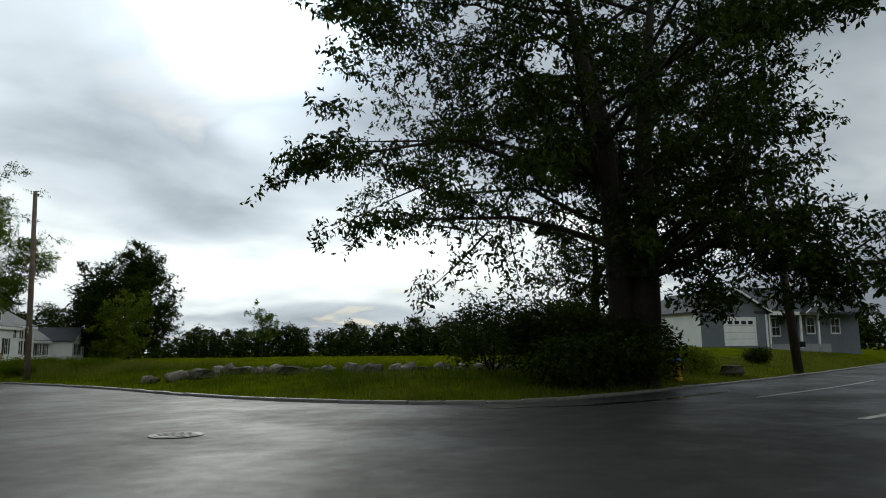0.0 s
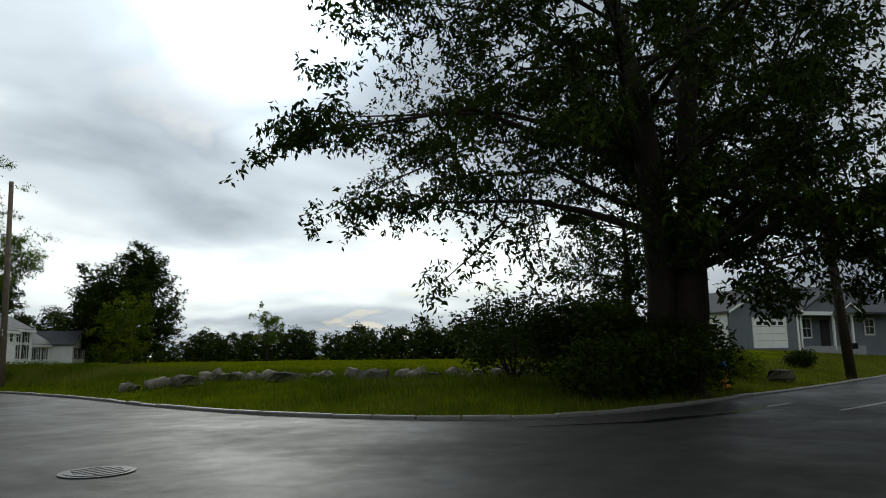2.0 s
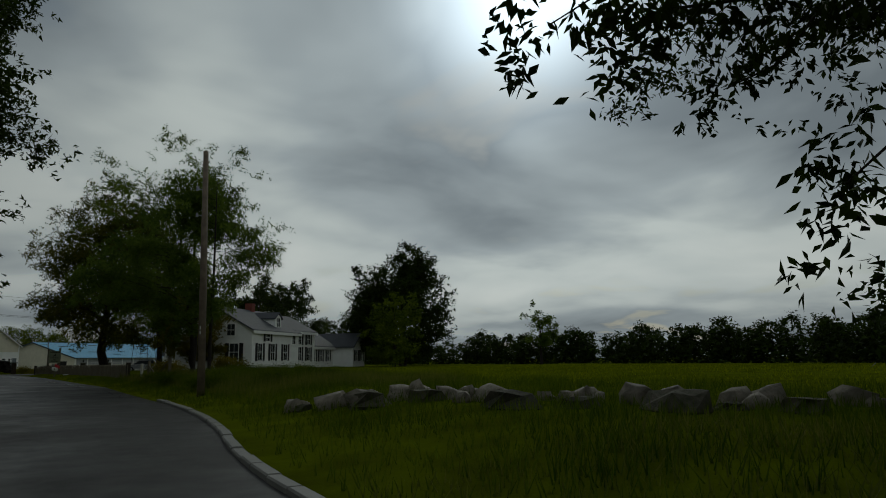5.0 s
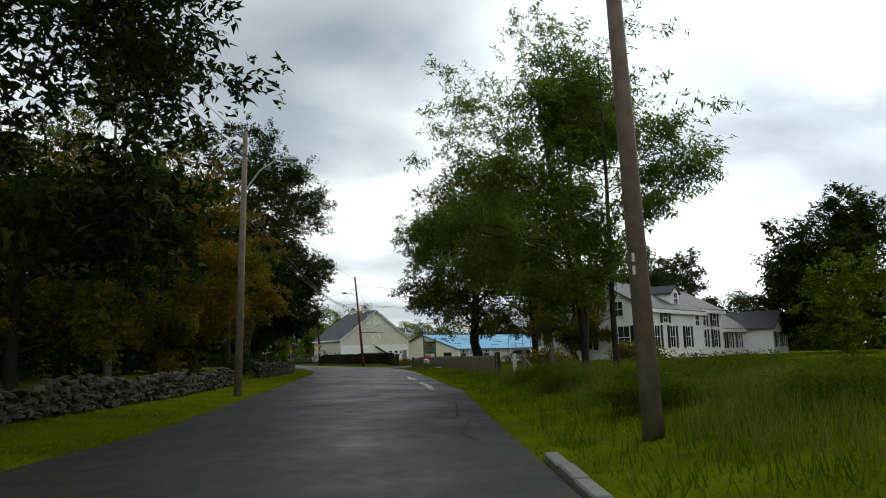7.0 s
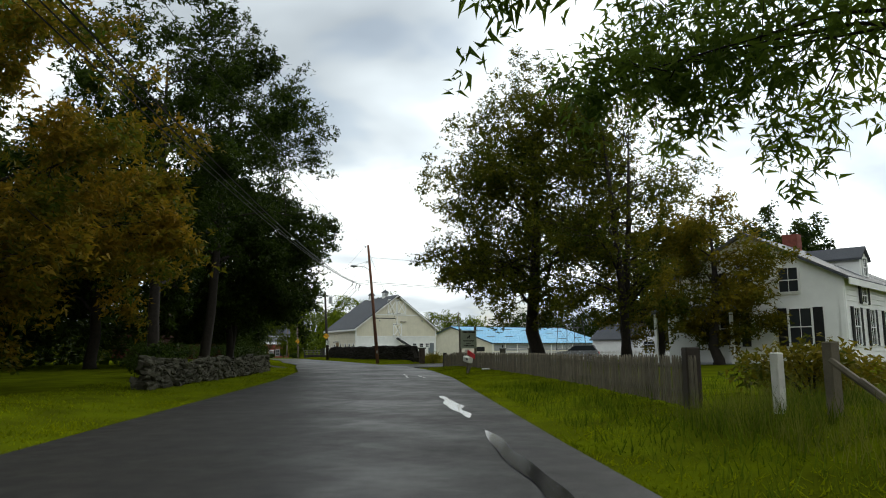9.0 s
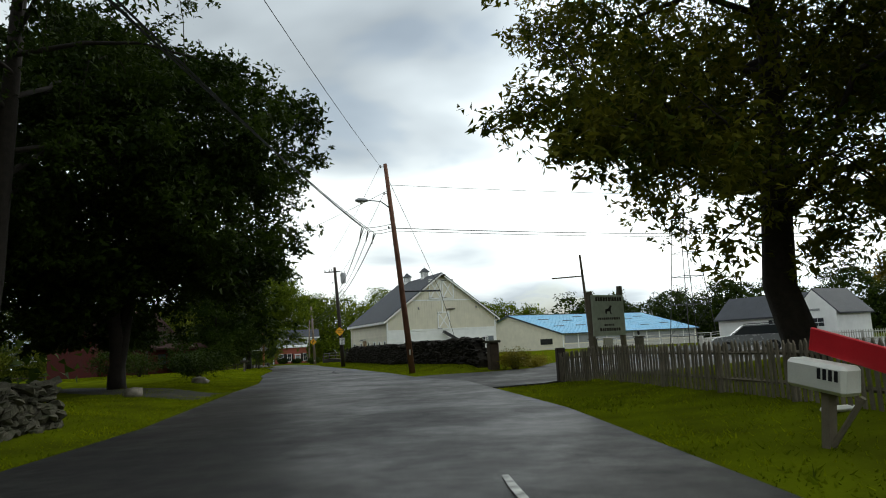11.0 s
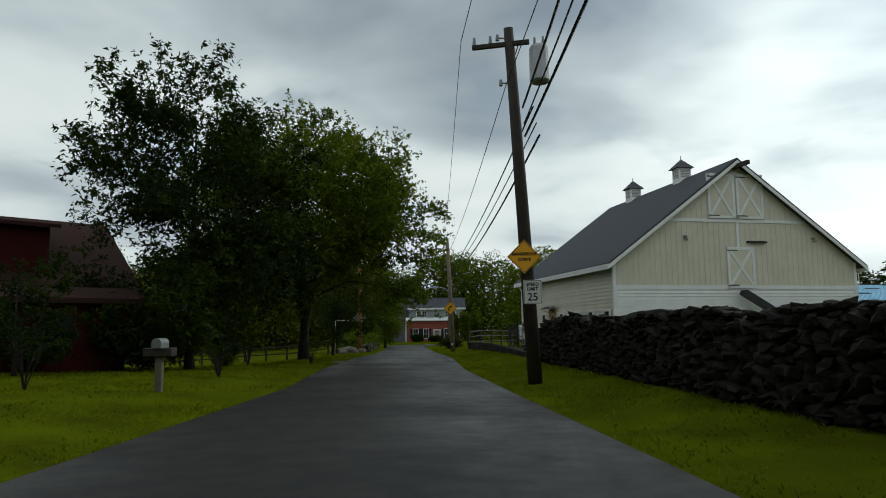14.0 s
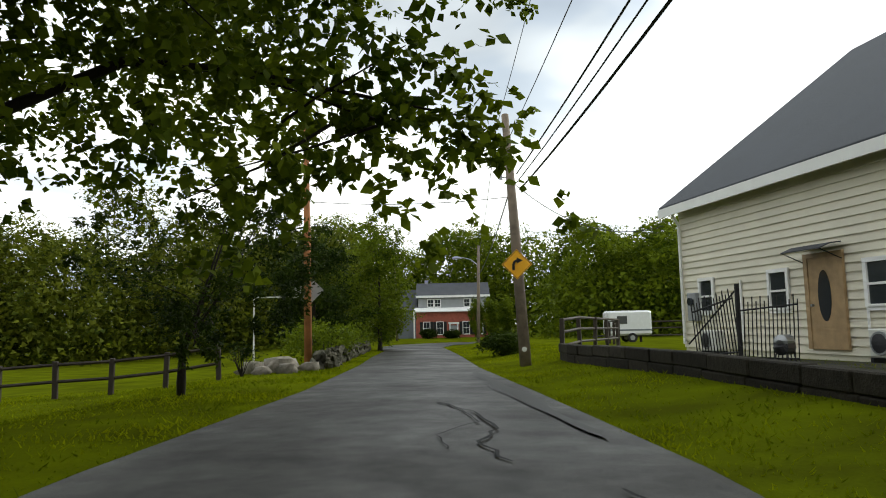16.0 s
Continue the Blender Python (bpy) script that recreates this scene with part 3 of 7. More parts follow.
def outside(x, y, poly):
    """Distance to a polygon, negative inside."""
    best = np.full(x.shape, 1e9)
    inside = np.zeros(x.shape, bool)
    for (ax, ay), (bx, by) in zip(poly, poly[1:] + poly[:1]):
        dx, dy = bx - ax, by - ay
        t = np.clip(((x - ax) * dx + (y - ay) * dy) / (dx * dx + dy * dy), 0, 1)
        best = np.minimum(best, np.hypot(x - ax - t * dx, y - ay - t * dy))
        with np.errstate(divide="ignore", invalid="ignore"):
            cross = ((ay > y) != (by > y)) & (x < (bx - ax) * (y - ay) / ((by - ay) or 1e-9) + ax)
        inside ^= cross
    return np.where(inside, -best, best)


ROAD = RIGHT + LEFT[::-1]


def height_at(x, y):
    x, y = np.asarray(x, dtype=float), np.asarray(y, dtype=float)
    d = np.minimum(np.minimum(outside(x, y, ROAD), outside(x, y, JUNCTION)), outside(x, y, LOT))
    xm = np.interp(y, [p[1] for p in RIGHT[:20]], [p[0] for p in RIGHT[:20]])
    east = x > xm - 3
    rise = np.where(east, np.where(y < 36, 0.42, 0.28), 0.16)
    rise = np.where(y < -62, 0.15, rise)
    dip = np.interp(y, [-10, 0, 34, 37], [0, 1, 1, 0]) * east
    rise = rise - 0.2 * dip * np.clip((13 - d) / 7, 0, 1)
    t = np.clip((d - 0.5) / np.where(east & (y < 36), 4.0, 3.0), 0, 1)
    z = -0.055 + (rise + 0.055) * t * t * (3 - 2 * t) + np.where(d > 0.45, 0.03, 0)
    z = z + drop(y) - 0.006 * np.clip(x - 50, 0, 110) + 0.05 * np.sin(x * 0.23 + 1.1) * np.cos(y * 0.19) * np.clip((d - 2) / 6, 0, 1)
    west = x < np.interp(y, [p[1] for p in LEFT[:20]], [p[0] for p in LEFT[:20]])
    soft = lambda v: v * v * (3 - 2 * v)
    z = z - west * (0.62 * soft(np.clip((d - 0.5) / 5.5, 0, 1)) * np.interp(y, [72, 88, 125, 150], [0, 1, 1, 0]) + 0.4 * soft(np.clip((d - 5) / 9, 0, 1)) * np.interp(y, [82, 94, 125, 150], [0, 1, 1, 0]))
    z = z + 0.75 * np.clip((x - 24) / 18, 0, 1) * np.exp(-((y + 50) / 14) ** 2) * np.clip((d - 1) / 8, 0, 1)
    return z


def ground_z(x, y):
    return float(height_at(np.array([x]), np.array([y]))[0])


def axis_steps(lo, hi, fine, far):
    inner = np.arange(lo, hi + 0.01, fine)
    out = [far * (k / 12.0) ** 2.2 + 6 * k / 12 for k in range(1, 13)]
    return np.concatenate([lo - np.array(out[::-1]), inner, hi + np.array(out)])


def build_ground():
    xs, ys = axis_steps(-60, 100, 1.0, 1800), axis_steps(-100, 175, 1.0, 1800)
    X, Y = np.meshgrid(xs, ys, indexing="ij")
    Z = np.zeros_like(X)
    for i in range(len(xs)):
        Z[i] = height_at(X[i], Y[i])
    n, m_ = X.shape
    me = bpy.data.meshes.new("ground")
    me.vertices.add(n * m_)
    me.vertices.foreach_set("co", np.stack([X, Y, Z], -1).astype(np.float32).ravel())
    i, j = np.meshgrid(np.arange(n - 1), np.arange(m_ - 1), indexing="ij")
    a = (i * m_ + j).ravel()
    F = np.stack([a, a + m_, a + m_ + 1, a + 1], 1).astype(np.int32)
    me.loops.add(F.size)
    me.loops.foreach_set("vertex_index", F.ravel())
    me.polygons.add(len(F))
    me.polygons.foreach_set("loop_start", np.arange(0, F.size, 4, dtype=np.int32))
    me.polygons.foreach_set("use_smooth", np.ones(len(F), bool))
    me.update(calc_edges=True)
    me.materials.append(M["ground"])
    return tagged(new("ground", me), "wet green lawns and meadow with bare soil patches", "ground", kind="structure")


build_ground()


def build_road():
    s = Shape()
    vs, fs = [], []
    cols = 7
    for (lx, ly), (rx, ry) in zip(LEFT, RIGHT):
        for c in range(cols):
            t = c / (cols - 1)
            x, y = lx + (rx - lx) * t, ly + (ry - ly) * t
            vs.append((x, y, float(drop(y)) + 0.03 * (1 - (2 * t - 1) ** 2) * (0 if ly < -30 else 1)))
        vs.append((lx, ly, float(drop(ly)) - 0.14))
        vs.append((rx, ry, float(drop(ry)) - 0.14))
    w = cols + 2
    for r in range(len(LEFT) - 1):
        for c in range(cols - 1):
            a = r * w + c
            fs.append((a, a + 1, a + w + 1, a + w))
        a = r * w
        fs.append((a, a + w, a + w + cols, a + cols))
        fs.append((a + cols - 1, a + cols + 1, a + w + cols + 1, a + w + cols - 1))
    s.add(vs, fs)
    solid("road", s, M["asphalt"], "rain-wet patched asphalt lane between grass verges", "road", kind="structure", smooth=False)
    for nm, poly, mt, z, lab in (("road_junction", JUNCTION, "asphalt", 0.0, "wide rain-wet asphalt junction"), ("yard_pavement", LOT, "lot", -0.004, "wet cracked asphalt farm yard with puddles")):
        s = Shape()
        n = len(poly)
        s.add([(x, y, z) for x, y in poly] + [(x, y, -0.14) for x, y in poly], [tuple(range(n))] + [(i, (i + 1) % n, (i + 1) % n + n, i + n) for i in range(n)])
        solid(nm, s, M[mt], lab, "road", kind="structure")


build_road()


def ribbon(name, pts, width, material, z, label, category, kind="structure", jitter=0.0, seed=1):
    """A thin strip of paint, tar or water on the road."""
    rng = random.Random(seed)
    vs, fs = [], []
    for i, p in enumerate(pts):
        q, o = pts[min(i + 1, len(pts) - 1)], pts[max(i - 1, 0)]
        dx, dy = q[0] - o[0], q[1] - o[1]
        k = math.hypot(dx, dy) or 1
        w = width * (1 + rng.uniform(-jitter, jitter)) / 2
        zz = z + float(drop(p[1]))
        vs += [(p[0] - dy / k * w, p[1] + dx / k * w, zz), (p[0] + dy / k * w, p[1] - dx / k * w, zz)]
        if i:
            fs.append((2 * i - 2, 2 * i - 1, 2 * i + 1, 2 * i))
    return solid(name, Shape().add(vs, fs), material, label, category, kind=kind)


def kerb():
    """Low stone kerb round the corner of the meadow."""
    line = [(46, -64), (27, -62), (16, -60.4), (10, -59.2), (5.5, -58.4), (3.2, -57.4), (1.9, -55.8), (1.3, -53.5), (1.1, -50.8), (1.6, -46.5), (2.6, -42), (3.3, -36), (3.6, -30)]
    for _ in range(2):
        line = [line[0]] + [(a[0] * k + b[0] * (1 - k), a[1] * k + b[1] * (1 - k)) for a, b in zip(line[:-1], line[1:]) for k in (0.75, 0.25)] + [line[-1]]
    total = line_length(line)
    holder = thing("kerb", "low weathered stone kerb along the junction", "kerb", kind="structure")
    s = 0.0
    k = 0
    rng = random.Random(4)
    while s < total - 1.9:
        L = rng.uniform(0.8, 1.0)
        x, y, a = at_line(line, s + L / 2)
        b = Shape().box(-L / 2 + 0.01, L / 2 - 0.01, -0.09, 0.09, -0.12, 0.07, None, 0.02)
        o = part("kerbstone", b, M["kerb"], holder)
        o.matrix_basis = pose(x, y, rng.uniform(-0.012, 0.012), 0, 0, math.degrees(a) + rng.uniform(-0.6, 0.6))
        s += L
        k += 1


kerb()
ribbon("edge_line", [(7.2, -61.9), (9, -62.35), (11, -62.8), (14, -63.4), (18, -64)], 0.09, M["paint"], 0.004, "worn white painted edge line", "road marking", jitter=0.4)
ribbon("centre_line", [(2.4, -64.4), (5, -65.2), (9, -66), (16, -67)], 0.12, M["paint"], 0.004, "worn painted centre line", "road marking", jitter=0.4, seed=2)


def crack(pts, width, seed, material="tar", label="wet tar-filled crack in the asphalt"):
    """A crack that wanders a little between its corners and tapers at its ends."""
    rng = random.Random(seed)
    fine = [pts[0]]
    for a, b in zip(pts[:-1], pts[1:]):
        for k in (0.25, 0.5, 0.75, 1.0):
            j = 0.05 if k < 1 else 0.0
            fine.append((a[0] + (b[0] - a[0]) * k + rng.uniform(-j, j), a[1] + (b[1] - a[1]) * k + rng.uniform(-j, j)))
    return ribbon("road_crack", fine, width, M[material], 0.037, label, "crack", jitter=0.6, seed=seed)


crack([(-17.16, 86.02), (-16.81, 85.46), (-16.5, 84.96), (-16.09, 84.08), (-15.88, 83.47), (-15.72, 83.0)], 0.035, 3)
crack([(-17.72, 82.82), (-17.41, 82.97), (-17.15, 83.19), (-17.24, 83.77), (-16.87, 84.11), (-16.47, 84.33)], 0.025, 4)
crack([(-17.49, 85.2), (-17.56, 84.89), (-17.51, 84.26), (-17.2, 83.55)], 0.03, 5)
crack([(-19.74, 90.93), (-18.97, 89.89), (-18.4, 88.41), (-18.43, 87.62), (-17.98, 86.77)], 0.035, 6)
crack([(-19.2, 90.2), (-18.7, 88.9), (-18.9, 87.9), (-18.6, 87.2)], 0.025, 7)
crack([(0.5, 18.4), (0.71, 16.1), (0.78, 14.7), (0.9, 13.5)], 0.07, 12, "paint", "pale streak along the lane")
crack([(1.31, 16.2), (1.47, 14.5), (1.62, 13.2)], 0.07, 13, "paint", "pale streak along the lane")
crack([(-8.95, 57.6), (-8.6, 56.4), (-8.45, 55.0), (-8.0, 53.4), (-7.5, 51.9)], 0.10, 14)
crack([(-8.6, 55.6), (-8.15, 54.9), (-8.3, 54.0), (-7.8, 53.2)], 0.07, 17)
crack([(-9.1, 53.9), (-8.9, 53.2), (-8.75, 52.5)], 0.10, 18)
crack([(3.1, -21.5), (2.95, -24), (2.85, -25.5)], 0.035, 15)
crack([(3.0, -26.6), (2.7, -28.2), (2.8, -29.6)], 0.03, 16)


def manhole():
    x, y = -4.9, -55.7
    t = thing("manhole_cover", "round iron drain cover set in wet asphalt", "manhole cover", pose(x, y, 0.004))
    s = Shape()
    n = 28
    s.tube([(0, 0, 0), (0, 0, 0.012)], 0.40, n)
    part("frame", s, M["darkmetal"], t)
    lid = Shape().tube([(0, 0, 0.012), (0, 0, 0.02)], 0.34, n)
    part("lid", lid, M["darkmetal"], t)
    for i in range(5):
        part("rib", Shape().box(-0.27 + 0.05 * abs(i - 2), 0.27 - 0.05 * abs(i - 2), -0.23 + i * 0.115 - 0.025, -0.23 + i * 0.115 + 0.025, 0.02, 0.027), M["darkmetal"], t)


manhole()

# ---- buildings ----
def clad(wall, length, z0, z1, step, material, m, name="clapboard", limit=None):
    """Overlapping boards along a wall: local x runs along it, y points out."""
    k = 0
    z = z0
    cache = {}
    while z < z1 - 0.02:
        x0, x1 = limit(z + step * 0.5) if limit else (0, length)
        if x1 - x0 > 0.1:
            h = min(step, z1 - z)
            key = (round(x0, 2), round(x1, 2), round(h, 3))
            if key not in cache:
                cache[key] = Shape().add([(x0, 0, 0), (x1, 0, 0), (x1, 0.042, 0), (x0, 0.042, 0), (x0, 0, h), (x1, 0, h), (x1, 0.004, h), (x0, 0.004, h)], [(0, 3, 2, 1), (3, 7, 6, 2), (4, 5, 6, 7), (0, 4, 7, 3), (1, 2, 6, 5), (0, 1, 5, 4)]).mesh(name, material)
            o = part(name, cache[key], material, wall)
            o.matrix_basis = m @ Matrix.Translation((0, 0, z))
        z += step
        k += 1


def window(parent, m, w, h, rows=2, cols=2, shutters=False, frame_mat="white", name="window"):
    """A sash window: local x along the wall, y out, origin at the middle of its foot."""
    win = part(name, Shape().box(-w / 2 - 0.09, w / 2 + 0.09, -0.02, 0.035, -0.10, -0.02), M[frame_mat], parent)
    win.matrix_basis = m
    fr = Shape()
    for x0, x1, z0, z1 in ((-w / 2 - 0.09, -w / 2, -0.02, h + 0.09), (w / 2, w / 2 + 0.09, -0.02, h + 0.09), (-w / 2, w / 2, h, h + 0.09), (-w / 2, w / 2, -0.02, 0.03)):
        fr.box(x0, x1, 0.0, 0.06, z0, z1)
    part("frame", fr, M[frame_mat], win)
    part("pane", Shape().box(-w / 2, w / 2, 0.0, 0.014, 0.03, h), M["glass"], win)
    bars = Shape().box(-w / 2, w / 2, 0.012, 0.045, h * 0.5 - 0.025, h * 0.5 + 0.025)
    for c in range(1, cols):
        bars.box(-w / 2 + w * c / cols - 0.012, -w / 2 + w * c / cols + 0.012, 0.012, 0.035, 0.03, h)
    part("sash_bars", bars, M[frame_mat], win)
    if shutters:
        for sx in (-1, 1):
            sh = Shape().box(sx * (w / 2 + 0.10) if sx > 0 else -w / 2 - 0.10 - 0.42, sx * (w / 2 + 0.10) + 0.42 if sx > 0 else -w / 2 - 0.10, 0.02, 0.06, -0.05, h + 0.05)
            part("shutter", sh, M["black"], win, "black louvred shutter")
    return win


def x_door(parent, m, w, h, name="loft_door"):
    d = part(name, Shape().box(-w / 2, w / 2, 0.0, 0.05, 0, h), M["white"], parent, "white boarded door with crossed braces")
    d.matrix_basis = m
    fr = Shape()
    for x0, x1, z0, z1 in ((-w / 2, -w / 2 + 0.14, 0, h), (w / 2 - 0.14, w / 2, 0, h), (-w / 2, w / 2, h - 0.14, h), (-w / 2, w / 2, 0, 0.14)):
        fr.box(x0, x1, 0.05, 0.085, z0, z1)
    part("frame", fr, M["white"], d)
    L, a = math.hypot(w - 0.28, h - 0.28), math.atan2(h - 0.28, w - 0.28)
    for s in (1, -1):
        o = part("brace", Shape().box(-L / 2, L / 2, 0.052, 0.088 + 0.003 * s, -0.07, 0.07), M["white"], d)
        o.matrix_basis = Matrix.Translation((0, 0, h / 2)) @ Matrix.Rotation(-s * a, 4, "Y")
    inn = Shape()
    inn.box(-w / 2 + 0.15, w / 2 - 0.15, 0.05, 0.055, 0.15, h - 0.15)
    part("panel", inn, M["beige"], d, "beige door panel")
    for z in (0.12, h - 0.2):
        part("hinge", Shape().box(w / 2 - 0.6, w / 2 + 0.02, 0.09, 0.10, z, z + 0.05), M["black"], d)
    return d


def gable_roof(parent, w, l, eave, peak, over, material, thick=0.16, trim="white", y0=0.0, name="roof"):
    """Two slopes over a block w wide (x) and l long (y), with a fascia."""
    h = w / 2
    k = (peak - eave) / h
    out = [(-over, eave - over * k), (h, peak), (w + over, eave - over * k), (w + over, eave - over * k + thick), (h, peak + thick * 1.15), (-over, eave - over * k + thick)]
    r = part(name, Shape().prism(out, y0 - over, y0 + l + over), material, parent)
    f = Shape()
    for ya in (y0 - over - 0.03, y0 + l + over - 0.002):
        f.prism([(-over, eave - over * k - 0.14), (h, peak - 0.14), (w + over, eave - over * k - 0.14), (w + over, eave - over * k + 0.06), (h, peak + 0.06), (-over, eave - over * k + 0.06)], ya, ya + 0.032)
    for xa in (-over - 0.05, w + over):
        f.box(xa, xa + 0.05, y0 - over, y0 + l + over, eave - over * k - 0.16, eave - over * k + 0.10)
    part("fascia", f, M[trim], r, "white roof trim")
    return r


def barn():
    W, L, EAVE, PEAK, G = 13.8, 14.3, 4.35, 9.5, 0.28
    # local x along the gable, y to the back
    t = thing("barn", "large beige and white clapboard barn with a dark shingle roof", "barn", pose(-9.27, 90.45, G, 0, 0, 26.0))
    walls = Shape()
    walls.prism([(0, -0.4), (W, -0.4), (W, EAVE), (W / 2, PEAK), (0, EAVE)], 0, L)
    body = part("wall", walls, M["beige"], t)
    roof = gable_roof(t, W, L, EAVE, PEAK, 0.42, M["shingle"])
    # the long side towards the road: its boards face -x
    side = pose(0, 0, 0, 0, 0, 90) @ Matrix.Scale(1, 4)
    clad(body, L, 0.0, EAVE - 0.25, 0.19, M["beige"], side)
    front = Matrix.Rotation(math.pi, 4, "Z") @ Matrix.Translation((-W, 0, 0))
    clad(body, W, 0.0, 2.95, 0.16, M["white"], front)
    # vertical boarding on the upper gable
    for i in range(47):
        x = 0.2 + i * 0.3
        top = EAVE + (PEAK - EAVE) * (1 - abs(x - W / 2) / (W / 2)) - 0.15
        part("batten", Shape().box(x - 0.02, x + 0.02, -0.022, 0, 3.1, max(3.2, top)), M["beige"], body)
    tr = Shape()
    tr.box(-0.03, W + 0.03, -0.05, 0, 2.93, 3.12)
    tr.box(2.9, W - 2.9, -0.05, 0, 6.36, 6.52)
    tr.box(-0.06, 0.16, -0.045, 0, 0, 2.93)
    tr.box(-0.06, 0.12, -0.045, 0, 3.12, EAVE)
    tr.box(W - 0.12, W + 0.06, -0.045, 0, 0, EAVE)
    tr.box(W / 2 - 0.04, W / 2 + 0.10, -0.05, 0, 3.2, 6.36)
    part("trim", tr, M["white"], body, "white trim boards")
    part("corner_board", Shape().box(-0.045, 0, -0.02, 0.14, 0, EAVE), M["white"], body)
    part("frieze", Shape().box(-0.05, 0, 0.14, L, EAVE - 0.26, EAVE), M["white"], body)
    fr = Matrix.Rotation(math.pi, 4, "Z")
    x_door(t, Matrix.Translation((W / 2 - 0.82, -0.03, 6.55)) @ fr, 1.55, 2.35)
    x_door(t, Matrix.Translation((W / 2 + 0.82, -0.03, 6.55)) @ fr, 1.55, 2.35)
    x_door(t, Matrix.Translation((W / 2 + 0.1, -0.03, 2.98)) @ fr, 1.55, 2.1)
    part("hoist_beam", Shape().box(W / 2 - 0.09, W / 2 + 0.09, -1.3, 0.3, PEAK - 0.35, PEAK - 0.15), M["darkwood"], t)
    part("hoist_beam", Shape().box(W / 2 + 0.5, W / 2 + 1.6, -0.2, -0.05, 5.3, 5.4), M["darkwood"], t)
    for x in (3.9, 11.3):
        part("floodlight", Shape().tube([(x, 0, 5.6), (x, -0.18, 5.55), (x, -0.22, 5.42)], [0.06, 0.10, 0.12], 8), M["metal"], t)
    # conveyor ramp under the lower loft door
    ramp = part("conveyor", Shape().box(0, 3.6, -0.85, -0.3, -0.12, 0.12), M["darkmetal"], t, "dark sloping conveyor")
    ramp.matrix_basis = Matrix.Translation((W / 2 - 0.2, 0, 2.75)) @ Matrix.Rotation(radians(30), 4, "Y")
    bl = part("door", Shape().box(W - 1.35, W - 0.35, -0.06, 0, 0, 2.0), M["bluegrey"], t, "blue-grey side door")
    part("frame", Shape().box(W - 1.47, W - 1.35, -0.07, 0, 0, 2.1).box(W - 0.35, W - 0.23, -0.07, 0, 0, 2.1).box(W - 1.35, W - 0.35, -0.07, 0, 2.0, 2.1), M["white"], bl)
    for x in (10.0, 11.2, 12.3):
        window(t, Matrix.Translation((x, -0.035, 1.35)) @ fr, 0.62, 0.55, cols=1)
    for y in (12.97, 9.93, 6.95, 4.57, 2.75, 0.77):
        window(t, Matrix.Translation((-0.035, y, 1.0)) @ pose(0, 0, 0, 0, 0, 90), 0.58, 0.86, cols=1)
    d = part("door", Shape().box(-0.46, 0.46, 0, 0.05, 0, 1.98), M["wood"], t, "tan wooden door with an oval glass light")
    d.matrix_basis = Matrix.Translation((-0.035, 8.42, 0.10)) @ pose(0, 0, 0, 0, 0, 90)
    oval = Shape()
    oval.add([(0.19 * math.cos(a), 0.06, 1.15 + 0.55 * math.sin(a)) for a in [i * math.pi / 12 for i in range(24)]] + [(0.19 * math.cos(a), 0.05, 1.15 + 0.55 * math.sin(a)) for a in [i * math.pi / 12 for i in range(24)]], [tuple(range(24))] + [(i, (i + 1) % 24, (i + 1) % 24 + 24, i + 24) for i in range(24)])
    part("pane", oval, M["glass"], d)
    part("frame", Shape().box(-0.58, -0.46, 0, 0.07, 0, 2.08).box(0.46, 0.58, 0, 0.07, 0, 2.08).box(-0.46, 0.46, 0, 0.07, 1.98, 2.08), M["wood"], d)
    part("handle", Shape().tube([(0.36, 0.05, 0.95), (0.36, 0.11, 0.95)], 0.03, 8), M["metal"], d)
    aw = part("awning", Shape().add([(x, y_, z_) for z_off in (0.0, 0.025) for x, y_, z_ in ((-0.6, 0.06, 2.24 + z_off), (0.6, 0.06, 2.24 + z_off), (0.6, 0.32, 2.21 + z_off), (-0.6, 0.32, 2.21 + z_off), (0.6, 0.6, 2.1 + z_off), (-0.6, 0.6, 2.1 + z_off))],
                [(0, 1, 2, 3), (3, 2, 4, 5), (6, 9, 8, 7), (9, 11, 10, 8), (0, 6, 7, 1), (1, 7, 8, 2), (2, 8, 10, 4), (4, 10, 11, 5), (5, 11, 9, 3), (3, 9, 6, 0)]), M["shingle"], d, "thin dark door awning")
    for x in (-0.62, 0.62):
        part("stay", Shape().tube([(x * 0.93, 0.06, 1.9), (x * 0.93, 0.56, 2.1)], 0.012, 5), M["black"], aw)
    part("gutter_pipe", Shape().tube([(-0.3, L - 0.1, EAVE - 0.4), (-0.10, L - 0.12, EAVE - 0.75), (-0.10, L - 0.12, 0.1)], 0.045, 8), M["white"], t)
    for y in (1.9, 6.2, 7.3, 11.4):
        part("conduit", Shape().tube([(-0.06, y, 0.2), (-0.06, y, 1.7 + 0.2 * (y % 1))], 0.03, 6), M["white"], t)
    mb = part("meter_box", Shape().box(-0.22, -0.03, L - 1.0, L - 0.55, 0.75, 1.55, None, 0.02), M["grey"], t, "grey electric meter box")
    part("meter_dial", Shape().tube([(-0.22, L - 0.78, 1.3), (-0.29, L - 0.78, 1.3)], 0.11, 12), M["glass"], mb)
    # cupolas on the ridge
    for y in (4.9, 11.0):
        c = part("cupola", Shape().box(W / 2 - 0.38, W / 2 + 0.38, y - 0.38, y + 0.38, PEAK - 0.4, PEAK + 0.8), M["white"], t, "white louvred cupola with a dark pyramid roof")
        for k in range(5):
            z = PEAK + 0.24 + k * 0.10
            part("louvre", Shape().box(W / 2 - 0.29, W / 2 + 0.29, y - 0.405, y - 0.375, z, z + 0.045), M["grey"], c)
            part("louvre", Shape().box(W / 2 - 0.405, W / 2 - 0.375, y - 0.29, y + 0.29, z, z + 0.045), M["grey"], c)
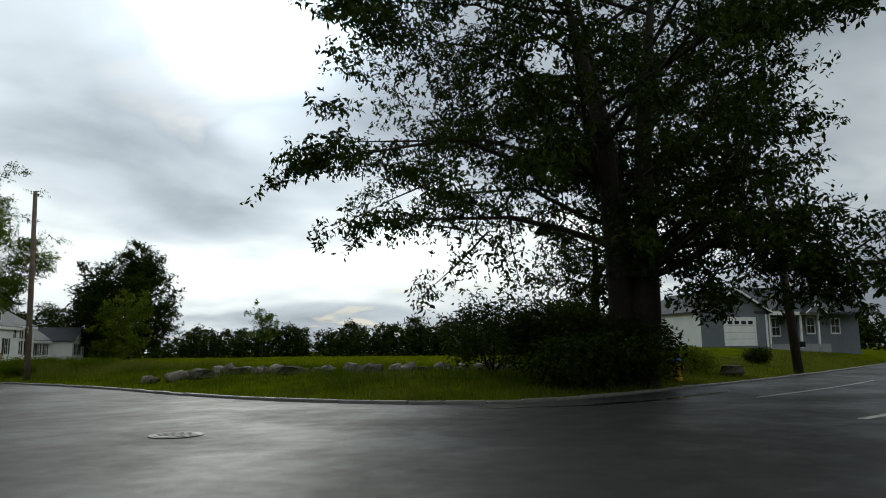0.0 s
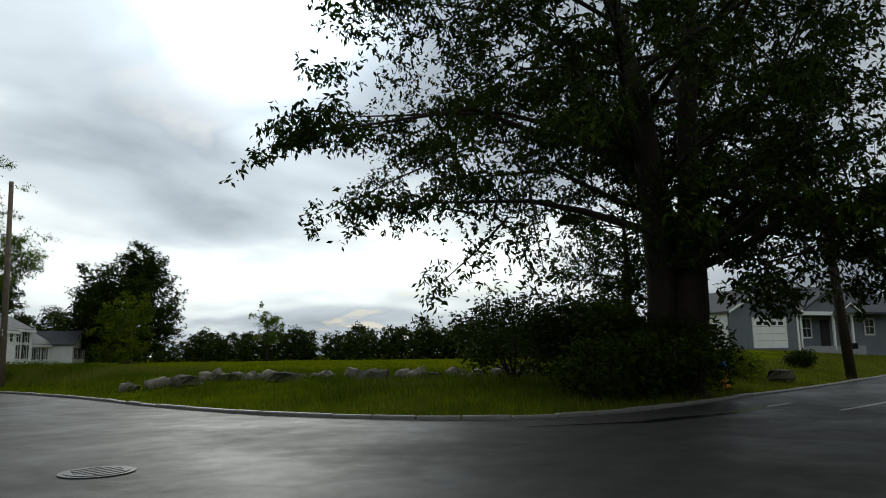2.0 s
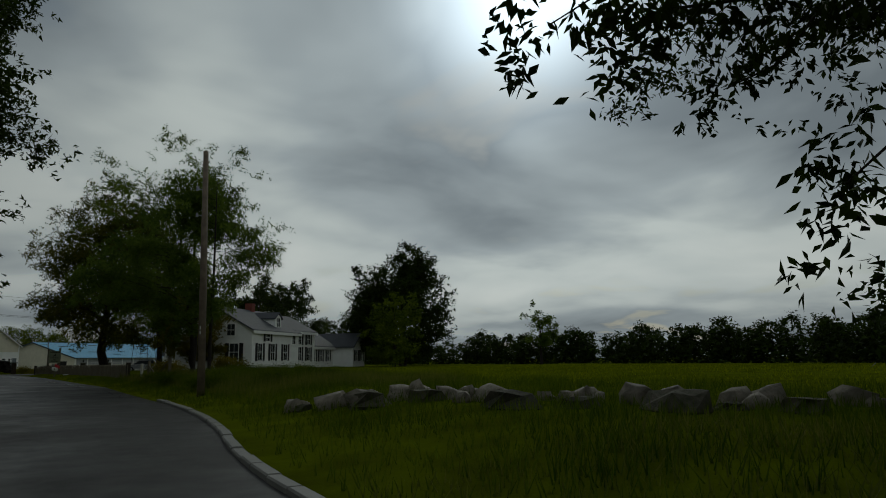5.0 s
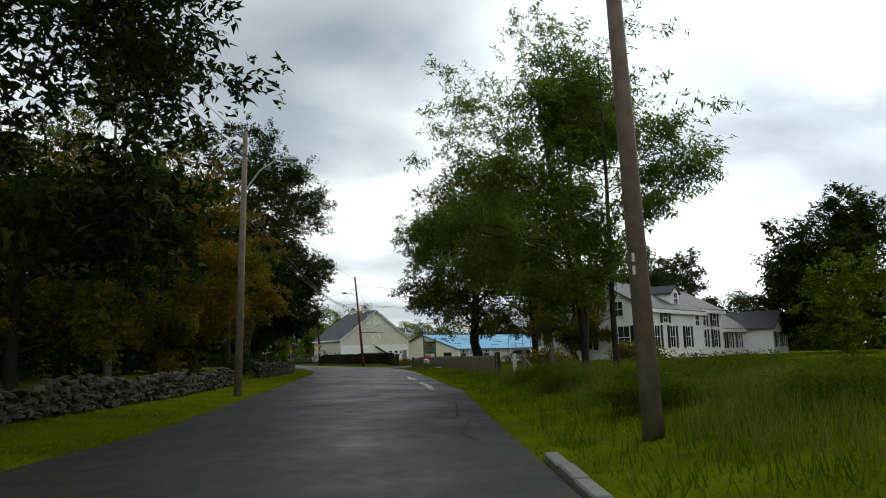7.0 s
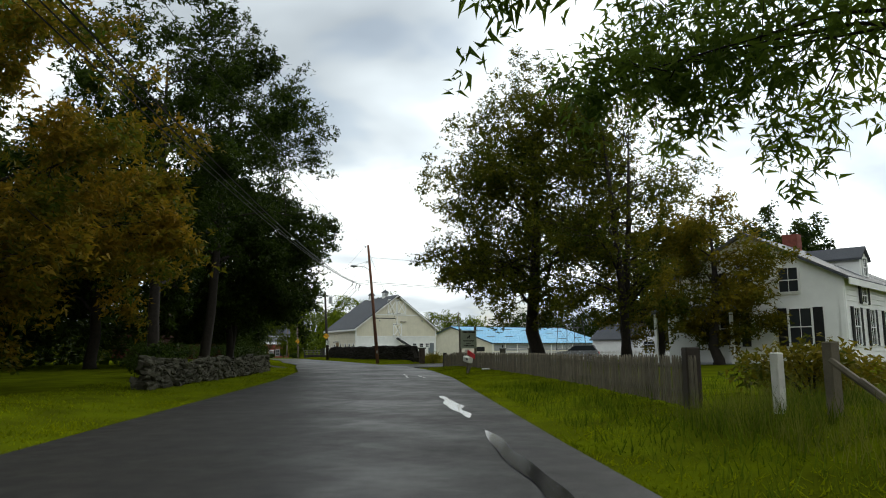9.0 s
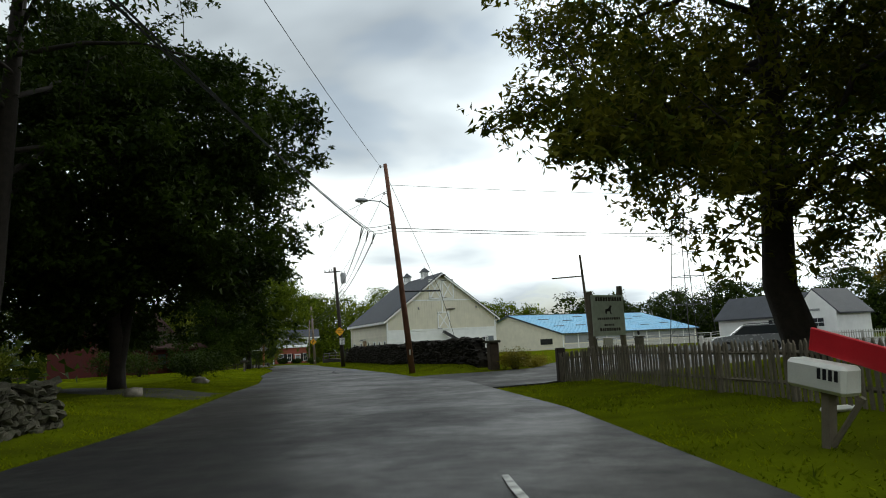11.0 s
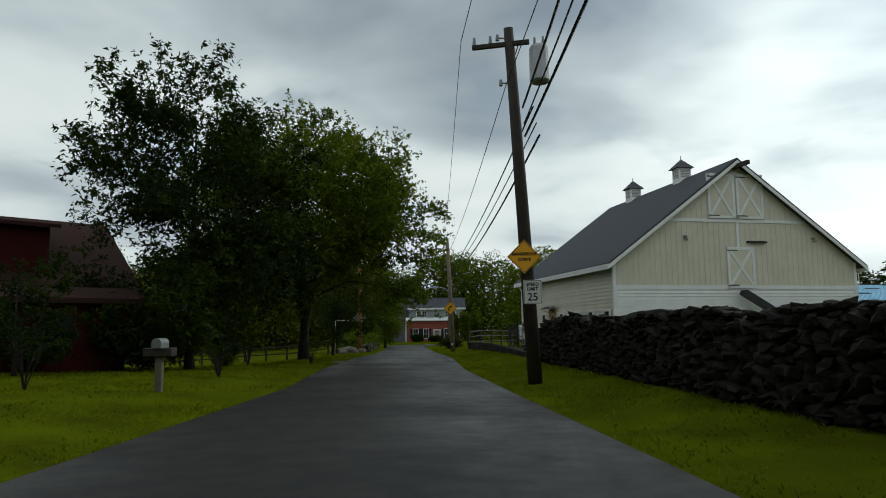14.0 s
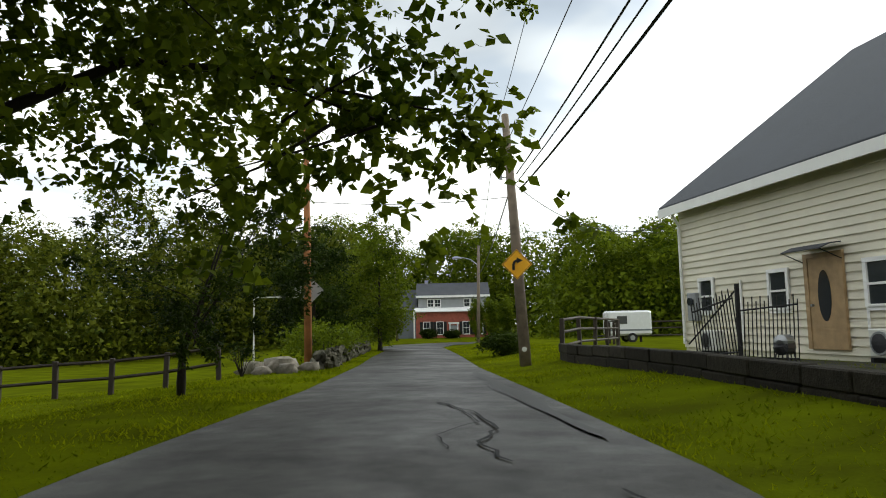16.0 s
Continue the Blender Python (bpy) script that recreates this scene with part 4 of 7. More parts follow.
        part("cap", Shape().add([(W / 2 - 0.54, y - 0.54, PEAK + 0.8), (W / 2 + 0.54, y - 0.54, PEAK + 0.8), (W / 2 + 0.54, y + 0.54, PEAK + 0.8), (W / 2 - 0.54, y + 0.54, PEAK + 0.8), (W / 2, y, PEAK + 1.4)], [(0, 3, 2, 1), (0, 1, 4), (1, 2, 4), (2, 3, 4), (3, 0, 4)]), M["shingle"], c)
        part("finial", Shape().tube([(W / 2, y, PEAK + 1.36), (W / 2, y, PEAK + 1.62)], [0.03, 0.01], 6), M["darkmetal"], c)
    return t


barn()


def arena():
    """Long low riding hall under a wide, shallow gable roof of blue metal."""
    Z = -0.5
    t = thing("riding_arena", "long low beige hall with a bright blue metal roof", "barn", pose(16.0, 134.9, Z, 0, 0, 35.5))
    L, D, E_, P_, o = 36.6, 29.0, 3.0, 6.9, 0.5
    k = (P_ - E_) / (D / 2)
    e = E_ - o * k
    sw = Matrix(((0, 1, 0, 0), (1, 0, 0, 0), (0, 0, 1, 0), (0, 0, 0, 1)))
    part("wall", Shape().prism([(0, -0.5), (D, -0.5), (D, E_), (D / 2, P_), (0, E_)], 0, L, sw), M["beige"], t)
    roof = part("roof", Shape().prism([(-o, e), (D / 2, P_), (D + o, e), (D + o, e + 0.16), (D / 2, P_ + 0.17), (-o, e + 0.16)], -o, L + o, sw), M["blue"], t, "bright blue ribbed metal roof")
    reach = D / 2 + o
    rib = Shape().add([(0, -o, e + 0.15), (0.06, -o, e + 0.15), (0.06, -o + reach, e + 0.15 + reach * k), (0, -o + reach, e + 0.15 + reach * k), (0, -o, e + 0.21), (0.06, -o, e + 0.21), (0.06, -o + reach, e + 0.21 + reach * k), (0, -o + reach, e + 0.21 + reach * k)], [(0, 1, 2, 3), (4, 7, 6, 5), (0, 4, 5, 1), (0, 3, 7, 4), (1, 5, 6, 2)]).mesh("rib", M["blue"])
    for i in range(46):
        part("rib", rib, None, roof).matrix_basis = Matrix.Translation((-o + 0.1 + i * (L + 2 * o - 0.3) / 45, 0, 0))
    rng = random.Random(3)
    for i in range(12):
        x, f = 3.0 + (i % 6) * 5.4 + rng.uniform(-1, 1), 0.3 + 0.4 * (i // 6) + rng.uniform(-0.14, 0.14)
        q = part("seam_patch", Shape().box(0, 2.4, 0, 0.28, 0, 0.07), M["shingle"], roof, "dark open seam in the roof")
        q.matrix_basis = Matrix.Translation((x, f * D / 2, E_ + (P_ - E_) * f + 0.19)) @ Matrix.Rotation(math.atan(k), 4, "X")
    part("gutter", Shape().box(-o, L + o, -o - 0.1, -o, e - 0.06, e + 0.14), M["shingle"], t)
    part("ridge_cap", Shape().box(-o, L + o, D / 2 - 0.25, D / 2 + 0.25, P_ + 0.12, P_ + 0.22), M["shingle"], roof)
    for yy in (-o, D / 2):
        a, b = (e, P_) if yy < 0 else (P_, e)
        part("rake_trim", Shape().prism([(yy, a - 0.1), (yy + reach, b - 0.1), (yy + reach, b + 0.17), (yy, a + 0.17)], -o - 0.06, -o - 0.003, sw), M["shingle"], roof)
    for i in range(11):
        part("post", Shape().box(i * 3.6, i * 3.6 + 0.2, -0.09, 0.0, -0.3, E_ - 0.15), M["white"], t)
    part("base_boards", Shape().box(0, L, -0.06, -0.005, -0.3, 1.1), M["whitefence"], t)
    part("opening", Shape().box(0.5, L - 0.5, -0.03, -0.002, 1.3, E_ - 0.3), M["grey"], t, "pale open side of the hall")
    # no hole is cut here: a black sheet gives the opening's inner shade
    part("opening", Shape().box(-0.06, -0.005, 2.6, 5.8, 1.2, 2.2), M["black"], t, "black sheet standing in for a shaded opening in the end wall")


arena()


def white_house():
    """Old white farmhouse: local x along the front, -y is the front, z up."""
    t = thing("farmhouse", "old white clapboard farmhouse with black shutters and grey roof", "house", pose(20.6, 13.0, 0.4, 0, 0, 45.0))
    fr = Matrix.Rotation(math.pi, 4, "Z")

    def block(x0, x1, y0, y1, eave, peak, along, nm):
        s = Shape()
        if along == "x":
            s.prism([(y0, -0.3), (y1, -0.3), (y1, eave), ((y0 + y1) / 2, peak), (y0, eave)], x0, x1, Matrix(((0, 1, 0, 0), (1, 0, 0, 0), (0, 0, 1, 0), (0, 0, 0, 1))))
        else:
            s.prism([(x0, -0.3), (x1, -0.3), (x1, eave), ((x0 + x1) / 2, peak), (x0, eave)], y0, y1)
        w = part("wall", s, M["white"], t)
        ov = 0.32
        if along == "x":
            k = (peak - eave) / ((y1 - y0) / 2)
            o = [(y0 - ov, eave - ov * k), ((y0 + y1) / 2, peak), (y1 + ov, eave - ov * k), (y1 + ov, eave - ov * k + 0.15), ((y0 + y1) / 2, peak + 0.17), (y0 - ov, eave - ov * k + 0.15)]
            r = part("roof", Shape().prism(o, x0 - ov, x1 + ov, Matrix(((0, 1, 0, 0), (1, 0, 0, 0), (0, 0, 1, 0), (0, 0, 0, 1)))), M["shingle"], t)
            part("fascia", Shape().box(x0 - ov, x1 + ov, y0 - ov - 0.05, y0 - ov, eave - ov * k - 0.22, eave - ov * k + 0.08), M["white"], r)
        else:
            k = (peak - eave) / ((x1 - x0) / 2)
            o = [(x0 - ov, eave - ov * k), ((x0 + x1) / 2, peak), (x1 + ov, eave - ov * k), (x1 + ov, eave - ov * k + 0.15), ((x0 + x1) / 2, peak + 0.17), (x0 - ov, eave - ov * k + 0.15)]
            part("roof", Shape().prism(o, y0 - ov, y1, None), M["shingle"], t)
        return w
    w = block(0, 11.2, 0, 8.5, 4.05, 6.4, "x", "main")
    clad(w, 11.2, 0.1, 3.85, 0.26, M["white"], fr @ Matrix.Translation((-11.2, 0, 0)))
    block(11.2, 17.2, 0.5, 7.5, 4.35, 6.2, "x", "middle")
    block(17.2, 25.5, 1.2, 6.5, 2.75, 4.5, "x", "ell")
    block(25.5, 30.5, -1.6, 6.5, 2.75, 4.4, "y", "end")
    for x0, x1, y0, y1, z1 in ((-0.03, 0.17, -0.06, 0, 3.95), (11.02, 11.22, -0.06, 0, 3.95), (-0.06, 0, 0.0, 0.2, 3.95), (17.0, 17.2, 0.44, 0.5, 4.25)):
        part("corner_board", Shape().box(x0, x1, y0, y1, 0, z1), M["white"], t)
    for x in (1.7, 4.6, 7.7):
        window(t, Matrix.Translation((x, -0.03, 0.95)) @ fr, 0.95, 1.7, shutters=True)
    window(t, Matrix.Translation((3.4, -0.03, 2.95)) @ fr, 0.9, 0.75, shutters=True)
    window(t, Matrix.Translation((9.9, -0.03, 2.75)) @ fr, 0.85, 0.95)
    for x in (12.7, 15.3):
        window(t, Matrix.Translation((x, 0.47, 0.9)) @ fr, 0.9, 1.55, shutters=True)
        window(t, Matrix.Translation((x, 0.47, 2.8)) @ fr, 0.9, 1.25, shutters=True)
    for x in (18.8, 21.0, 23.6):
        window(t, Matrix.Translation((x, 1.17, 0.8)) @ fr, 0.85, 1.4, shutters=True)
    for x in (26.9, 29.0):
        window(t, Matrix.Translation((x, -1.63, 0.8)) @ fr, 0.8, 1.4, shutters=True)
    sd = pose(0, 0, 0, 0, 0, 90)
    for y in (1.9, 5.2):
        window(t, Matrix.Translation((-0.03, y, 0.95)) @ sd, 0.95, 1.7, shutters=True)
        window(t, Matrix.Translation((-0.03, y + 0.4, 3.45)) @ sd, 0.85, 1.15)
    # dormer
    d = part("dormer", Shape().prism([(6.5, 4.2), (8.1, 4.2), (8.1, 5.55), (7.3, 6.1), (6.5, 5.55)], 0.7, 3.6), M["white"], t)
    window(d, Matrix.Translation((7.3, 0.67, 4.6)) @ fr, 0.75, 0.95)
    part("dormer_roof", Shape().prism([(6.3, 5.42), (7.3, 6.1), (8.3, 5.42), (8.3, 5.54), (7.3, 6.23), (6.3, 5.54)], 0.55, 3.9), M["shingle"], d)
    # side porch on the gable end
    p = part("porch_roof", Shape().prism([(-2.4, 2.55), (0, 2.9), (0, 3.05), (-2.4, 2.7)], 4.0, 8.3), M["shingle"], t)
    for y in (4.2, 8.0):
        part("porch_post", Shape().box(-2.3, -2.16, y, y + 0.14, -0.2, 2.6), M["white"], p)
    part("porch_floor", Shape().box(-2.4, 0, 4.0, 8.3, -0.3, 0.12), M["grey"], t)
    part("chimney", Shape().box(7.2, 8.0, 3.9, 4.7, 5.9, 7.3), M["chimney"], t)
    part("foundation", Shape().box(-0.02, 11.22, -0.04, 8.5, -0.4, 0.08), M["stone"], t)


white_house()


def red_cottage():
    t = thing("red_cottage", "low dark red wooden cottage with red-brown roofs", "house", pose(-25.0, 69.0, 0.05, 0, 0, 148.0))
    # local x away from the road, -y... y towards the lane ahead
    part("wall", Shape().box(2.8, 9.5, -5.2, 0, -0.2, 2.25), M["redwood"], t)
    part("roof", Shape().prism([(2.4, 2.2), (9.9, 2.2), (9.9, 2.36), (9.0, 2.75), (3.4, 2.75), (2.4, 2.36)], -5.7, 0.4), M["shingle_red"], t)
    part("wall", Shape().prism([(9.5, -0.2), (18.5, -0.2), (18.5, 3.2), (14, 6.2), (9.5, 3.2)], -7.5, 0.6), M["redwood"], t)
    k = 3.0 / 4.5
    part("roof", Shape().prism([(9.0, 3.2 - 0.5 * k), (14, 6.2), (19.0, 3.2 - 0.5 * k), (19.0, 3.36 - 0.5 * k), (14, 6.38), (9.0, 3.36 - 0.5 * k)], -8.0, 1.0), M["shingle_red"], t)
    d = part("dormer", Shape().box(9.9, 13.2, -4.6, -1.0, 3.2, 5.5), M["redwood"], t)
    part("dormer_roof", Shape().prism([(9.5, 5.45), (13.9, 6.1), (13.9, 6.22), (9.5, 5.6)], -4.9, -0.7), M["shingle_red"], d)
    sd = pose(0, 0, 0, 0, 0, 90)
    window(d, Matrix.Translation((9.87, -1.8, 3.9)) @ sd, 0.8, 1.0, frame_mat="redwood")
    part("chimney", Shape().box(13.2, 14.2, -3.2, -2.3, 5.6, 7.7), M["chimney"], t)
    part("chimney_cap", Shape().box(13.1, 14.3, -3.3, -2.2, 7.55, 7.68), M["chimney"], t)
    for y in (-1.3, -3.2):
        window(t, Matrix.Translation((2.77, y, 0.9)) @ sd, 0.8, 0.95, frame_mat="redwood")
    for x in (4.2, 7.4):
        window(t, Matrix.Translation((x, 0.03, 0.9)), 0.9, 0.95, frame_mat="redwood")
    part("porch_post", Shape().box(2.45, 2.6, 0.2, 0.35, -0.2, 2.2), M["darkwood"], t)


red_cottage()


def brick_house():
    """Two-storey house at the bend: brick below, grey siding above."""
    t = thing("brick_house", "two-storey house with red brick below and grey siding above", "house", pose(-46.6, 176.2, -1.35, 0, 0, 15.0))
    fr = Matrix.Rotation(math.pi, 4, "Z")
    sw = Matrix(((0, 1, 0, 0), (1, 0, 0, 0), (0, 0, 1, 0), (0, 0, 0, 1)))
    part("wall", Shape().box(0, 10.2, 0, 8, -0.6, 4.3), M["brick"], t)
    part("upper_wall", Shape().prism([(0.9, 4.3), (7.5, 4.3), (7.5, 6.55), (4.2, 8.4), (0.9, 6.55)], 0.3, 10.2, sw), M["grey"], t)
    part("side_wing", Shape().prism([(1.2, -0.6), (7, -0.6), (7, 4.6), (4.1, 7.4), (1.2, 4.6)], -2.6, 0.1, sw), M["bluegrey"], t)
    part("wing_roof", Shape().prism([(0.9, 4.45), (4.1, 7.5), (7.3, 4.45), (7.3, 4.6), (4.1, 7.65), (0.9, 4.6)], -2.9, 0.0, sw), M["shingle"], t)
    part("skirt_roof", Shape().prism([(-0.4, 4.25), (1.0, 4.75), (1.0, 4.9), (-0.4, 4.4)], -0.3, 10.6, sw), M["white"], t)
    part("roof", Shape().prism([(0.5, 6.45), (4.2, 8.4), (7.9, 6.45), (7.9, 6.6), (4.2, 8.58), (0.5, 6.6)], 0.0, 10.6, sw), M["shingle"], t)
    part("fascia", Shape().box(0.0, 10.6, 0.44, 0.5, 6.3, 6.62), M["white"], t)
    part("corner_post", Shape().box(-0.35, -0.15, -0.35, -0.15, -0.6, 4.3), M["white"], t)
    for x in (2.1, 3.1, 7.3, 8.3):
        window(t, Matrix.Translation((x, 0.87, 5.0)) @ fr, 0.75, 1.0)
    for x in (1.5, 3.4, 7.1, 9.0):
        window(t, Matrix.Translation((x, -0.03, 1.1)) @ fr, 0.85, 1.7, shutters=True)
    d = part("door", Shape().box(4.9, 5.8, -0.05, 0, 0.2, 2.3), M["grey"], t)
    part("frame", Shape().box(4.7, 4.9, -0.1, 0, 0.2, 2.6).box(5.8, 6.0, -0.1, 0, 0.2, 2.6).box(4.6, 6.1, -0.3, 0, 2.5, 2.75), M["white"], d)
    part("chimney", Shape().box(1.2, 1.7, 4.0, 4.5, 8.0, 9.0), M["grey"], t)


brick_house()


def ranch_house():
    """Low blue-grey house with a garage and a gabled porch, across the meadow corner."""
    t = thing("ranch_house", "low blue-grey house with white trim, garage and porch", "house", pose(44.7, -52.3, 1.3, 0, 0, -38.0))
    fr = Matrix.Rotation(math.pi, 4, "Z")
    sw = Matrix(((0, 1, 0, 0), (1, 0, 0, 0), (0, 0, 1, 0), (0, 0, 0, 1)))
    # garage block with its gable towards the lane
    part("wall", Shape().prism([(-0.6, -1.0), (5.6, -1.0), (5.6, 2.7), (2.5, 4.35), (-0.6, 2.7)], 0, 8), M["bluegrey"], t)
    k = 1.65 / 3.1
    part("roof", Shape().prism([(-0.9, 2.7 - 0.3 * k), (2.5, 4.35), (5.9, 2.7 - 0.3 * k), (5.9, 2.85 - 0.3 * k), (2.5, 4.52), (-0.9, 2.85 - 0.3 * k)], -0.35, 8.2), M["shingle"], t)
    part("side_wall", Shape().box(-0.63, -0.6, 0.2, 8, -0.4, 2.6), M["white"], t)
    part("rake_trim", Shape().prism([(-0.9, 2.7 - 0.3 * k), (2.5, 4.35), (5.9, 2.7 - 0.3 * k), (5.9, 2.86 - 0.3 * k), (2.5, 4.53), (-0.9, 2.86 - 0.3 * k)], -0.39, -0.352), M["white"], t, "white rake boards")
    part("corner_board", Shape().box(5.45, 5.63, -0.03, 0, -0.4, 2.5), M["white"], t)
    g = part("garage_door", Shape().box(1.5, 4.3, -0.05, 0, 0, 2.1), M["white"], t, "white panelled garage door with small panes")
    for z in (0.52, 1.04, 1.56):
        part("groove", Shape().box(1.5, 4.3, -0.056, -0.05, z, z + 0.025), M["grey"], g)
    for i in range(4):
        part("pane", Shape().box(1.72 + i * 0.66, 2.16 + i * 0.66, -0.062, -0.05, 1.68, 1.95), M["glass"], g)
    part("frame", Shape().box(1.35, 1.5, -0.07, 0, 0, 2.25).box(4.3, 4.45, -0.07, 0, 0, 2.25).box(1.5, 4.3, -0.07, 0, 2.1, 2.25), M["white"], g)
    part("wall", Shape().box(5.6, 17.0, 1.6, 8, -1.0, 2.7), M["bluegrey"], t)
    part("roof", Shape().prism([(-0.1, 2.55), (4.4, 4.9), (8.9, 2.5), (8.9, 2.65), (4.4, 5.06), (-0.1, 2.7)], 4.4, 17.4, sw), M["shingle"], t)
    part("porch_gable", Shape().prism([(5.9, 2.6), (10.9, 2.6), (8.4, 4.1)], -0.1, 1.5), M["bluegrey"], t)
    part("porch_roof", Shape().prism([(5.6, 2.5), (8.4, 4.2), (11.2, 2.5), (11.2, 2.65), (8.4, 4.36), (5.6, 2.65)], -0.3, 4), M["shingle"], t)
    part("entry_gable", Shape().prism([(9.0, 2.6), (10.9, 2.6), (9.95, 3.2)], -0.7, -0.3), M["bluegrey"], t)
    part("entry_roof", Shape().prism([(8.8, 2.5), (9.95, 3.25), (11.1, 2.5), (11.1, 2.62), (9.95, 3.38), (8.8, 2.62)], -0.8, 0.6), M["shingle"], t)
    part("entry_trim", Shape().prism([(8.8, 2.5), (9.95, 3.25), (11.1, 2.5), (11.1, 2.6), (9.95, 3.36), (8.8, 2.6)], -0.84, -0.802), M["white"], t, "white gable trim")
    part("fascia", Shape().box(5.7, 11.1, -0.18, -0.1, 2.42, 2.7), M["white"], t)
    for x in (5.8, 8.98, 10.82):
        part("porch_post", Shape().box(x, x + 0.15, 0, 0.15, -0.2, 2.45), M["white"], t)
    part("porch_floor", Shape().box(5.6, 12, 0, 1.6, -1.0, 0.1), M["grey"], t)
    for x in (6.7, 7.9):
        window(t, Matrix.Translation((x, 1.57, 0.8)) @ fr, 0.8, 1.4)
    window(t, Matrix.Translation((11.6, 1.57, 1.0)) @ fr, 0.8, 1.3)
    window(t, Matrix.Translation((14.3, 1.57, 1.0)) @ fr, 0.9, 1.2)
    part("door", Shape().box(9.3, 10.2, 1.55, 1.6, 0.1, 2.15), M["black"], t)


ranch_house()


def garage():
    t = thing("garage", "white garage with a grey gable roof", "garage", pose(31.7, 81.3, 0.2, 0, 0, -56.0))
    fr = Matrix.Rotation(math.pi, 4, "Z")
    sw = Matrix(((0, 1, 0, 0), (1, 0, 0, 0), (0, 0, 1, 0), (0, 0, 0, 1)))
    part("wall", Shape().box(-9, 0, 0.6, 6, -0.3, 2.3), M["white"], t)
    part("roof", Shape().prism([(0.2, 2.2), (3.2, 4.5), (6.4, 2.2), (6.4, 2.35), (3.2, 4.65), (0.2, 2.35)], -9.3, 0, sw), M["shingle"], t)
    part("wall", Shape().prism([(0, -0.3), (4.2, -0.3), (4.2, 2.5), (2.1, 4.6), (0, 2.5)], 0, 6), M["white"], t)
    part("roof", Shape().prism([(-0.3, 2.2), (2.1, 4.6), (4.5, 2.2), (4.5, 2.35), (2.1, 4.78), (-0.3, 2.35)], 0.1, 6.2), M["shingle"], t)
    window(t, Matrix.Translation((2.1, -0.03, 1.1)) @ fr, 1.8, 0.8, cols=3)
    window(t, Matrix.Translation((-2.3, 0.57, 0.9)) @ fr, 1.5, 1.1, cols=3)
    part("vent", Shape().box(1.5, 2.7, -0.05, 0, 2.6, 2.8), M["grey"], t)


garage()

# ---- utility poles, wires, signs ----
def wire(parent, a, b, sag, r=0.012, n=14, label=""):
    a, b = Vector(a), Vector(b)
    pts = []
    for i in range(n + 1):
        t = i / n
        p = a.lerp(b, t)
        p.z -= sag * 4 * t * (1 - t)
        pts.append(tuple(p))
    return part("wire", Shape().tube(pts, r, 4, cap=False), M["wire"], parent, label)


def utility_pole(name, base, top, r, material, label, arms=()):
    base, top = Vector(base), Vector(top)
    t = thing(name, label, "utility pole", Matrix.Translation(base))
    h = top - base
    part("shaft", Shape().tube([(0, 0, -0.4), tuple(h * 0.5), tuple(h)], [r * 1.12, r * 0.95, r * 0.72], 12), material, t, "", True)
    return t, h


def insulators(t, h, zs, side, mt="grey"):
    for z in zs:
        f = z / h.z
        c = h * f
        s = Shape().tube([(c.x, c.y, c.z), (c.x + side[0] * 0.28, c.y + side[1] * 0.28, c.z + 0.02)], 0.02, 6)
        s.tube([(c.x + side[0] * 0.28, c.y + side[1] * 0.28, c.z - 0.05), (c.x + side[0] * 0.28, c.y + side[1] * 0.28, c.z + 0.1)], [0.05, 0.035], 8)
        part("insulator", s, M[mt], t)


def cobra_lamp(t, h, z, reach, rise):
    c = h * (z / h.z)
    x, y = reach
    part("lamp_arm", Shape().tube([(c.x, c.y, c.z - 0.3), (c.x + x * 0.4, c.y + y * 0.4, c.z + rise * 0.55), (c.x + x * 0.85, c.y + y * 0.85, c.z + rise), (c.x + x, c.y + y, c.z + rise)], [0.035, 0.03, 0.028, 0.028], 8), M["metal"], t)
    d = math.hypot(x, y)
    ux, uy = x / d, y / d
    e = Vector((c.x + x, c.y + y, c.z + rise))
    hd = part("lamp_head", Shape().tube([tuple(e - Vector((ux, uy, 0)) * 0.1), tuple(e + Vector((ux, uy, 0.02)) * 0.15), tuple(e + Vector((ux, uy, 0)) * 0.45), tuple(e + Vector((ux, uy, -0.02)) * 0.62)], [0.05, 0.12, 0.13, 0.05], 10), M["metal"], t, "grey cobra-head street lamp", True)
    part("lens", Shape().tube([tuple(e + Vector((ux * 0.3, uy * 0.3, -0.08))), tuple(e + Vector((ux * 0.3, uy * 0.3, -0.17)))], [0.11, 0.06], 10), M["signwhite"], hd)


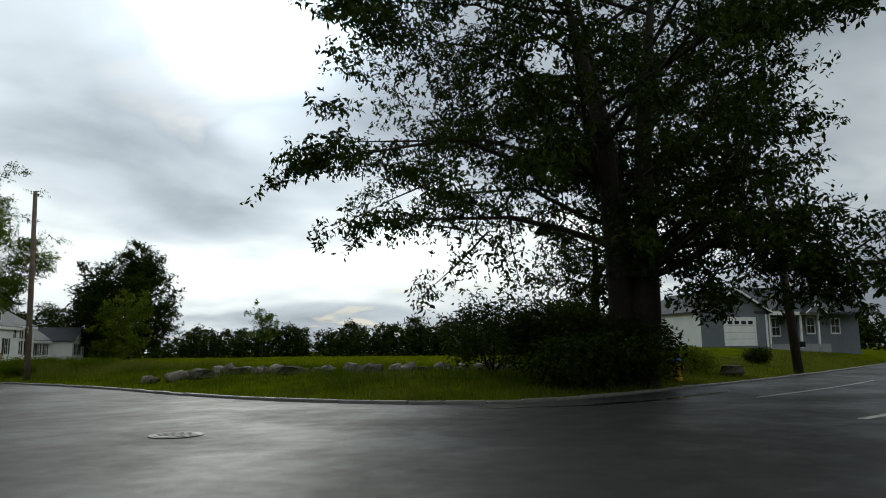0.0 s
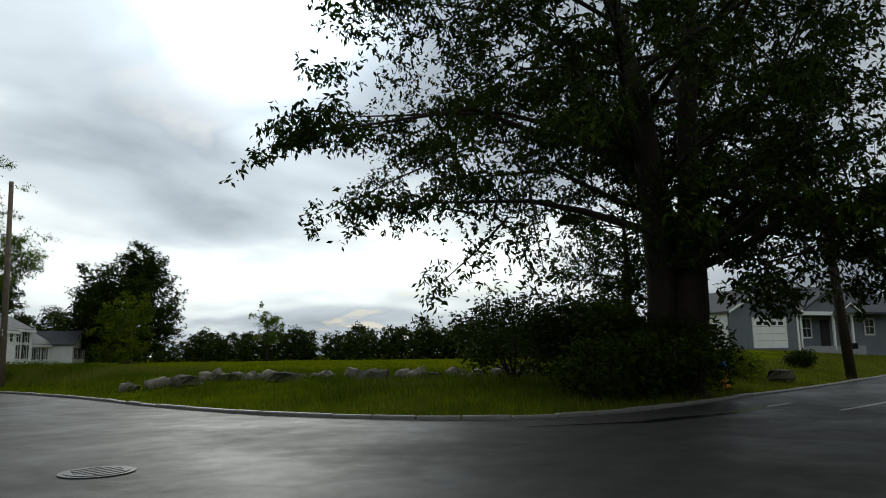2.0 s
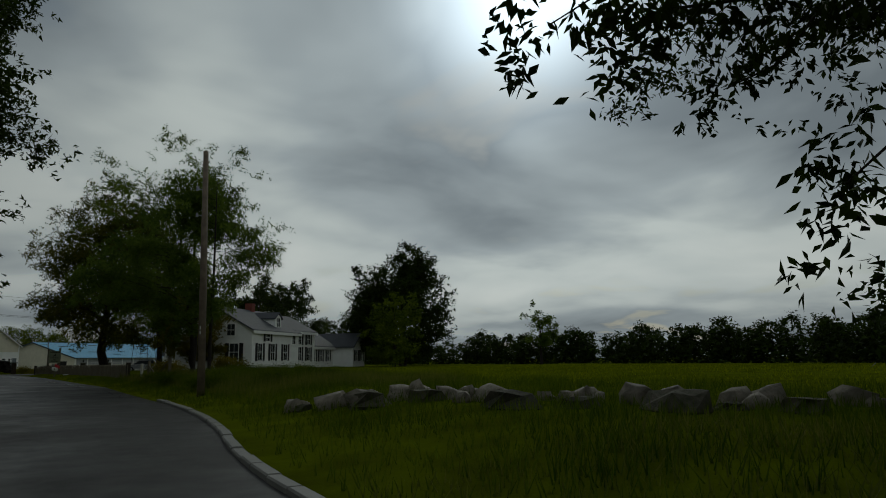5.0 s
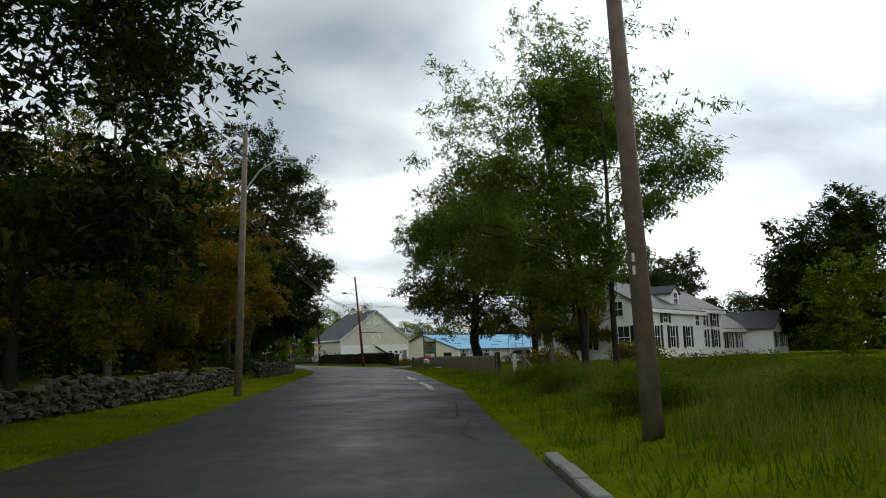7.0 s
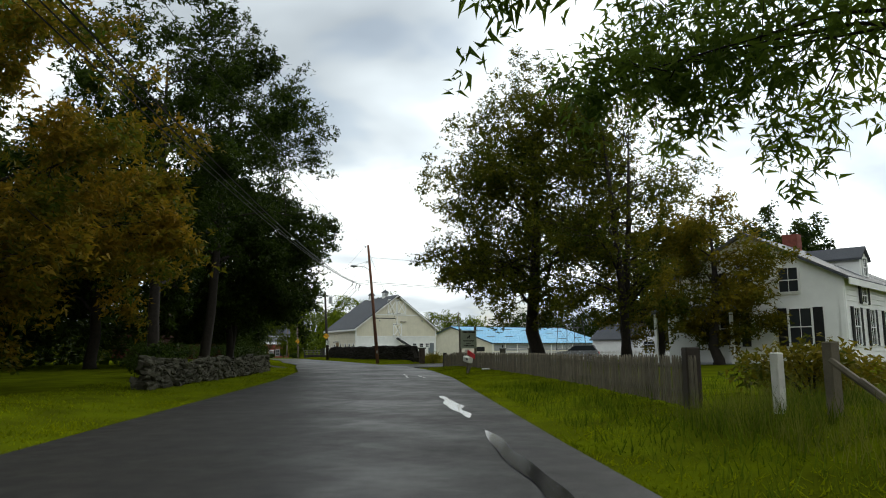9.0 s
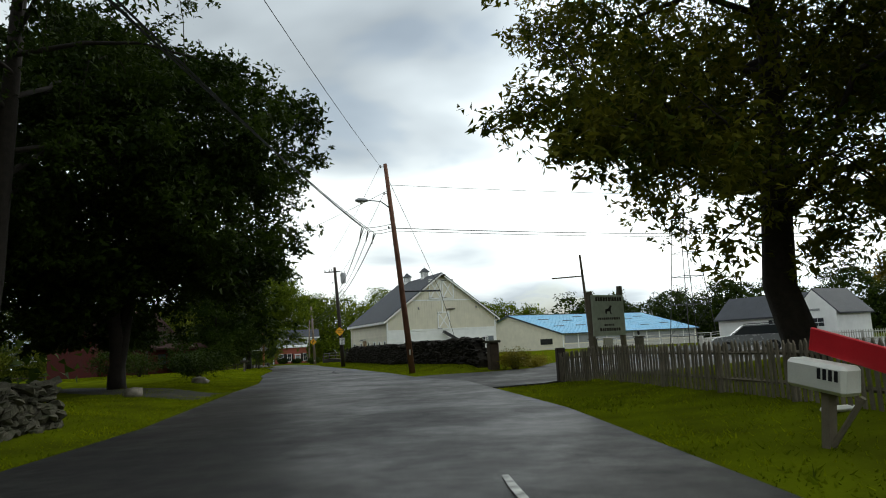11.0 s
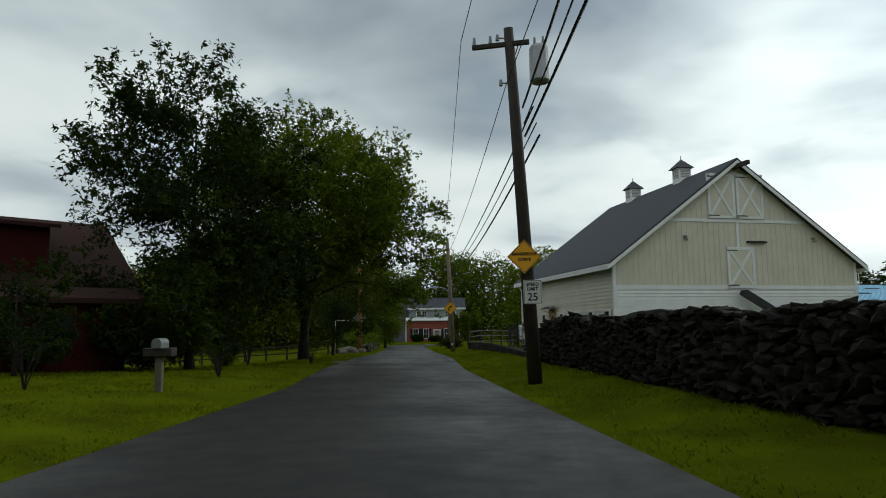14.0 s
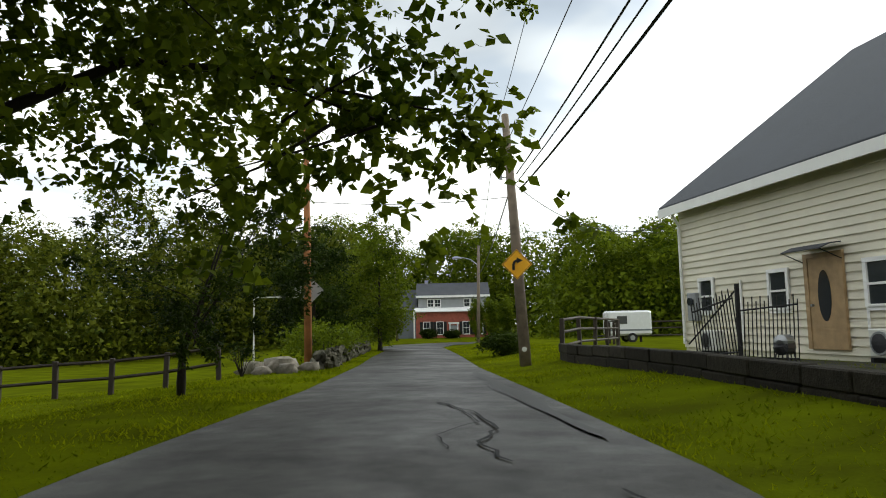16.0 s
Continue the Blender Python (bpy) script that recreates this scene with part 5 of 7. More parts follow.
def diamond_sign(t, m, side, front_words, lines=(), back=False, arrow=False):
    h = side / math.sqrt(2)
    s = part("sign_panel", Shape().prism([(0, -h), (h, 0), (0, h), (-h, 0)], -0.006, 0.006), M["signback" if back else "signyellow"], t, "grey back of a diamond sign" if back else "yellow diamond warning sign")
    s.matrix_basis = m
    if back:
        return s
    k = h * 0.93
    rim = Shape()
    for a, b in (((0, -k), (k, 0)), ((k, 0), (0, k)), ((0, k), (-k, 0)), ((-k, 0), (0, -k))):
        rim.tube([(a[0], -0.008, a[1]), (b[0], -0.008, b[1])], 0.007, 4)
    part("border", rim, M["black"], s)
    for text, z, size in lines:
        c = bpy.data.curves.new("lettering", "FONT")
        c.body, c.size, c.align_x, c.align_y, c.extrude, c.offset = text, size, "CENTER", "CENTER", 0.002, 0.004
        c.materials.append(M["black"])
        o = new("lettering", c)
        o.parent = s
        o.matrix_basis = Matrix.Translation((0, -0.009, z)) @ Matrix.Rotation(radians(90), 4, "X")
    if arrow:
        a = Shape()
        pts = [(-0.10, -0.17), (-0.10, 0.0), (-0.06, 0.08), (0.02, 0.11)]
        a.tube([(x, -0.01, z) for x, z in pts], 0.042, 6)
        a.prism([(0.0, 0.02), (0.17, 0.11), (0.0, 0.20)], -0.015, -0.007)
        part("arrow", a, M["black"], s)
    return s


def transformer(t, m):
    c = part("transformer", Shape().tube([(0, 0, 0), (0, 0, 0.05), (0, 0, 0.85), (0, 0, 0.92)], [0.2, 0.24, 0.24, 0.19], 14), M["metal"], t, "grey cylindrical pole transformer")
    c.matrix_basis = m
    for x in (-0.1, 0.1):
        part("bushing", Shape().tube([(x, 0, 0.9), (x, 0, 1.15)], [0.045, 0.025], 8), M["grey"], c)


# street-lamp pole by the low wall
lamp_pole, hL = utility_pole("utility_pole", (-4.15, -13.7, 0.0), (-4.4, -12.0, 10.4), 0.13, M["polewood"], "leaning weathered wooden pole with a street lamp")
cobra_lamp(lamp_pole, hL, 8.1, (1.5, 0.2), 1.1)
insulators(lamp_pole, hL, (9.9, 8.9, 7.6), (-1, 0))
# right-hand grey pole at the corner of the meadow
corner_pole, hC = utility_pole("utility_pole", (5.1, -30.3, ground_z(5.1, -30.3)), (4.95, -30.1, 9.2), 0.13, M["polewood"], "grey weathered wooden pole in tall grass")
insulators(corner_pole, hC, (7.6, 6.6), (-1, 0))
for z in (2.2, 2.38):
    part("plate", Shape().box(-0.15, -0.12, -0.05, 0.05, z, z + 0.12), M["signwhite"], corner_pole)
# leaning reddish pole in front of the barn
barn_pole, hB = utility_pole("utility_pole", (-2.85, 47.6, 0.12), (-3.9, 48.2, 11.2), 0.145, M["polered"], "leaning reddish-brown wooden pole on the verge")
insulators(barn_pole, hB, (10.9, 9.4, 7.5), (-0.9, -0.4))
cobra_lamp(barn_pole, hB, 8.9, (-1.2, -0.4), 0.12)
st = Vector(hB) * (4.1 / hB.z)
part("strut", Shape().tube([tuple(st), (st.x + 1.95, st.y + 0.8, st.z + 0.0)], 0.045, 8), M["darkmetal"], barn_pole, "horizontal guy strut")
part("guy_wire", Shape().tube([tuple(hB * 0.94), (st.x + 1.95, st.y + 0.8, st.z), (2.55, 2.4, 0.1)], 0.012, 4), M["wire"], barn_pole)
tag_c = hB * (0.95 / hB.z)
part("tag", Shape().box(tag_c.x - 0.035, tag_c.x + 0.035, tag_c.y - 0.185, tag_c.y - 0.172, 0.82, 1.08), M["signwhite"], barn_pole)
# pole with the curve sign, speed sign and transformer
sign_pole, hS = utility_pole("utility_pole", (-11.0, 72.4, 0.05), (-11.35, 71.5, 8.6), 0.16, M["darkwood"], "dark wooden pole carrying two road signs and a transformer")
insulators(sign_pole, hS, (8.3, 7.2), (-1, -0.2))
part("crossarm", Shape().box(-1.25, 0.15, -0.95, -0.85, 8.1, 8.2), M["darkwood"], sign_pole)
for x in (-1.2, -0.8):
    part("insulator", Shape().tube([(x, -0.9, 8.2), (x, -0.9, 8.4)], [0.05, 0.03], 8), M["grey"], sign_pole)
transformer(sign_pole, Matrix.Translation((-0.0, -0.9, 7.1)) @ Matrix.Translation((0.38, 0, 0)))
face = Matrix.Rotation(radians(14), 4, "Z")
fs_ = hS * (2.95 / hS.z)
diamond_sign(sign_pole, Matrix.Translation((fs_.x - 0.02, fs_.y - 0.24, 2.98)) @ face, 0.58, None, (("DANGEROUS", 0.06, 0.098), ("CURVE", -0.07, 0.098)))
fs2 = hS * (1.9 / hS.z)
sp = part("speed_sign", Shape().box(-0.26, 0.26, -0.006, 0.006, -0.34, 0.34), M["signwhite"], sign_pole, "white speed limit sign reading 25")
sp.matrix_basis = Matrix.Translation((fs2.x + 0.10, fs2.y - 0.22, 2.14)) @ face @ Matrix.Scale(0.84, 4)
bd = Shape()
for x0, x1, z0, z1 in ((-0.245, 0.245, 0.315, 0.327), (-0.245, 0.245, -0.327, -0.315), (-0.245, -0.233, -0.327, 0.327), (0.233, 0.245, -0.327, 0.327)):
    bd.box(x0, x1, -0.009, -0.006, z0, z1)
part("border", bd, M["black"], sp)
for text, z, size in (("SPEED", 0.21, 0.135), ("LIMIT", 0.08, 0.135), ("25", -0.15, 0.31)):
    c = bpy.data.curves.new("lettering", "FONT")
    c.body, c.size, c.align_x, c.align_y, c.extrude, c.offset = text, size, "CENTER", "CENTER", 0.002, 0.004
    c.materials.append(M["black"])
    o = new("lettering", c)
    o.parent = sp
    o.matrix_basis = Matrix.Translation((0, -0.009, z)) @ Matrix.Rotation(radians(90), 4, "X")
# pole with the arrow sign
arrow_pole, hA = utility_pole("utility_pole", (-19.95, 101.0, -0.2), (-20.5, 101.9, 7.4), 0.15, M["polewood"], "grey wooden pole with a yellow arrow sign")
insulators(arrow_pole, hA, (7.2, 5.6), (-1, 0))
fa = hA * (2.9 / hA.z)
diamond_sign(arrow_pole, Matrix.Translation((fa.x, fa.y - 0.18, 2.95)) @ face, 0.62, None, (), arrow=True)
part("marker", Shape().tube([(-0.02, -0.17, 0.55), (-0.02, -0.19, 0.55)], 0.07, 10), M["signwhite"], arrow_pole)
# orange-brown pole on the other side with the back of a sign and a bracket
left_pole, hQ = utility_pole("utility_pole", (-26.6, 101.0, -0.35), (-26.4, 100.4, 7.2), 0.115, M["poleorange"], "orange-brown wooden pole with a sign seen from behind")
diamond_sign(left_pole, Matrix.Translation((-0.02, 0.0, 2.55)) @ Matrix.Rotation(radians(25), 4, "Z"), 0.68, None, back=True)
part("bracket", Shape().tube([(0, 0, 2.35), (-1.75, -0.2, 2.38), (-1.75, -0.2, 0.35)], 0.03, 6), M["signwhite"], left_pole, "white pipe bracket")
# pole at the driveway of the low house
drive_pole, hD = utility_pole("utility_pole", (23.6, -60.9, 0.2), (22.4, -60.4, 9.0), 0.19, M["darkwood"], "dark wooden pole beside a driveway")
insulators(drive_pole, hD, (7.7, 6.6), (-1, 0))
part("mailbox", Shape().box(0.35, 0.6, -0.3, 0.3, 1.0, 1.25, None, 0.03), M["black"], drive_pole)
part("mailbox_post", Shape().box(0.43, 0.53, -0.05, 0.05, 0, 1.0), M["darkwood"], drive_pole)
# far poles near the bend
far_a, hF = utility_pole("utility_pole", (-28.6, 134.5, -0.7), (-28.4, 134.6, 7.2), 0.13, M["polewood"], "distant grey pole with a street lamp")
cobra_lamp(far_a, hF, 6.6, (-1.5, 0), 0.4)
far_b, hG = utility_pole("utility_pole", (-41.5, 153, -0.9), (-41.7, 153, 7.4), 0.13, M["polewood"], "distant grey wooden pole")

lines_ = thing("overhead_wires", "black overhead power and telephone wires with splices", "wires")


lamp_pole_top = lambda z: tuple(Vector((-4.15, -13.7, 0.0)) + hL * (z / hL.z))
barn_top = lambda z: tuple(Vector((-2.85, 47.6, 0.12)) + hB * (z / hB.z))
sign_top = lambda z: tuple(Vector((-11.0, 72.4, 0.05)) + hS * (z / hS.z))
arrow_top = lambda z: tuple(Vector((-19.95, 101.0, -0.2)) + hA * (z / hA.z))
far_top = lambda z: tuple(Vector((-28.6, 134.5, -0.7)) + hF * (z / hF.z))
off = lambda p, dx, dz=0.0: (p[0] + dx, p[1], p[2] + dz)
wire(lines_, off(lamp_pole_top(9.9), -0.28), off(barn_top(11.0), -0.3), 0.9, 0.012)
for k, (za, zb, r) in enumerate(((7.7, 7.6, 0.03), (7.3, 7.4, 0.022), (7.0, 7.25, 0.02))):
    wire(lines_, off(lamp_pole_top(za), -0.3), off(barn_top(zb), -1.6 + 0.3 * k), 0.9, r)
    wire(lines_, off(barn_top(zb), -1.6 + 0.3 * k), barn_top(zb + 0.15), 0.05, 0.014, 4)
wire(lines_, off(barn_top(11.0), -0.3), off(sign_top(8.35), -1.2, 0), 0.35, 0.010)
wire(lines_, off(barn_top(9.4), -0.3), off(sign_top(7.3), -0.1), 0.4, 0.012)
for k, (za, zb, r) in enumerate(((7.6, 6.6, 0.026), (7.4, 6.2, 0.018), (7.25, 5.9, 0.03))):
    wire(lines_, off(barn_top(za), -1.6 + 0.3 * k), off(sign_top(zb), 0.2), 0.35, r)
    part("splice", Shape().tube([off(barn_top(za), -1.7 + 0.3 * k, 0.02), off(barn_top(za - 0.35), -1.85 + 0.3 * k, -0.2)], 0.034, 6), M["black"], lines_)
wire(lines_, off(sign_top(8.35), -1.2), off(arrow_top(7.2), -0.3), 0.4, 0.008)
wire(lines_, off(sign_top(8.1), 0.2), off(arrow_top(6.9), 0.1), 0.4, 0.012)
wire(lines_, off(sign_top(6.6), 0.45), off(arrow_top(5.7), 0.2), 0.4, 0.022)
wire(lines_, off(sign_top(6.2), 0.5), off(arrow_top(5.45), 0.2), 0.4, 0.018)
wire(lines_, off(sign_top(5.9), 0.55), off(arrow_top(5.2), 0.25), 0.45, 0.03)
wire(lines_, off(arrow_top(7.2), -0.3), far_top(7.2), 0.4, 0.012)
wire(lines_, off(arrow_top(5.6), 0.1), far_top(5.6), 0.4, 0.025)
wire(lines_, arrow_top(5.5), (-16.0, 103.2, 3.9), 0.7, 0.012)
wire(lines_, off(arrow_top(5.0), -0.1), (-26.5, 100.6, 4.9), 0.15, 0.010)
wire(lines_, barn_top(9.9), (48, 62, 9.8), 0.6, 0.012)
wire(lines_, barn_top(7.5), (48, 60, 7.2), 0.6, 0.02)
wire(lines_, barn_top(7.35), (48, 60.2, 7.0), 0.6, 0.014)
wire(lines_, barn_top(9.6), (-34, 74, 6.6), 0.8, 0.012)
wire(lines_, off(lamp_pole_top(9.8), 0.2), (-10.5, -90, 10.4), 0.5, 0.014)
wire(lines_, off(lamp_pole_top(9.2), 0.2), (-10.7, -90, 9.6), 0.5, 0.02)
wire(lines_, off(lamp_pole_top(9.4), -0.1), (-11.0, -90, 9.8), 0.5, 0.014)
wire(lines_, (22.5, -60.4, 8.6), (60, -70, 12), 0.8, 0.012)

# ---- trees ----
def on(x, y, dz=0.0):
    return (x, y, ground_z(x, y) + dz)


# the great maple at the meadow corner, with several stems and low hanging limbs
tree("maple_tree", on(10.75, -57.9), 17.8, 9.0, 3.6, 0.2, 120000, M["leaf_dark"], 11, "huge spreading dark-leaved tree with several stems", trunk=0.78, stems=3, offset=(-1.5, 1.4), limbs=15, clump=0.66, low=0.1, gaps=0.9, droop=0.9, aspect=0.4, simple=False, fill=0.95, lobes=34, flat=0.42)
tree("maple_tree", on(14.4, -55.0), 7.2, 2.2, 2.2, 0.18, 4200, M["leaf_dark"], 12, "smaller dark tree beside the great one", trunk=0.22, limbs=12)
# feathery trees by the farmhouse
tree("walnut_tree", on(9.0, -12.2), 15.3, 4.7, 3.6, 0.21, 50000, M["leaf_light"], 21, "tall airy tree with feathery light leaves", trunk=0.2, stems=2, offset=(-1.7, 0.4), limbs=17, gaps=0.6, clump=0.5, droop=0.8, aspect=0.3, fill=0.2)
tree("walnut_tree", on(8.8, -17.0), 13.9, 3.5, 3.0, 0.21, 32000, M["leaf_light"], 22, "tall airy tree with feathery light leaves", trunk=0.1, limbs=22, gaps=0.6, clump=0.5, droop=0.8, aspect=0.3, fill=0.25)
# round trees in the garden
tree("maple_tree", on(9.7, 32.2), 21.5, 7.8, 4.2, 0.26, 100000, M["leaf_bronze"], 23, "broad round green tree turning bronze behind the fence", trunk=0.5, limbs=28, clump=0.8, low=0.04, top=0.9, gaps=0.2, lobes=18, fill=1.8, flat=0.9)
tree("maple_tree", on(14.6, 27.4), 20.0, 7.2, 3.2, 0.24, 34000, M["leaf_bronze"], 24, "broad round tree turning brown and olive", trunk=0.42, stems=2, limbs=16, clump=0.85, low=0.1, gaps=0.7, fill=0.7, flat=0.7)
tree("maple_tree", on(15.3, 14.5), 8.4, 3.0, 0.8, 0.2, 26000, M["leaf_olive"], 25, "small round olive tree turning brown", trunk=0.24, limbs=12, clump=0.5)
tree("maple_tree", on(19.5, 35.0), 10.5, 5.2, 1.2, 0.24, 32000, M["leaf_olive"], 26, "round olive and brown tree in the garden", trunk=0.3, limbs=12, clump=0.6)
tree("maple_tree", on(37.5, 61.0), 15.5, 6.0, 1.6, 0.3, 22000, M["leaf_bronze"], 27, "dense brownish tree behind the parked pickup", trunk=0.3, limbs=14, clump=0.8, gaps=0.05)
# the wood on the other side of the lane
tree("maple_tree", on(-12.2, 1.5), 14.4, 6.6, 1.0, 0.22, 70000, M["leaf_autumn"], 31, "tree with green and orange autumn leaves", trunk=0.28, limbs=17, clump=0.55)
tree("maple_tree", on(-15.5, -7.5), 13.2, 6.0, 1.5, 0.24, 54000, M["leaf_olive"], 32, "tree with olive autumn leaves", trunk=0.3, limbs=15, clump=0.6, gaps=0.6)
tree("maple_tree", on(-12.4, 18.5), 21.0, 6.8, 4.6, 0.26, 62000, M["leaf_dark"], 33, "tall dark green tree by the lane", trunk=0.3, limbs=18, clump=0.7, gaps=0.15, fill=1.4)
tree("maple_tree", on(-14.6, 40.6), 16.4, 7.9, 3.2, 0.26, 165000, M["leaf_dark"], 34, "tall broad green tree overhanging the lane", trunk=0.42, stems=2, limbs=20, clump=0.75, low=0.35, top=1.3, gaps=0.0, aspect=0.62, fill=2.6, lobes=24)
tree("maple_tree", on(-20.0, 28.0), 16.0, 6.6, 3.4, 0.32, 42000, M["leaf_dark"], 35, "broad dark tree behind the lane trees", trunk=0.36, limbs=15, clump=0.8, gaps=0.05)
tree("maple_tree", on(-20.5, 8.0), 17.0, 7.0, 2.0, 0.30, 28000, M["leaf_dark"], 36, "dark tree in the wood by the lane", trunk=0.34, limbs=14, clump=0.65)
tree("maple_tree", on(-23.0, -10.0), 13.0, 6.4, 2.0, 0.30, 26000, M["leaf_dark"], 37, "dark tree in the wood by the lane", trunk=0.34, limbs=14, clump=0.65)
tree("ash_tree", on(-13.6, -2.0), 20.5, 4.2, 8.0, 0.20, 15000, M["leaf_light"], 38, "thin half-bare tree with sparse leaves", trunk=0.2, bark=M["palebark"], limbs=20, gaps=1.0, clump=0.42, fill=0.3)
tree("ash_tree", on(-13.6, 31.0), 25.0, 6.4, 6.5, 0.22, 42000, M["leaf_dark"], 40, "tall ragged dark green tree over the lane", trunk=0.34, limbs=20, gaps=0.5, clump=0.6, droop=0.8, fill=0.6, lobes=14, offset=(2.6, 0))
tree("maple_tree", on(-6.9, -27.4), 17.0, 6.6, 2.4, 0.23, 85000, M["leaf_dark"], 39, "dark tree overhanging the lane near the junction", trunk=0.34, limbs=15, clump=0.7, gaps=0.1, fill=1.5, flat=0.8)
# trees by the red cottage and the paddock
tree("maple_tree", on(-23.7, 86.2), 11.6, 5.9, 2.8, 0.125, 150000, M["leaf_mid"], 41, "round green tree on the lawn beside the lane", trunk=0.3, stems=2, limbs=18, clump=0.6, low=0.06, lean=(0.3, 0.0), gaps=0.0, aspect=0.8, simple=False, fill=2.0, lobes=26)
tree("maple_tree", on(-24.2, 77.8), 11.6, 4.5, 0.5, 0.19, 62000, M["leaf_dark"], 42, "dense dark green tree on the cottage lawn", trunk=0.17, limbs=22, clump=0.66, low=0.3, gaps=0.5, aspect=0.55, lobes=20)
tree("apple_tree", on(-24.9, 92.4), 4.0, 1.7, 0.9, 0.10, 4200, M["leaf_dark"], 43, "small slender tree with several stems by the rail fence", trunk=0.075, stems=3, limbs=8, clump=0.34, lean=(0.9, 0.4))
tree("maple_tree", on(-34.4, 117.6), 7.6, 2.5, 0.7, 0.2, 15000, M["leaf_dark"], 45, "small dense dark tree at the wood's edge", trunk=0.14, limbs=14, clump=0.5, gaps=0.1, fill=1.4)
tree("maple_tree", on(-32.2, 122.4), 8.2, 2.6, 0.7, 0.2, 15000, M["leaf_mid"], 46, "small dense green tree at the wood's edge", trunk=0.14, limbs=14, clump=0.5, gaps=0.1, fill=1.4)
tree("apple_tree", on(-24.5, 70.5), 3.0, 1.4, 0.5, 0.12, 4000, M["leaf_dark"], 44, "small dark shrub-like tree on the lawn", trunk=0.06, limbs=9, clump=0.25)
# trees behind the farmhouse and across the meadow
tree("oak_tree", on(46.5, 28.0), 16.4, 7.4, 1.0, 0.46, 48000, M["leaf_dark"], 51, "large dense dark green tree beside the farmhouse", trunk=0.5, limbs=18, clump=1.15, top=1.25, gaps=0.0)
tree("oak_tree", on(38.5, 16.0), 8.0, 3.6, 0.4, 0.30, 12000, M["leaf_mid"], 52, "bushy green tree in front of the large one", trunk=0.2, limbs=14, clump=0.55)
tree("oak_tree", on(30.0, 40.0), 12.5, 5.5, 1.6, 0.4, 14000, M["leaf_dark"], 53, "dark tree behind the farmhouse", trunk=0.35, limbs=14, clump=0.7)
tree("oak_tree", on(38.0, 52.0), 13.5, 6.5, 1.6, 0.42, 14000, M["leaf_dark"], 54, "dark tree behind the farmhouse", trunk=0.35, limbs=14, clump=0.75)
tree("oak_tree", on(66.0, 22.0), 9.0, 2.2, 3.0, 0.4, 1200, M["leaf_light"], 55, "thin half-dead tree at the edge of the meadow", trunk=0.2, limbs=10, gaps=1.3, clump=0.45)


def woods(name, spots, leaf, per, material, seed, label):
    """A far edge of woodland: uneven leafy crowns closed by dense inner foliage, as one mass."""
    rng = np.random.default_rng(seed)
    out = []
    for x, y, h, r in spots:
        z0 = ground_z(x, y)
        c = rng.normal(size=(22, 3))
        c /= np.linalg.norm(c, axis=1, keepdims=True)
        c = c * np.array((r, r, h * 0.40)) * rng.uniform(0.7, 1.0, (22, 1)) + np.array((x, y, z0 + h * 0.56))
        n = int(per * (h / 10) ** 2)
        P = c[rng.integers(0, 22, n)] + np.clip(rng.normal(size=(n, 3)), -1.25, 1.25) * np.array((0.85, 0.85, 0.65)) * h / 13
        out.append(leaves(P, leaf, rng, 0.3, 0.62))
        inner = rng.normal(size=(n // 2, 3))
        inner /= np.linalg.norm(inner, axis=1, keepdims=True)
        inner = inner * np.array((r * 0.75, r * 0.75, h * 0.36)) + np.array((x, y, z0 + h * 0.5))
        skirt = rng.uniform(-1, 1, (n // 3, 3)) * np.array((r * 1.3, r * 1.3, h * 0.24)) + np.array((x, y, z0 + h * 0.24))
        for Q in (inner, skirt):
            Q[:, 2] = np.maximum(Q[:, 2], z0 + 0.3)
            out.append(leaves(Q, leaf * 1.4, rng, 0.3, 0.85))
    ob = new(name, quads(name, np.concatenate(out), material))
    return tagged(ob, label, "woods", kind="stuff")


rw = random.Random(8)


def belt(line, step, hmin, hmax, depth, rows=2):
    s, out = 0.0, []
    total = line_length(line)
    while s < total:
        x, y, a = at_line(line, s)
        for r in range(rows):
            h = rw.uniform(hmin, hmax)
            out.append((x - math.sin(a) * depth * r + rw.uniform(-1.5, 1.5), y + math.cos(a) * depth * r + rw.uniform(-1.5, 1.5), h * (1 + 0.12 * r), h * rw.uniform(0.3, 0.42)))
        s += step * rw.uniform(0.7, 1.2)
    return out


woods("far_woods", belt([(118, -62), (108, -20), (96, 14), (98, 44), (90, 70), (70, 96)][::-1], 3.0, 3.4, 7.4, 4.0, 2), 0.5, 1000, M["leaf_dark"], 61, "dark line of woodland across the meadow")
woods("field_woods", belt([(62, -38), (74, -28), (84, -12)], 3.0, 3.4, 6.6, 4.0), 0.42, 1500, M["leaf_dark"], 67, "dark thicket behind the low house")
woods("bend_woods", belt([(-72, 182), (-52, 192), (-30, 192), (-8, 186)], 5.0, 9, 21, 6.0), 0.48, 760, M["leaf_mid"], 62, "tall green wood behind the house at the bend")
woods("paddock_woods", belt([(-20, 168), (-6, 182), (18, 194)], 5.0, 8, 13, 5.0), 0.42, 1400, M["leaf_mid"], 71, "low green wood beyond the paddock")
woods("right_woods", belt([(-20, 152), (-7, 150)], 4.0, 9, 16, 6.0), 0.38, 1600, M["leaf_mid"], 63, "green wood beyond the paddock")
woods("left_woods", belt([(-70, 104), (-60, 118), (-52, 132), (-47, 148), (-54, 168)], 4.4, 5, 14, 5.0, 3), 0.34, 1250, M["leaf_yellow"], 64, "mixed green and olive wood behind the rail fence")
woods("cottage_woods", belt([(-60, 40), (-58, 62), (-62, 84), (-70, 104)], 5.5, 6, 9, 5.0), 0.4, 1100, M["leaf_olive"], 65, "scrubby wood behind the red cottage")
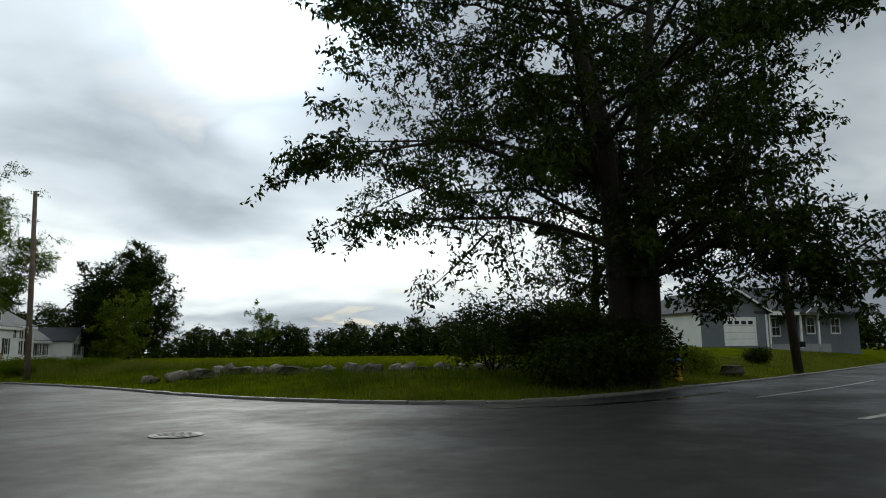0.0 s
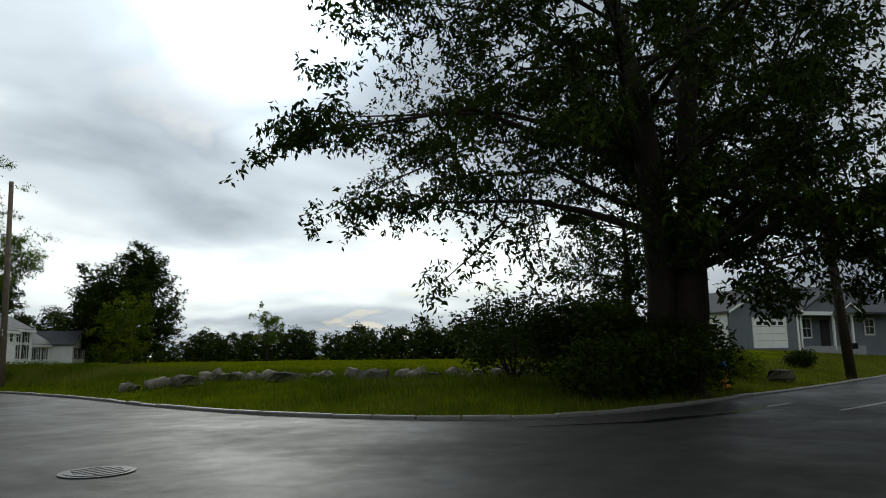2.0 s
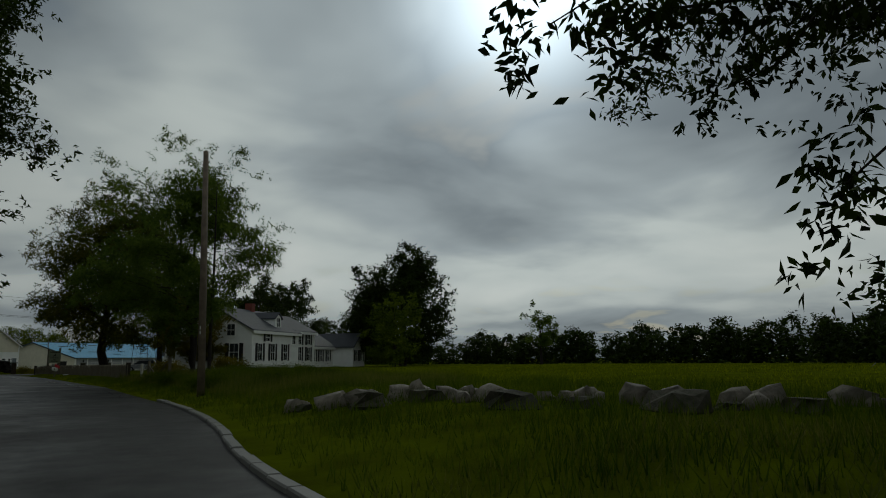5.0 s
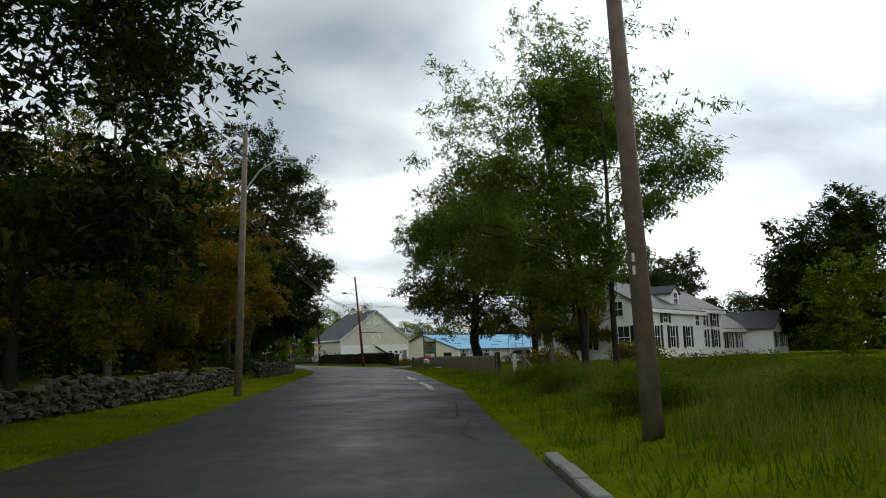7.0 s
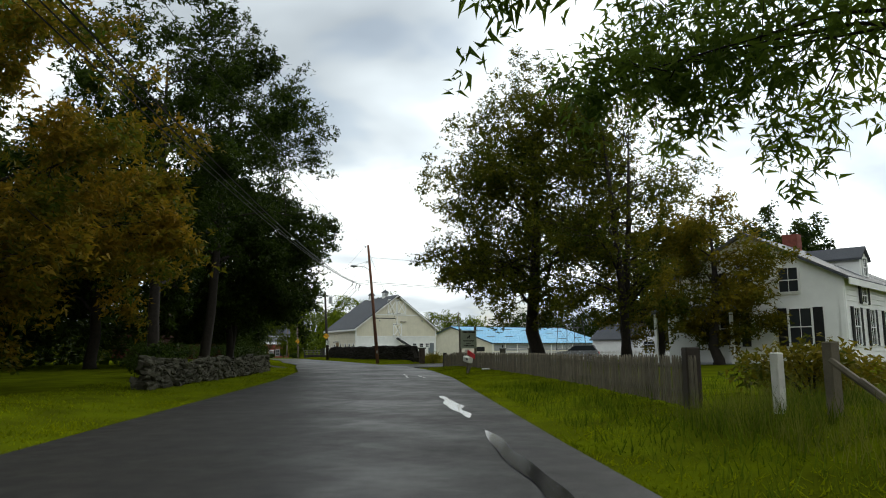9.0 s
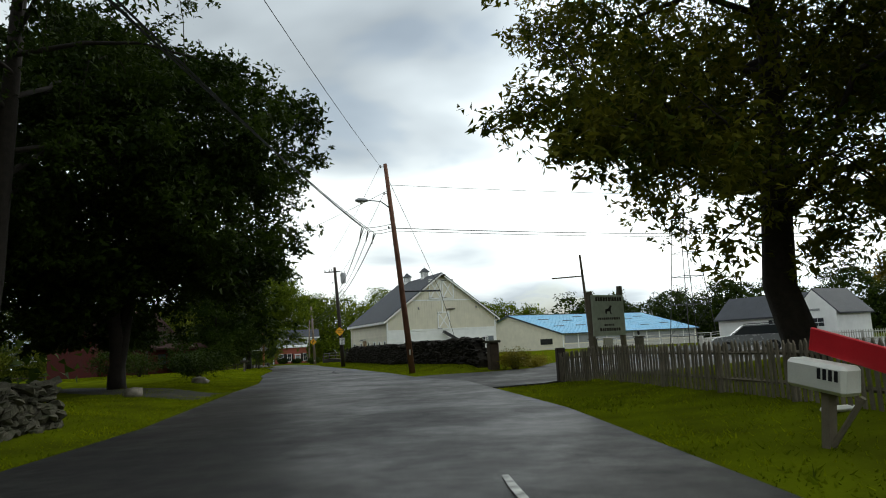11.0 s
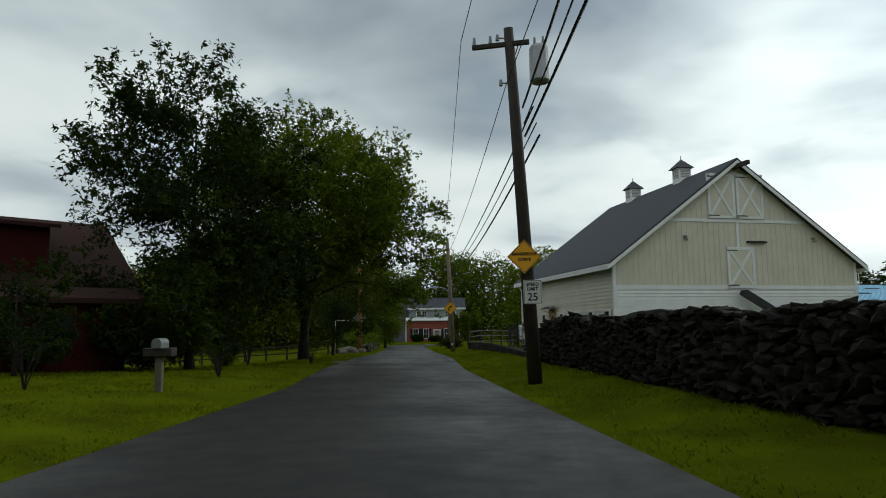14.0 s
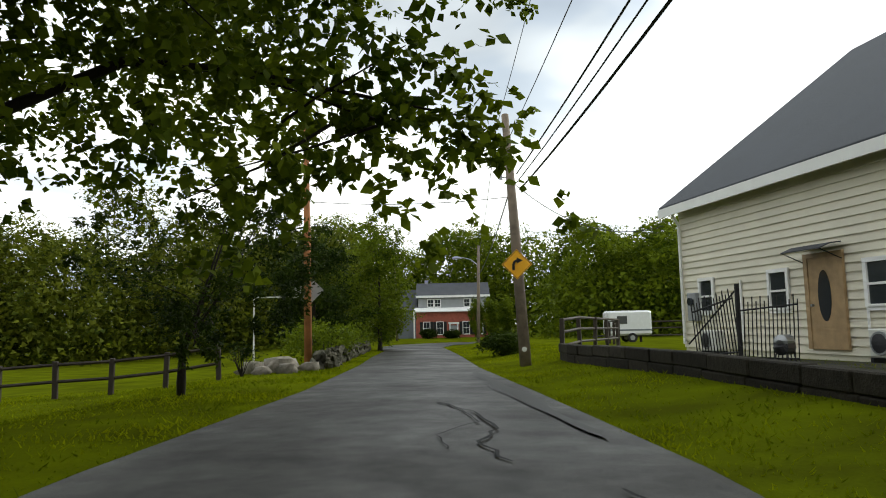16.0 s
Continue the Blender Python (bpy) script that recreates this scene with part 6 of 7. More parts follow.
woods("yard_woods", belt([(26, 192), (50, 180), (72, 158), (88, 122)], 4.4, 8, 15, 5.0), 0.56, 600, M["leaf_dark"], 66, "dark woodland behind the riding hall")
woods("lane_thicket", belt([(-30, 48), (-33, 20), (-31, -12), (-28, -34)], 4.5, 9, 14, 4.0), 0.4, 600, M["leaf_dark"], 68, "thick dark wood beside the lane")
woods("rear_woods", belt([(-90, -40), (-70, -20), (-40, -28)], 6, 9, 14, 5), 0.8, 250, M["leaf_dark"], 69, "woodland behind the junction")
woods("south_woods", belt([(-60, -112), (-10, -104), (50, -104), (110, -108)], 6, 9, 14, 5), 0.8, 220, M["leaf_dark"], 70, "woodland south of the junction")

# undergrowth
for i, (x, y, rx, ry, h, mt, lab) in enumerate((
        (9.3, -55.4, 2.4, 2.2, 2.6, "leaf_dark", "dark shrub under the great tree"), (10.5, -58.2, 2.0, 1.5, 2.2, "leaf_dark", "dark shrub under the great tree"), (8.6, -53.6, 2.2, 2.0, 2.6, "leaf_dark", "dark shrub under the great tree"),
        # dark undergrowth at the great tree's foot also stands in for deep shade there
        (13.9, -56.8, 1.8, 1.2, 1.5, "leaf_mid", "low green shrub beside the hydrant"), (7.0, -56.8, 1.5, 1.2, 1.5, "leaf_dark", "dark undergrowth filling the shade at the foot of the great tree"), (8.5, -57.5, 1.6, 1.1, 1.7, "leaf_dark", "dark undergrowth filling the shade at the foot of the great tree"), (10.0, -55.8, 1.8, 1.4, 2.4, "leaf_dark", "dark undergrowth filling the shade at the foot of the great tree"), (12.0, -56.0, 1.6, 1.3, 2.0, "leaf_dark", "dark undergrowth filling the shade at the foot of the great tree"), (18.0, -57.6, 1.7, 1.1, 0.9, "leaf_mid", "low green shrub beside the driveway"), (17.4, -53.2, 0.9, 0.9, 3.4, "leaf_dark", "clipped dark conical shrub"), (27.0, -58.6, 0.7, 0.6, 0.7, "leaf_dark", "small round shrub on the lawn"),
        (-25.5, 82.3, 0.6, 0.6, 1.4, "leaf_mid", "low shrub under the lawn tree"), (-28.5, 106.0, 2.2, 1.6, 1.5, "leaf_mid", "green shrub at the roadside bank"),
        (-33.5, 118.5, 2.6, 1.8, 1.8, "leaf_mid", "green shrub at the roadside bank"), (-36.3, 169.5, 1.0, 1.4, 5.0, "leaf_mid", "tall clipped green hedge by the bend"), (-34.2, 168.5, 1.0, 1.4, 5.2, "leaf_mid", "tall clipped green hedge by the bend"), (-32.1, 167.5, 1.0, 1.4, 5.0, "leaf_mid", "tall clipped green hedge by the bend"),
        (-22.0, 108.8, 1.0, 0.8, 0.9, "leaf_dark", "dark shrub at the end of the low wall"), (-43.5, 172.0, 1.2, 0.8, 1.2, "leaf_dark", "dark shrub in front of the brick house"), (-40.5, 172.8, 1.2, 0.8, 1.0, "leaf_dark", "dark shrub in front of the brick house"),
        (-9.5, 11.5, 1.5, 1.5, 1.4, "leaf_dark", "dark shrub at the lane side"), (-13.0, 20.5, 1.8, 1.6, 1.6, "leaf_dark", "dark shrub under the lane trees"), (-19.5, 33.0, 2.0, 1.8, 2.0, "leaf_dark", "dark shrub under the lane trees"), (-15.5, 51.5, 1.8, 1.5, 1.6, "leaf_dark", "dark shrub beside the cottage path"), (-18.5, 57.5, 1.5, 1.3, 1.5, "leaf_dark", "dark shrub beside the cottage path"), (-24.0, 62.0, 1.8, 1.6, 1.8, "leaf_dark", "dark shrub in front of the red cottage"), (-27.5, 64.5, 2.0, 1.6, 2.2, "leaf_dark", "dark shrub in front of the red cottage"), (-26.5, 72.5, 1.8, 1.6, 2.0, "leaf_dark", "dark shrub beside the red cottage"), (24.0, 18.2, 1.2, 0.9, 1.5, "leaf_mid", "shrub against the farmhouse"),
        (31.0, 27.2, 1.4, 0.9, 1.6, "leaf_mid", "shrub against the farmhouse"), (9.2, -4.5, 1.6, 1.2, 1.0, "leaf_olive", "rough shrub in the long grass"), (12.0, -9.4, 1.4, 1.2, 1.1, "leaf_olive", "rough shrub in the long grass"), (38, 84.6, 1.6, 1.0, 1.0, "leaf_dark", "low hedge by the white garage"))):
    bush("shrub", on(x, y), rx, ry, h, 0.16 if y < 150 else 0.3, int(2600 * max(1, rx * h / 3)), M[mt], 100 + i, lab, "shrubs")
for i, (x, y, rx, h) in enumerate(((6.2, -27.5, 1.3, 0.8), (7.8, -24.0, 1.6, 1.0), (6.4, -20.5, 1.2, 0.7), (9.6, -21.5, 1.8, 1.1), (11.4, -25.5, 1.7, 1.0), (8.2, -30.0, 1.4, 0.9), (7.0, -15.0, 1.2, 0.7), (12.6, -18.5, 1.8, 1.0))):
    bush("weeds", on(x, y), rx, rx * 0.8, h * 0.55, 0.085, 4200, M["meadow"], 160 + i, "clump of tall green weeds in the long grass", "meadow weeds", "plant")
bush("weeds", on(2.3, 46.4), 0.9, 1.0, 0.95, 0.10, 3600, M["weed"], 150, "yellowing tall weeds at the end of the stone wall", category="plant")
bush("weeds", on(3.4, 48.6), 0.9, 1.2, 0.6, 0.10, 2200, M["weed"], 151, "yellowing tall weeds at the end of the stone wall", category="plant")

# ---- walls, fences and small things ----
def rail_fence(name, line, post_h, rails, gap, material, label, z=None):
    t = thing(name, label, "fence")
    n = int(line_length(line) / gap)
    pts = []
    for i in range(n + 1):
        x, y, a = at_line(line, min(i * gap, line_length(line) - 0.01))
        g = ground_z(x, y)
        pts.append((x, y, g, a))
        o = part("post", Shape().box(-0.06, 0.06, -0.06, 0.06, -0.3, post_h, None, 0.015), M[material], t)
        o.matrix_basis = pose(x, y, g, random.Random(i).uniform(-2, 2), random.Random(i + 50).uniform(-2, 2), math.degrees(a))
    for p, q in zip(pts[:-1], pts[1:]):
        for h in rails:
            part("rail", Shape().tube([(p[0], p[1], p[2] + h), (q[0], q[1], q[2] + h)], 0.045, 6), M[material], t)
    return t


rail_fence("rail_fence", [(-62, 82.5), (-32.1, 95.3), (-26.8, 97.7)], 0.92, (0.42, 0.84), 1.3, "darkwood", "dark two-rail wooden paddock fence on the lawn")
rail_fence("rail_fence", [(-19.0, 101.5), (-17.5, 112), (-18.5, 121), (-10, 123)], 1.15, (0.35, 0.75, 1.1), 2.4, "darkwood", "dark wooden field fence past the low wall")
rail_fence("rail_fence", [(13.6, 88.6), (20, 86), (28, 90), (40, 95)], 1.35, (0.4, 0.75, 1.1, 1.35), 2.3, "whitefence", "pale rail fence of the riding yard")


def picket_fence(name, line, h, gap, material, label, posts=2.35, rnd=3, white=False):
    t = thing(name, label, "fence")
    total = line_length(line)
    rng = random.Random(rnd)
    w = 0.033
    pick = Shape().prism([(-w, 0.06), (w, 0.06), (w, h - 0.07), (0, h), (-w, h - 0.07)], -0.012, 0.012).mesh("picket", M[material])
    n = int(total / gap)
    for i in range(n):
        x, y, a = at_line(line, i * gap)
        o = part("picket", pick, None, t)
        o.matrix_basis = pose(x, y, ground_z(x, y) - 0.02 + rng.uniform(-0.015, 0.015), rng.uniform(-1, 1), rng.uniform(-1.6, 1.6), math.degrees(a))
    k = 0
    s = 0.0
    prev = None
    while s <= total:
        x, y, a = at_line(line, min(s, total - 0.01))
        g = ground_z(x, y)
        nx, ny = -math.sin(a), math.cos(a)
        big = k == 0 or s + posts > total
        r = 0.13 if big else 0.06
        o = part("post", Shape().box(-r, r, -r, r, -0.3, h + (0.12 if big else -0.08), None, 0.02), M["darkwood" if big and not white else material], t)
        o.matrix_basis = pose(x + nx * 0.09, y + ny * 0.09, g, 0, 0, math.degrees(a))
        if prev:
            for z in (0.28, h - 0.22):
                part("rail", Shape().tube([(prev[0] + nx * 0.045, prev[1] + ny * 0.045, prev[2] + z), (x + nx * 0.045, y + ny * 0.045, g + z)], 0.036, 4), M[material], t)
        prev = (x, y, g)
        s += posts
        k += 1
    return t


picket_fence("picket_fence", [(2.95, 34.2), (3.9, 29.5), (4.9, 24), (5.5, 18), (6.1, 11), (6.45, 2), (6.35, -6.2)], 0.96, 0.148, "fence", "weathered grey picket fence along the verge")
picket_fence("garden_fence", [(17, 63.5), (22, 71), (30, 70), (38, 66)], 1.0, 0.17, "whitefence", "far white picket fence behind the garden", white=True)


def gate():
    """Leaning timber bars of a broken gate in the grass."""
    t = thing("broken_gate", "broken weathered timber gate leaning between two posts", "gate", pose(7.2, -8.6, ground_z(7.2, -8.6), 0, 0, -75))
    for x, hh in ((0, 1.0), (2.7, 1.25)):
        part("post", Shape().box(x - 0.08, x + 0.08, -0.08, 0.08, -0.3, hh, None, 0.015), M["fence"], t)
    for a, b in (((0.05, 0.75), (1.2, 0.05)), ((1.15, 0.05), (2.65, 0.95)), ((0.5, 0.5), (1.3, 0.0)), ((1.2, 0.05), (2.5, 0.35))):
        part("bar", Shape().tube([(a[0], -0.06, a[1]), (b[0], -0.06, b[1])], 0.045, 6), M["fence"], t)
    part("stub_post", Shape().box(-1.09, -0.93, -0.07, 0.07, -0.2, 0.85, None, 0.02), M["whitefence"], t)


gate()


def mailbox():
    t = thing("mailbox", "leaning white mailbox with a red panel on a post", "mailbox", pose(3.85, 19.2, ground_z(3.85, 19.2) - 0.14, 0, 8, -70))
    part("post", Shape().box(-0.05, 0.05, -0.05, 0.05, -0.2, 0.75), M["fence"], t)
    part("brace", Shape().tube([(0.0, 0.0, 0.1), (0.35, 0.06, 0.72)], 0.03, 6), M["fence"], t)
    b = part("box", Shape().box(-0.45, 0.30, -0.13, 0.13, 0.72, 1.02, None, 0.04), M["signwhite"], t, "white metal box")
    for i in range(4):
        part("mark", Shape().box(-0.02 + i * 0.07, 0.02 + i * 0.07, -0.136, -0.13, 0.86, 0.97), M["black"], b)
    r = part("panel", Shape().box(-0.5, 0.45, -0.02, 0.02, 1.03, 1.28, None, 0.01), M["red"], t, "red plastic panel")
    r.matrix_basis = Matrix.Translation((0.05, 0.08, 0.02)) @ Matrix.Rotation(radians(7), 4, "Y")
    solid("newspaper", Shape().box(-0.25, 0.25, -0.09, 0.09, 0, 0.07, None, 0.03), M["signwhite"], "white folded paper lying on wet grass", "newspaper", pose(5.0, 21.2, ground_z(5.0, 21.2) + 0.01, 0, 0, 20))


mailbox()


def farm_sign():
    t = thing("farm_sign", "faded grey-green farm sign board with a dark horse shape", "sign", pose(4.85, 35.4, ground_z(4.85, 35.4) + 0.4, 0, 0, 38) @ Matrix.Scale(0.78, 4))
    for x in (-0.95, 1.0):
        part("post", Shape().box(x - 0.09, x + 0.09, -0.02, 0.16, -0.9, 3.35 if x > 0 else 3.1), M["fence"], t)
    b = part("board", Shape().box(-1.0, 1.05, -0.07, -0.02, 1.2, 2.95, None, 0.012), M["signgreen"], t)
    hs = Shape().prism([(-0.22, 2.15), (-0.17, 2.33), (0.02, 2.36), (0.14, 2.50), (0.24, 2.46), (0.17, 2.38), (0.15, 2.27), (0.2, 2.12), (0.15, 2.11), (0.09, 2.23), (-0.08, 2.24), (-0.12, 2.12), (-0.17, 2.12), (-0.15, 2.26)], -0.085, -0.072)
    part("horse_shape", hs, M["black"], b, "dark silhouette of a horse")
    rng = random.Random(5)
    for z, x0, x1, hh in ((2.68, -0.75, 0.8, 0.17), (1.88, -0.7, 0.75, 0.10), (1.62, -0.3, 0.3, 0.08), (1.40, -0.6, 0.7, 0.13)):
        x = x0
        while x < x1:
            w = rng.uniform(0.06, 0.13)
            part("letter_bar", Shape().box(x, x + w, -0.08, -0.071, z, z + hh), M["darkwood"], b)
            x += w + 0.045
    part("foot_board", Shape().box(-0.4, 0.15, -0.05, 0.0, 0.75, 1.1), M["whitefence"], t)


farm_sign()


def yard_post():
    t = thing("yard_light_post", "thin wooden post with a side arm in the yard", "post", pose(4.3, 35.6, 0.0) @ Matrix.Scale(0.7, 4))
    part("shaft", Shape().tube([(0, 0, -0.2), (-0.1, 0, 3), (-0.25, 0, 5.9)], [0.08, 0.07, 0.05], 8), M["polewood"], t)
    part("arm", Shape().tube([(-0.2, 0, 4.85), (-1.7, 0, 4.8)], 0.035, 6), M["polewood"], t)


yard_post()


M["pillar"] = mat("brown_pillar_stone", (0.07, 0.05, 0.035), 0.8, var=0.45, scale=6, bump=0.7)


def stone_pillar(x, y, w, h, m_, label):
    t = thing("gate_pillar", label, "pillar", pose(x, y, ground_z(x, y), 0, 0, 20))
    part("shaft", Shape().box(-w, w, -w, w, -0.3, h, None, 0.05), m_, t)
    part("cap", Shape().box(-w - 0.08, w + 0.08, -w - 0.08, w + 0.08, h, h + 0.12, None, 0.03), M["stone"], t)
    return t


stone_pillar(1.25, 46.3, 0.24, 1.3, M["pillar"], "squat dark stone pillar ending the dry-stone wall")
for x, y in ((13.0, 86.4), (16.4, 80.4)):
    p = stone_pillar(x, y, 0.34, 1.25, M["stone"], "grey stone gate pillar with a lamp in the wet yard")
    part("lantern", Shape().tube([(0, 0, 1.47), (0, 0, 1.55), (0, 0, 1.8), (0, 0, 1.95)], [0.06, 0.12, 0.12, 0.02], 8), M["black"], p)


def windmill():
    """Old lattice wind-pump tower."""
    H, b, tp = 14.0, 2.2, 0.9
    t = thing("windmill_tower", "tall thin dark steel lattice tower with a tail vane", "tower", pose(22.8, 84.2, -0.1, 0, 0, 18) @ Matrix.Diagonal((0.76, 0.76, 0.95, 1)))
    cor = lambda i, z: ((b + (tp - b) * z / H) * (1 if i in (0, 3) else -1), (b + (tp - b) * z / H) * (1 if i in (0, 1) else -1), z)
    for i in range(4):
        part("leg", Shape().tube([cor(i, -0.3), cor(i, H)], 0.055, 6), M["darkmetal"], t)
    zs = [1.2, 4.6, 7.6, 10.2, 12.6, H - 0.05]
    for z in zs:
        for i in range(4):
            part("girt", Shape().tube([cor(i, z), cor((i + 1) % 4, z)], 0.035, 5), M["darkmetal"], t)
    for za, zb in zip(zs[:-1], zs[1:]):
        for i in range(4):
            part("brace", Shape().tube([cor(i, za), cor((i + 1) % 4, zb)], 0.014, 4), M["darkmetal"], t)
            part("brace", Shape().tube([cor((i + 1) % 4, za), cor(i, zb)], 0.014, 4), M["darkmetal"], t)
    v = part("head", Shape().tube([(-0.9, 0, H + 0.65), (0.3, 0, H + 0.3), (1.0, 0, H + 0.05)], [0.05, 0.13, 0.1], 8), M["darkmetal"], t)
    part("tail_vane", Shape().prism([(-1.2, H + 0.5), (-0.3, H + 0.32), (-0.3, H + 0.72), (-1.1, H + 0.95)], -0.012, 0.012), M["darkmetal"], v)


windmill()


def ac_unit(x_along):
    """Outdoor air-conditioning unit on the barn's long side; x_along: metres from its near corner."""
    a = radians(26.0)
    bx, by = -9.27 - math.sin(a) * x_along, 90.45 + math.cos(a) * x_along
    bx, by = bx - math.cos(a) * 0.55, by - math.sin(a) * 0.55
    t = thing("air_conditioner", "pale grey outdoor air-conditioning unit by the barn", "air conditioner", pose(bx, by, ground_z(bx, by) + 0.12, 0, 0, 26.0 - 90) @ Matrix.Scale(0.86, 4), "air conditioners")
    part("casing", Shape().box(-0.42, 0.42, -0.17, 0.17, 0.0, 0.62, None, 0.03), M["signwhite"], t)
    part("fan_ring", Shape().tube([(-0.1, -0.17, 0.31), (-0.1, -0.2, 0.31)], [0.26, 0.25], 20), M["metal"], t)
    part("fan_guard", Shape().tube([(-0.1, -0.2, 0.31), (-0.1, -0.215, 0.31)], [0.21, 0.08], 16), M["darkmetal"], t)
    for x in (-0.32, 0.32):
        part("foot", Shape().box(x - 0.04, x + 0.04, -0.2, 0.2, -0.14, 0.0), M["darkmetal"], t)


for xx in (12.0, 6.3, 2.5):
    ac_unit(xx)


def bench_grill():
    t = thing("garden_grill", "small dark grill on legs in the barn yard", "grill", pose(-14.2, 96.4, ground_z(-14.2, 96.4), 0, 0, 60) @ Matrix.Scale(0.72, 4))
    part("bowl", Shape().tube([(-0.35, 0, 0.5), (-0.3, 0, 0.42), (0.3, 0, 0.42), (0.35, 0, 0.5)], [0.1, 0.2, 0.2, 0.1], 10), M["darkmetal"], t)
    part("lid", Shape().tube([(-0.34, 0, 0.56), (-0.28, 0, 0.6), (0.28, 0, 0.6), (0.34, 0, 0.56)], [0.1, 0.18, 0.18, 0.1], 10), M["metal"], t)
    for x, y in ((-0.3, -0.2), (0.3, -0.2), (-0.3, 0.2), (0.3, 0.2)):
        part("leg", Shape().tube([(x, y, -0.05), (x * 0.7, y * 0.6, 0.42)], 0.02, 5), M["darkmetal"], t)


bench_grill()


def iron_gate():
    t = thing("iron_gate", "black iron bar gate panels standing open on the low wall", "gate", pose(-15.7, 97.6, ground_z(-15.7, 97.6), 0, 0, -50))
    for k in range(2):
        p = part("bottom_rail", Shape().tube([(0, 0, 0.1), (1.15, 0, 0.1)], 0.02, 6), M["black"], t)
        part("top_rail", Shape().tube([(0, 0, 1.05), (1.15, 0, 1.2)], 0.02, 6), M["black"], p)
        p.matrix_basis = pose(0, 0, 0, 0, -6 + 4 * k, 0) if k == 0 else pose(1.15, 0, 0, 0, 2, 62)
        for i in range(15):
            x = i * 1.15 / 14
            part("bar", Shape().tube([(x, 0, -0.1), (x, 0, 1.22 + 0.1 * (i % 2) + 0.08 * x)], 0.013, 5), M["black"], p)
    part("post", Shape().tube([(1.15, 0, -0.3), (1.15, 0, 1.6)], 0.05, 8), M["black"], t)
    part("stay", Shape().tube([(1.15, 0, 1.5), (-0.35, 0.1, 0.35)], 0.018, 5), M["black"], t)


iron_gate()


def camper():
    t = thing("camper_trailer", "small white box camper trailer parked in the paddock", "trailer", pose(-17.4, 121.5, ground_z(-17.4, 121.5), 0, 0, 14) @ Matrix.Scale(0.84, 4))
    b = part("body", Shape().box(-1.3, 1.5, -0.9, 0.9, 0.45, 2.05, None, 0.12), M["carwhite"], t)
    part("window", Shape().box(-0.75, -0.1, -0.92, -0.9, 1.2, 1.7), M["glass"], b)
    part("stripe", Shape().box(-1.3, 1.5, -0.912, -0.902, 0.75, 0.85), M["bluegrey"], b)
    for y in (-0.85, 0.85):
        w = part("wheel", Shape().tube([(0.2, y - 0.09, 0.3), (0.2, y + 0.09, 0.3)], 0.31, 16), M["rubber"], t)
        part("rim", Shape().tube([(0.2, y - 0.1, 0.3), (0.2, y + 0.1, 0.3)], 0.16, 12), M["metal"], w)
    part("hitch", Shape().tube([(-1.2, 0, 0.45), (-2.2, 0, 0.4)], 0.05, 6), M["darkmetal"], t)


camper()


def car(name, label, m, paint, pickup=False):
    """A parked car seen from afar: body with arches, glasshouse, wheels."""
    t = thing(name, label, "car", m)
    side = [(-2.2, 0.4), (2.2, 0.4), (2.25, 0.75), (2.05, 0.95), (1.1, 1.05), (-2.15, 1.05), (-2.25, 0.7)]
    b = part("body", Shape().prism(side, -0.88, 0.88), M[paint], t)
    top = [(0.95, 1.04), (0.25, 1.68), (-0.9, 1.7), (-1.15, 1.04)] if pickup else [(1.05, 1.04), (0.35, 1.66), (-1.75, 1.68), (-2.1, 1.04)]
    part("cabin", Shape().prism(top, -0.76, 0.76), M[paint], b)
    c = [(x * 0.93, 1.08 + (z - 1.04) * 0.82) for x, z in top]
    part("side_window", Shape().prism(c, -0.775, -0.762), M["glass"], b)
    part("side_window", Shape().prism(c, 0.762, 0.775), M["glass"], b)
    ws = Shape().add([(top[0][0] + 0.012, -0.66, 1.1), (top[0][0] + 0.012, 0.66, 1.1), (top[1][0] + 0.06, 0.6, 1.6), (top[1][0] + 0.06, -0.6, 1.6), (top[0][0] - 0.03, -0.66, 1.1), (top[0][0] - 0.03, 0.66, 1.1), (top[1][0] + 0.02, 0.6, 1.6), (top[1][0] + 0.02, -0.6, 1.6)], [(0, 1, 2, 3), (7, 6, 5, 4), (0, 4, 5, 1), (3, 2, 6, 7), (1, 5, 6, 2), (0, 3, 7, 4)])
    part("windscreen", ws, M["glass"], b)
    if not pickup:
        for y in (-0.6, 0.6):
            part("roof_rack", Shape().tube([(0.2, y, 1.74), (-1.5, y, 1.76)], 0.025, 6), M["darkmetal"], b)
    for x in (-1.35, 1.4):
        for y in (-0.8, 0.8):
            w = part("wheel", Shape().tube([(x, y - 0.11, 0.34), (x, y + 0.11, 0.34)], 0.35, 18), M["rubber"], t)
            part("rim", Shape().tube([(x, y - 0.12, 0.34), (x, y + 0.12, 0.34)], 0.2, 12), M["metal"], w)
    for y in (-0.6, 0.6):
        part("headlight", Shape().box(2.12, 2.24, y - 0.16, y + 0.16, 0.7, 0.86, None, 0.02), M["signwhite"], b)
        part("tail_light", Shape().box(-2.27, -2.2, y - 0.12, y + 0.12, 0.72, 0.98, None, 0.01), M["red"], b)
    return t


car("parked_suv", "silver estate car parked behind the picket fence", pose(18.0, 57.5, ground_z(18.0, 57.5), 0, 0, 165), "carsilver")
car("parked_pickup", "white pickup truck parked beside the house", pose(33.0, 62.0, ground_z(33, 62), 0, 0, 20), "carwhite", True)


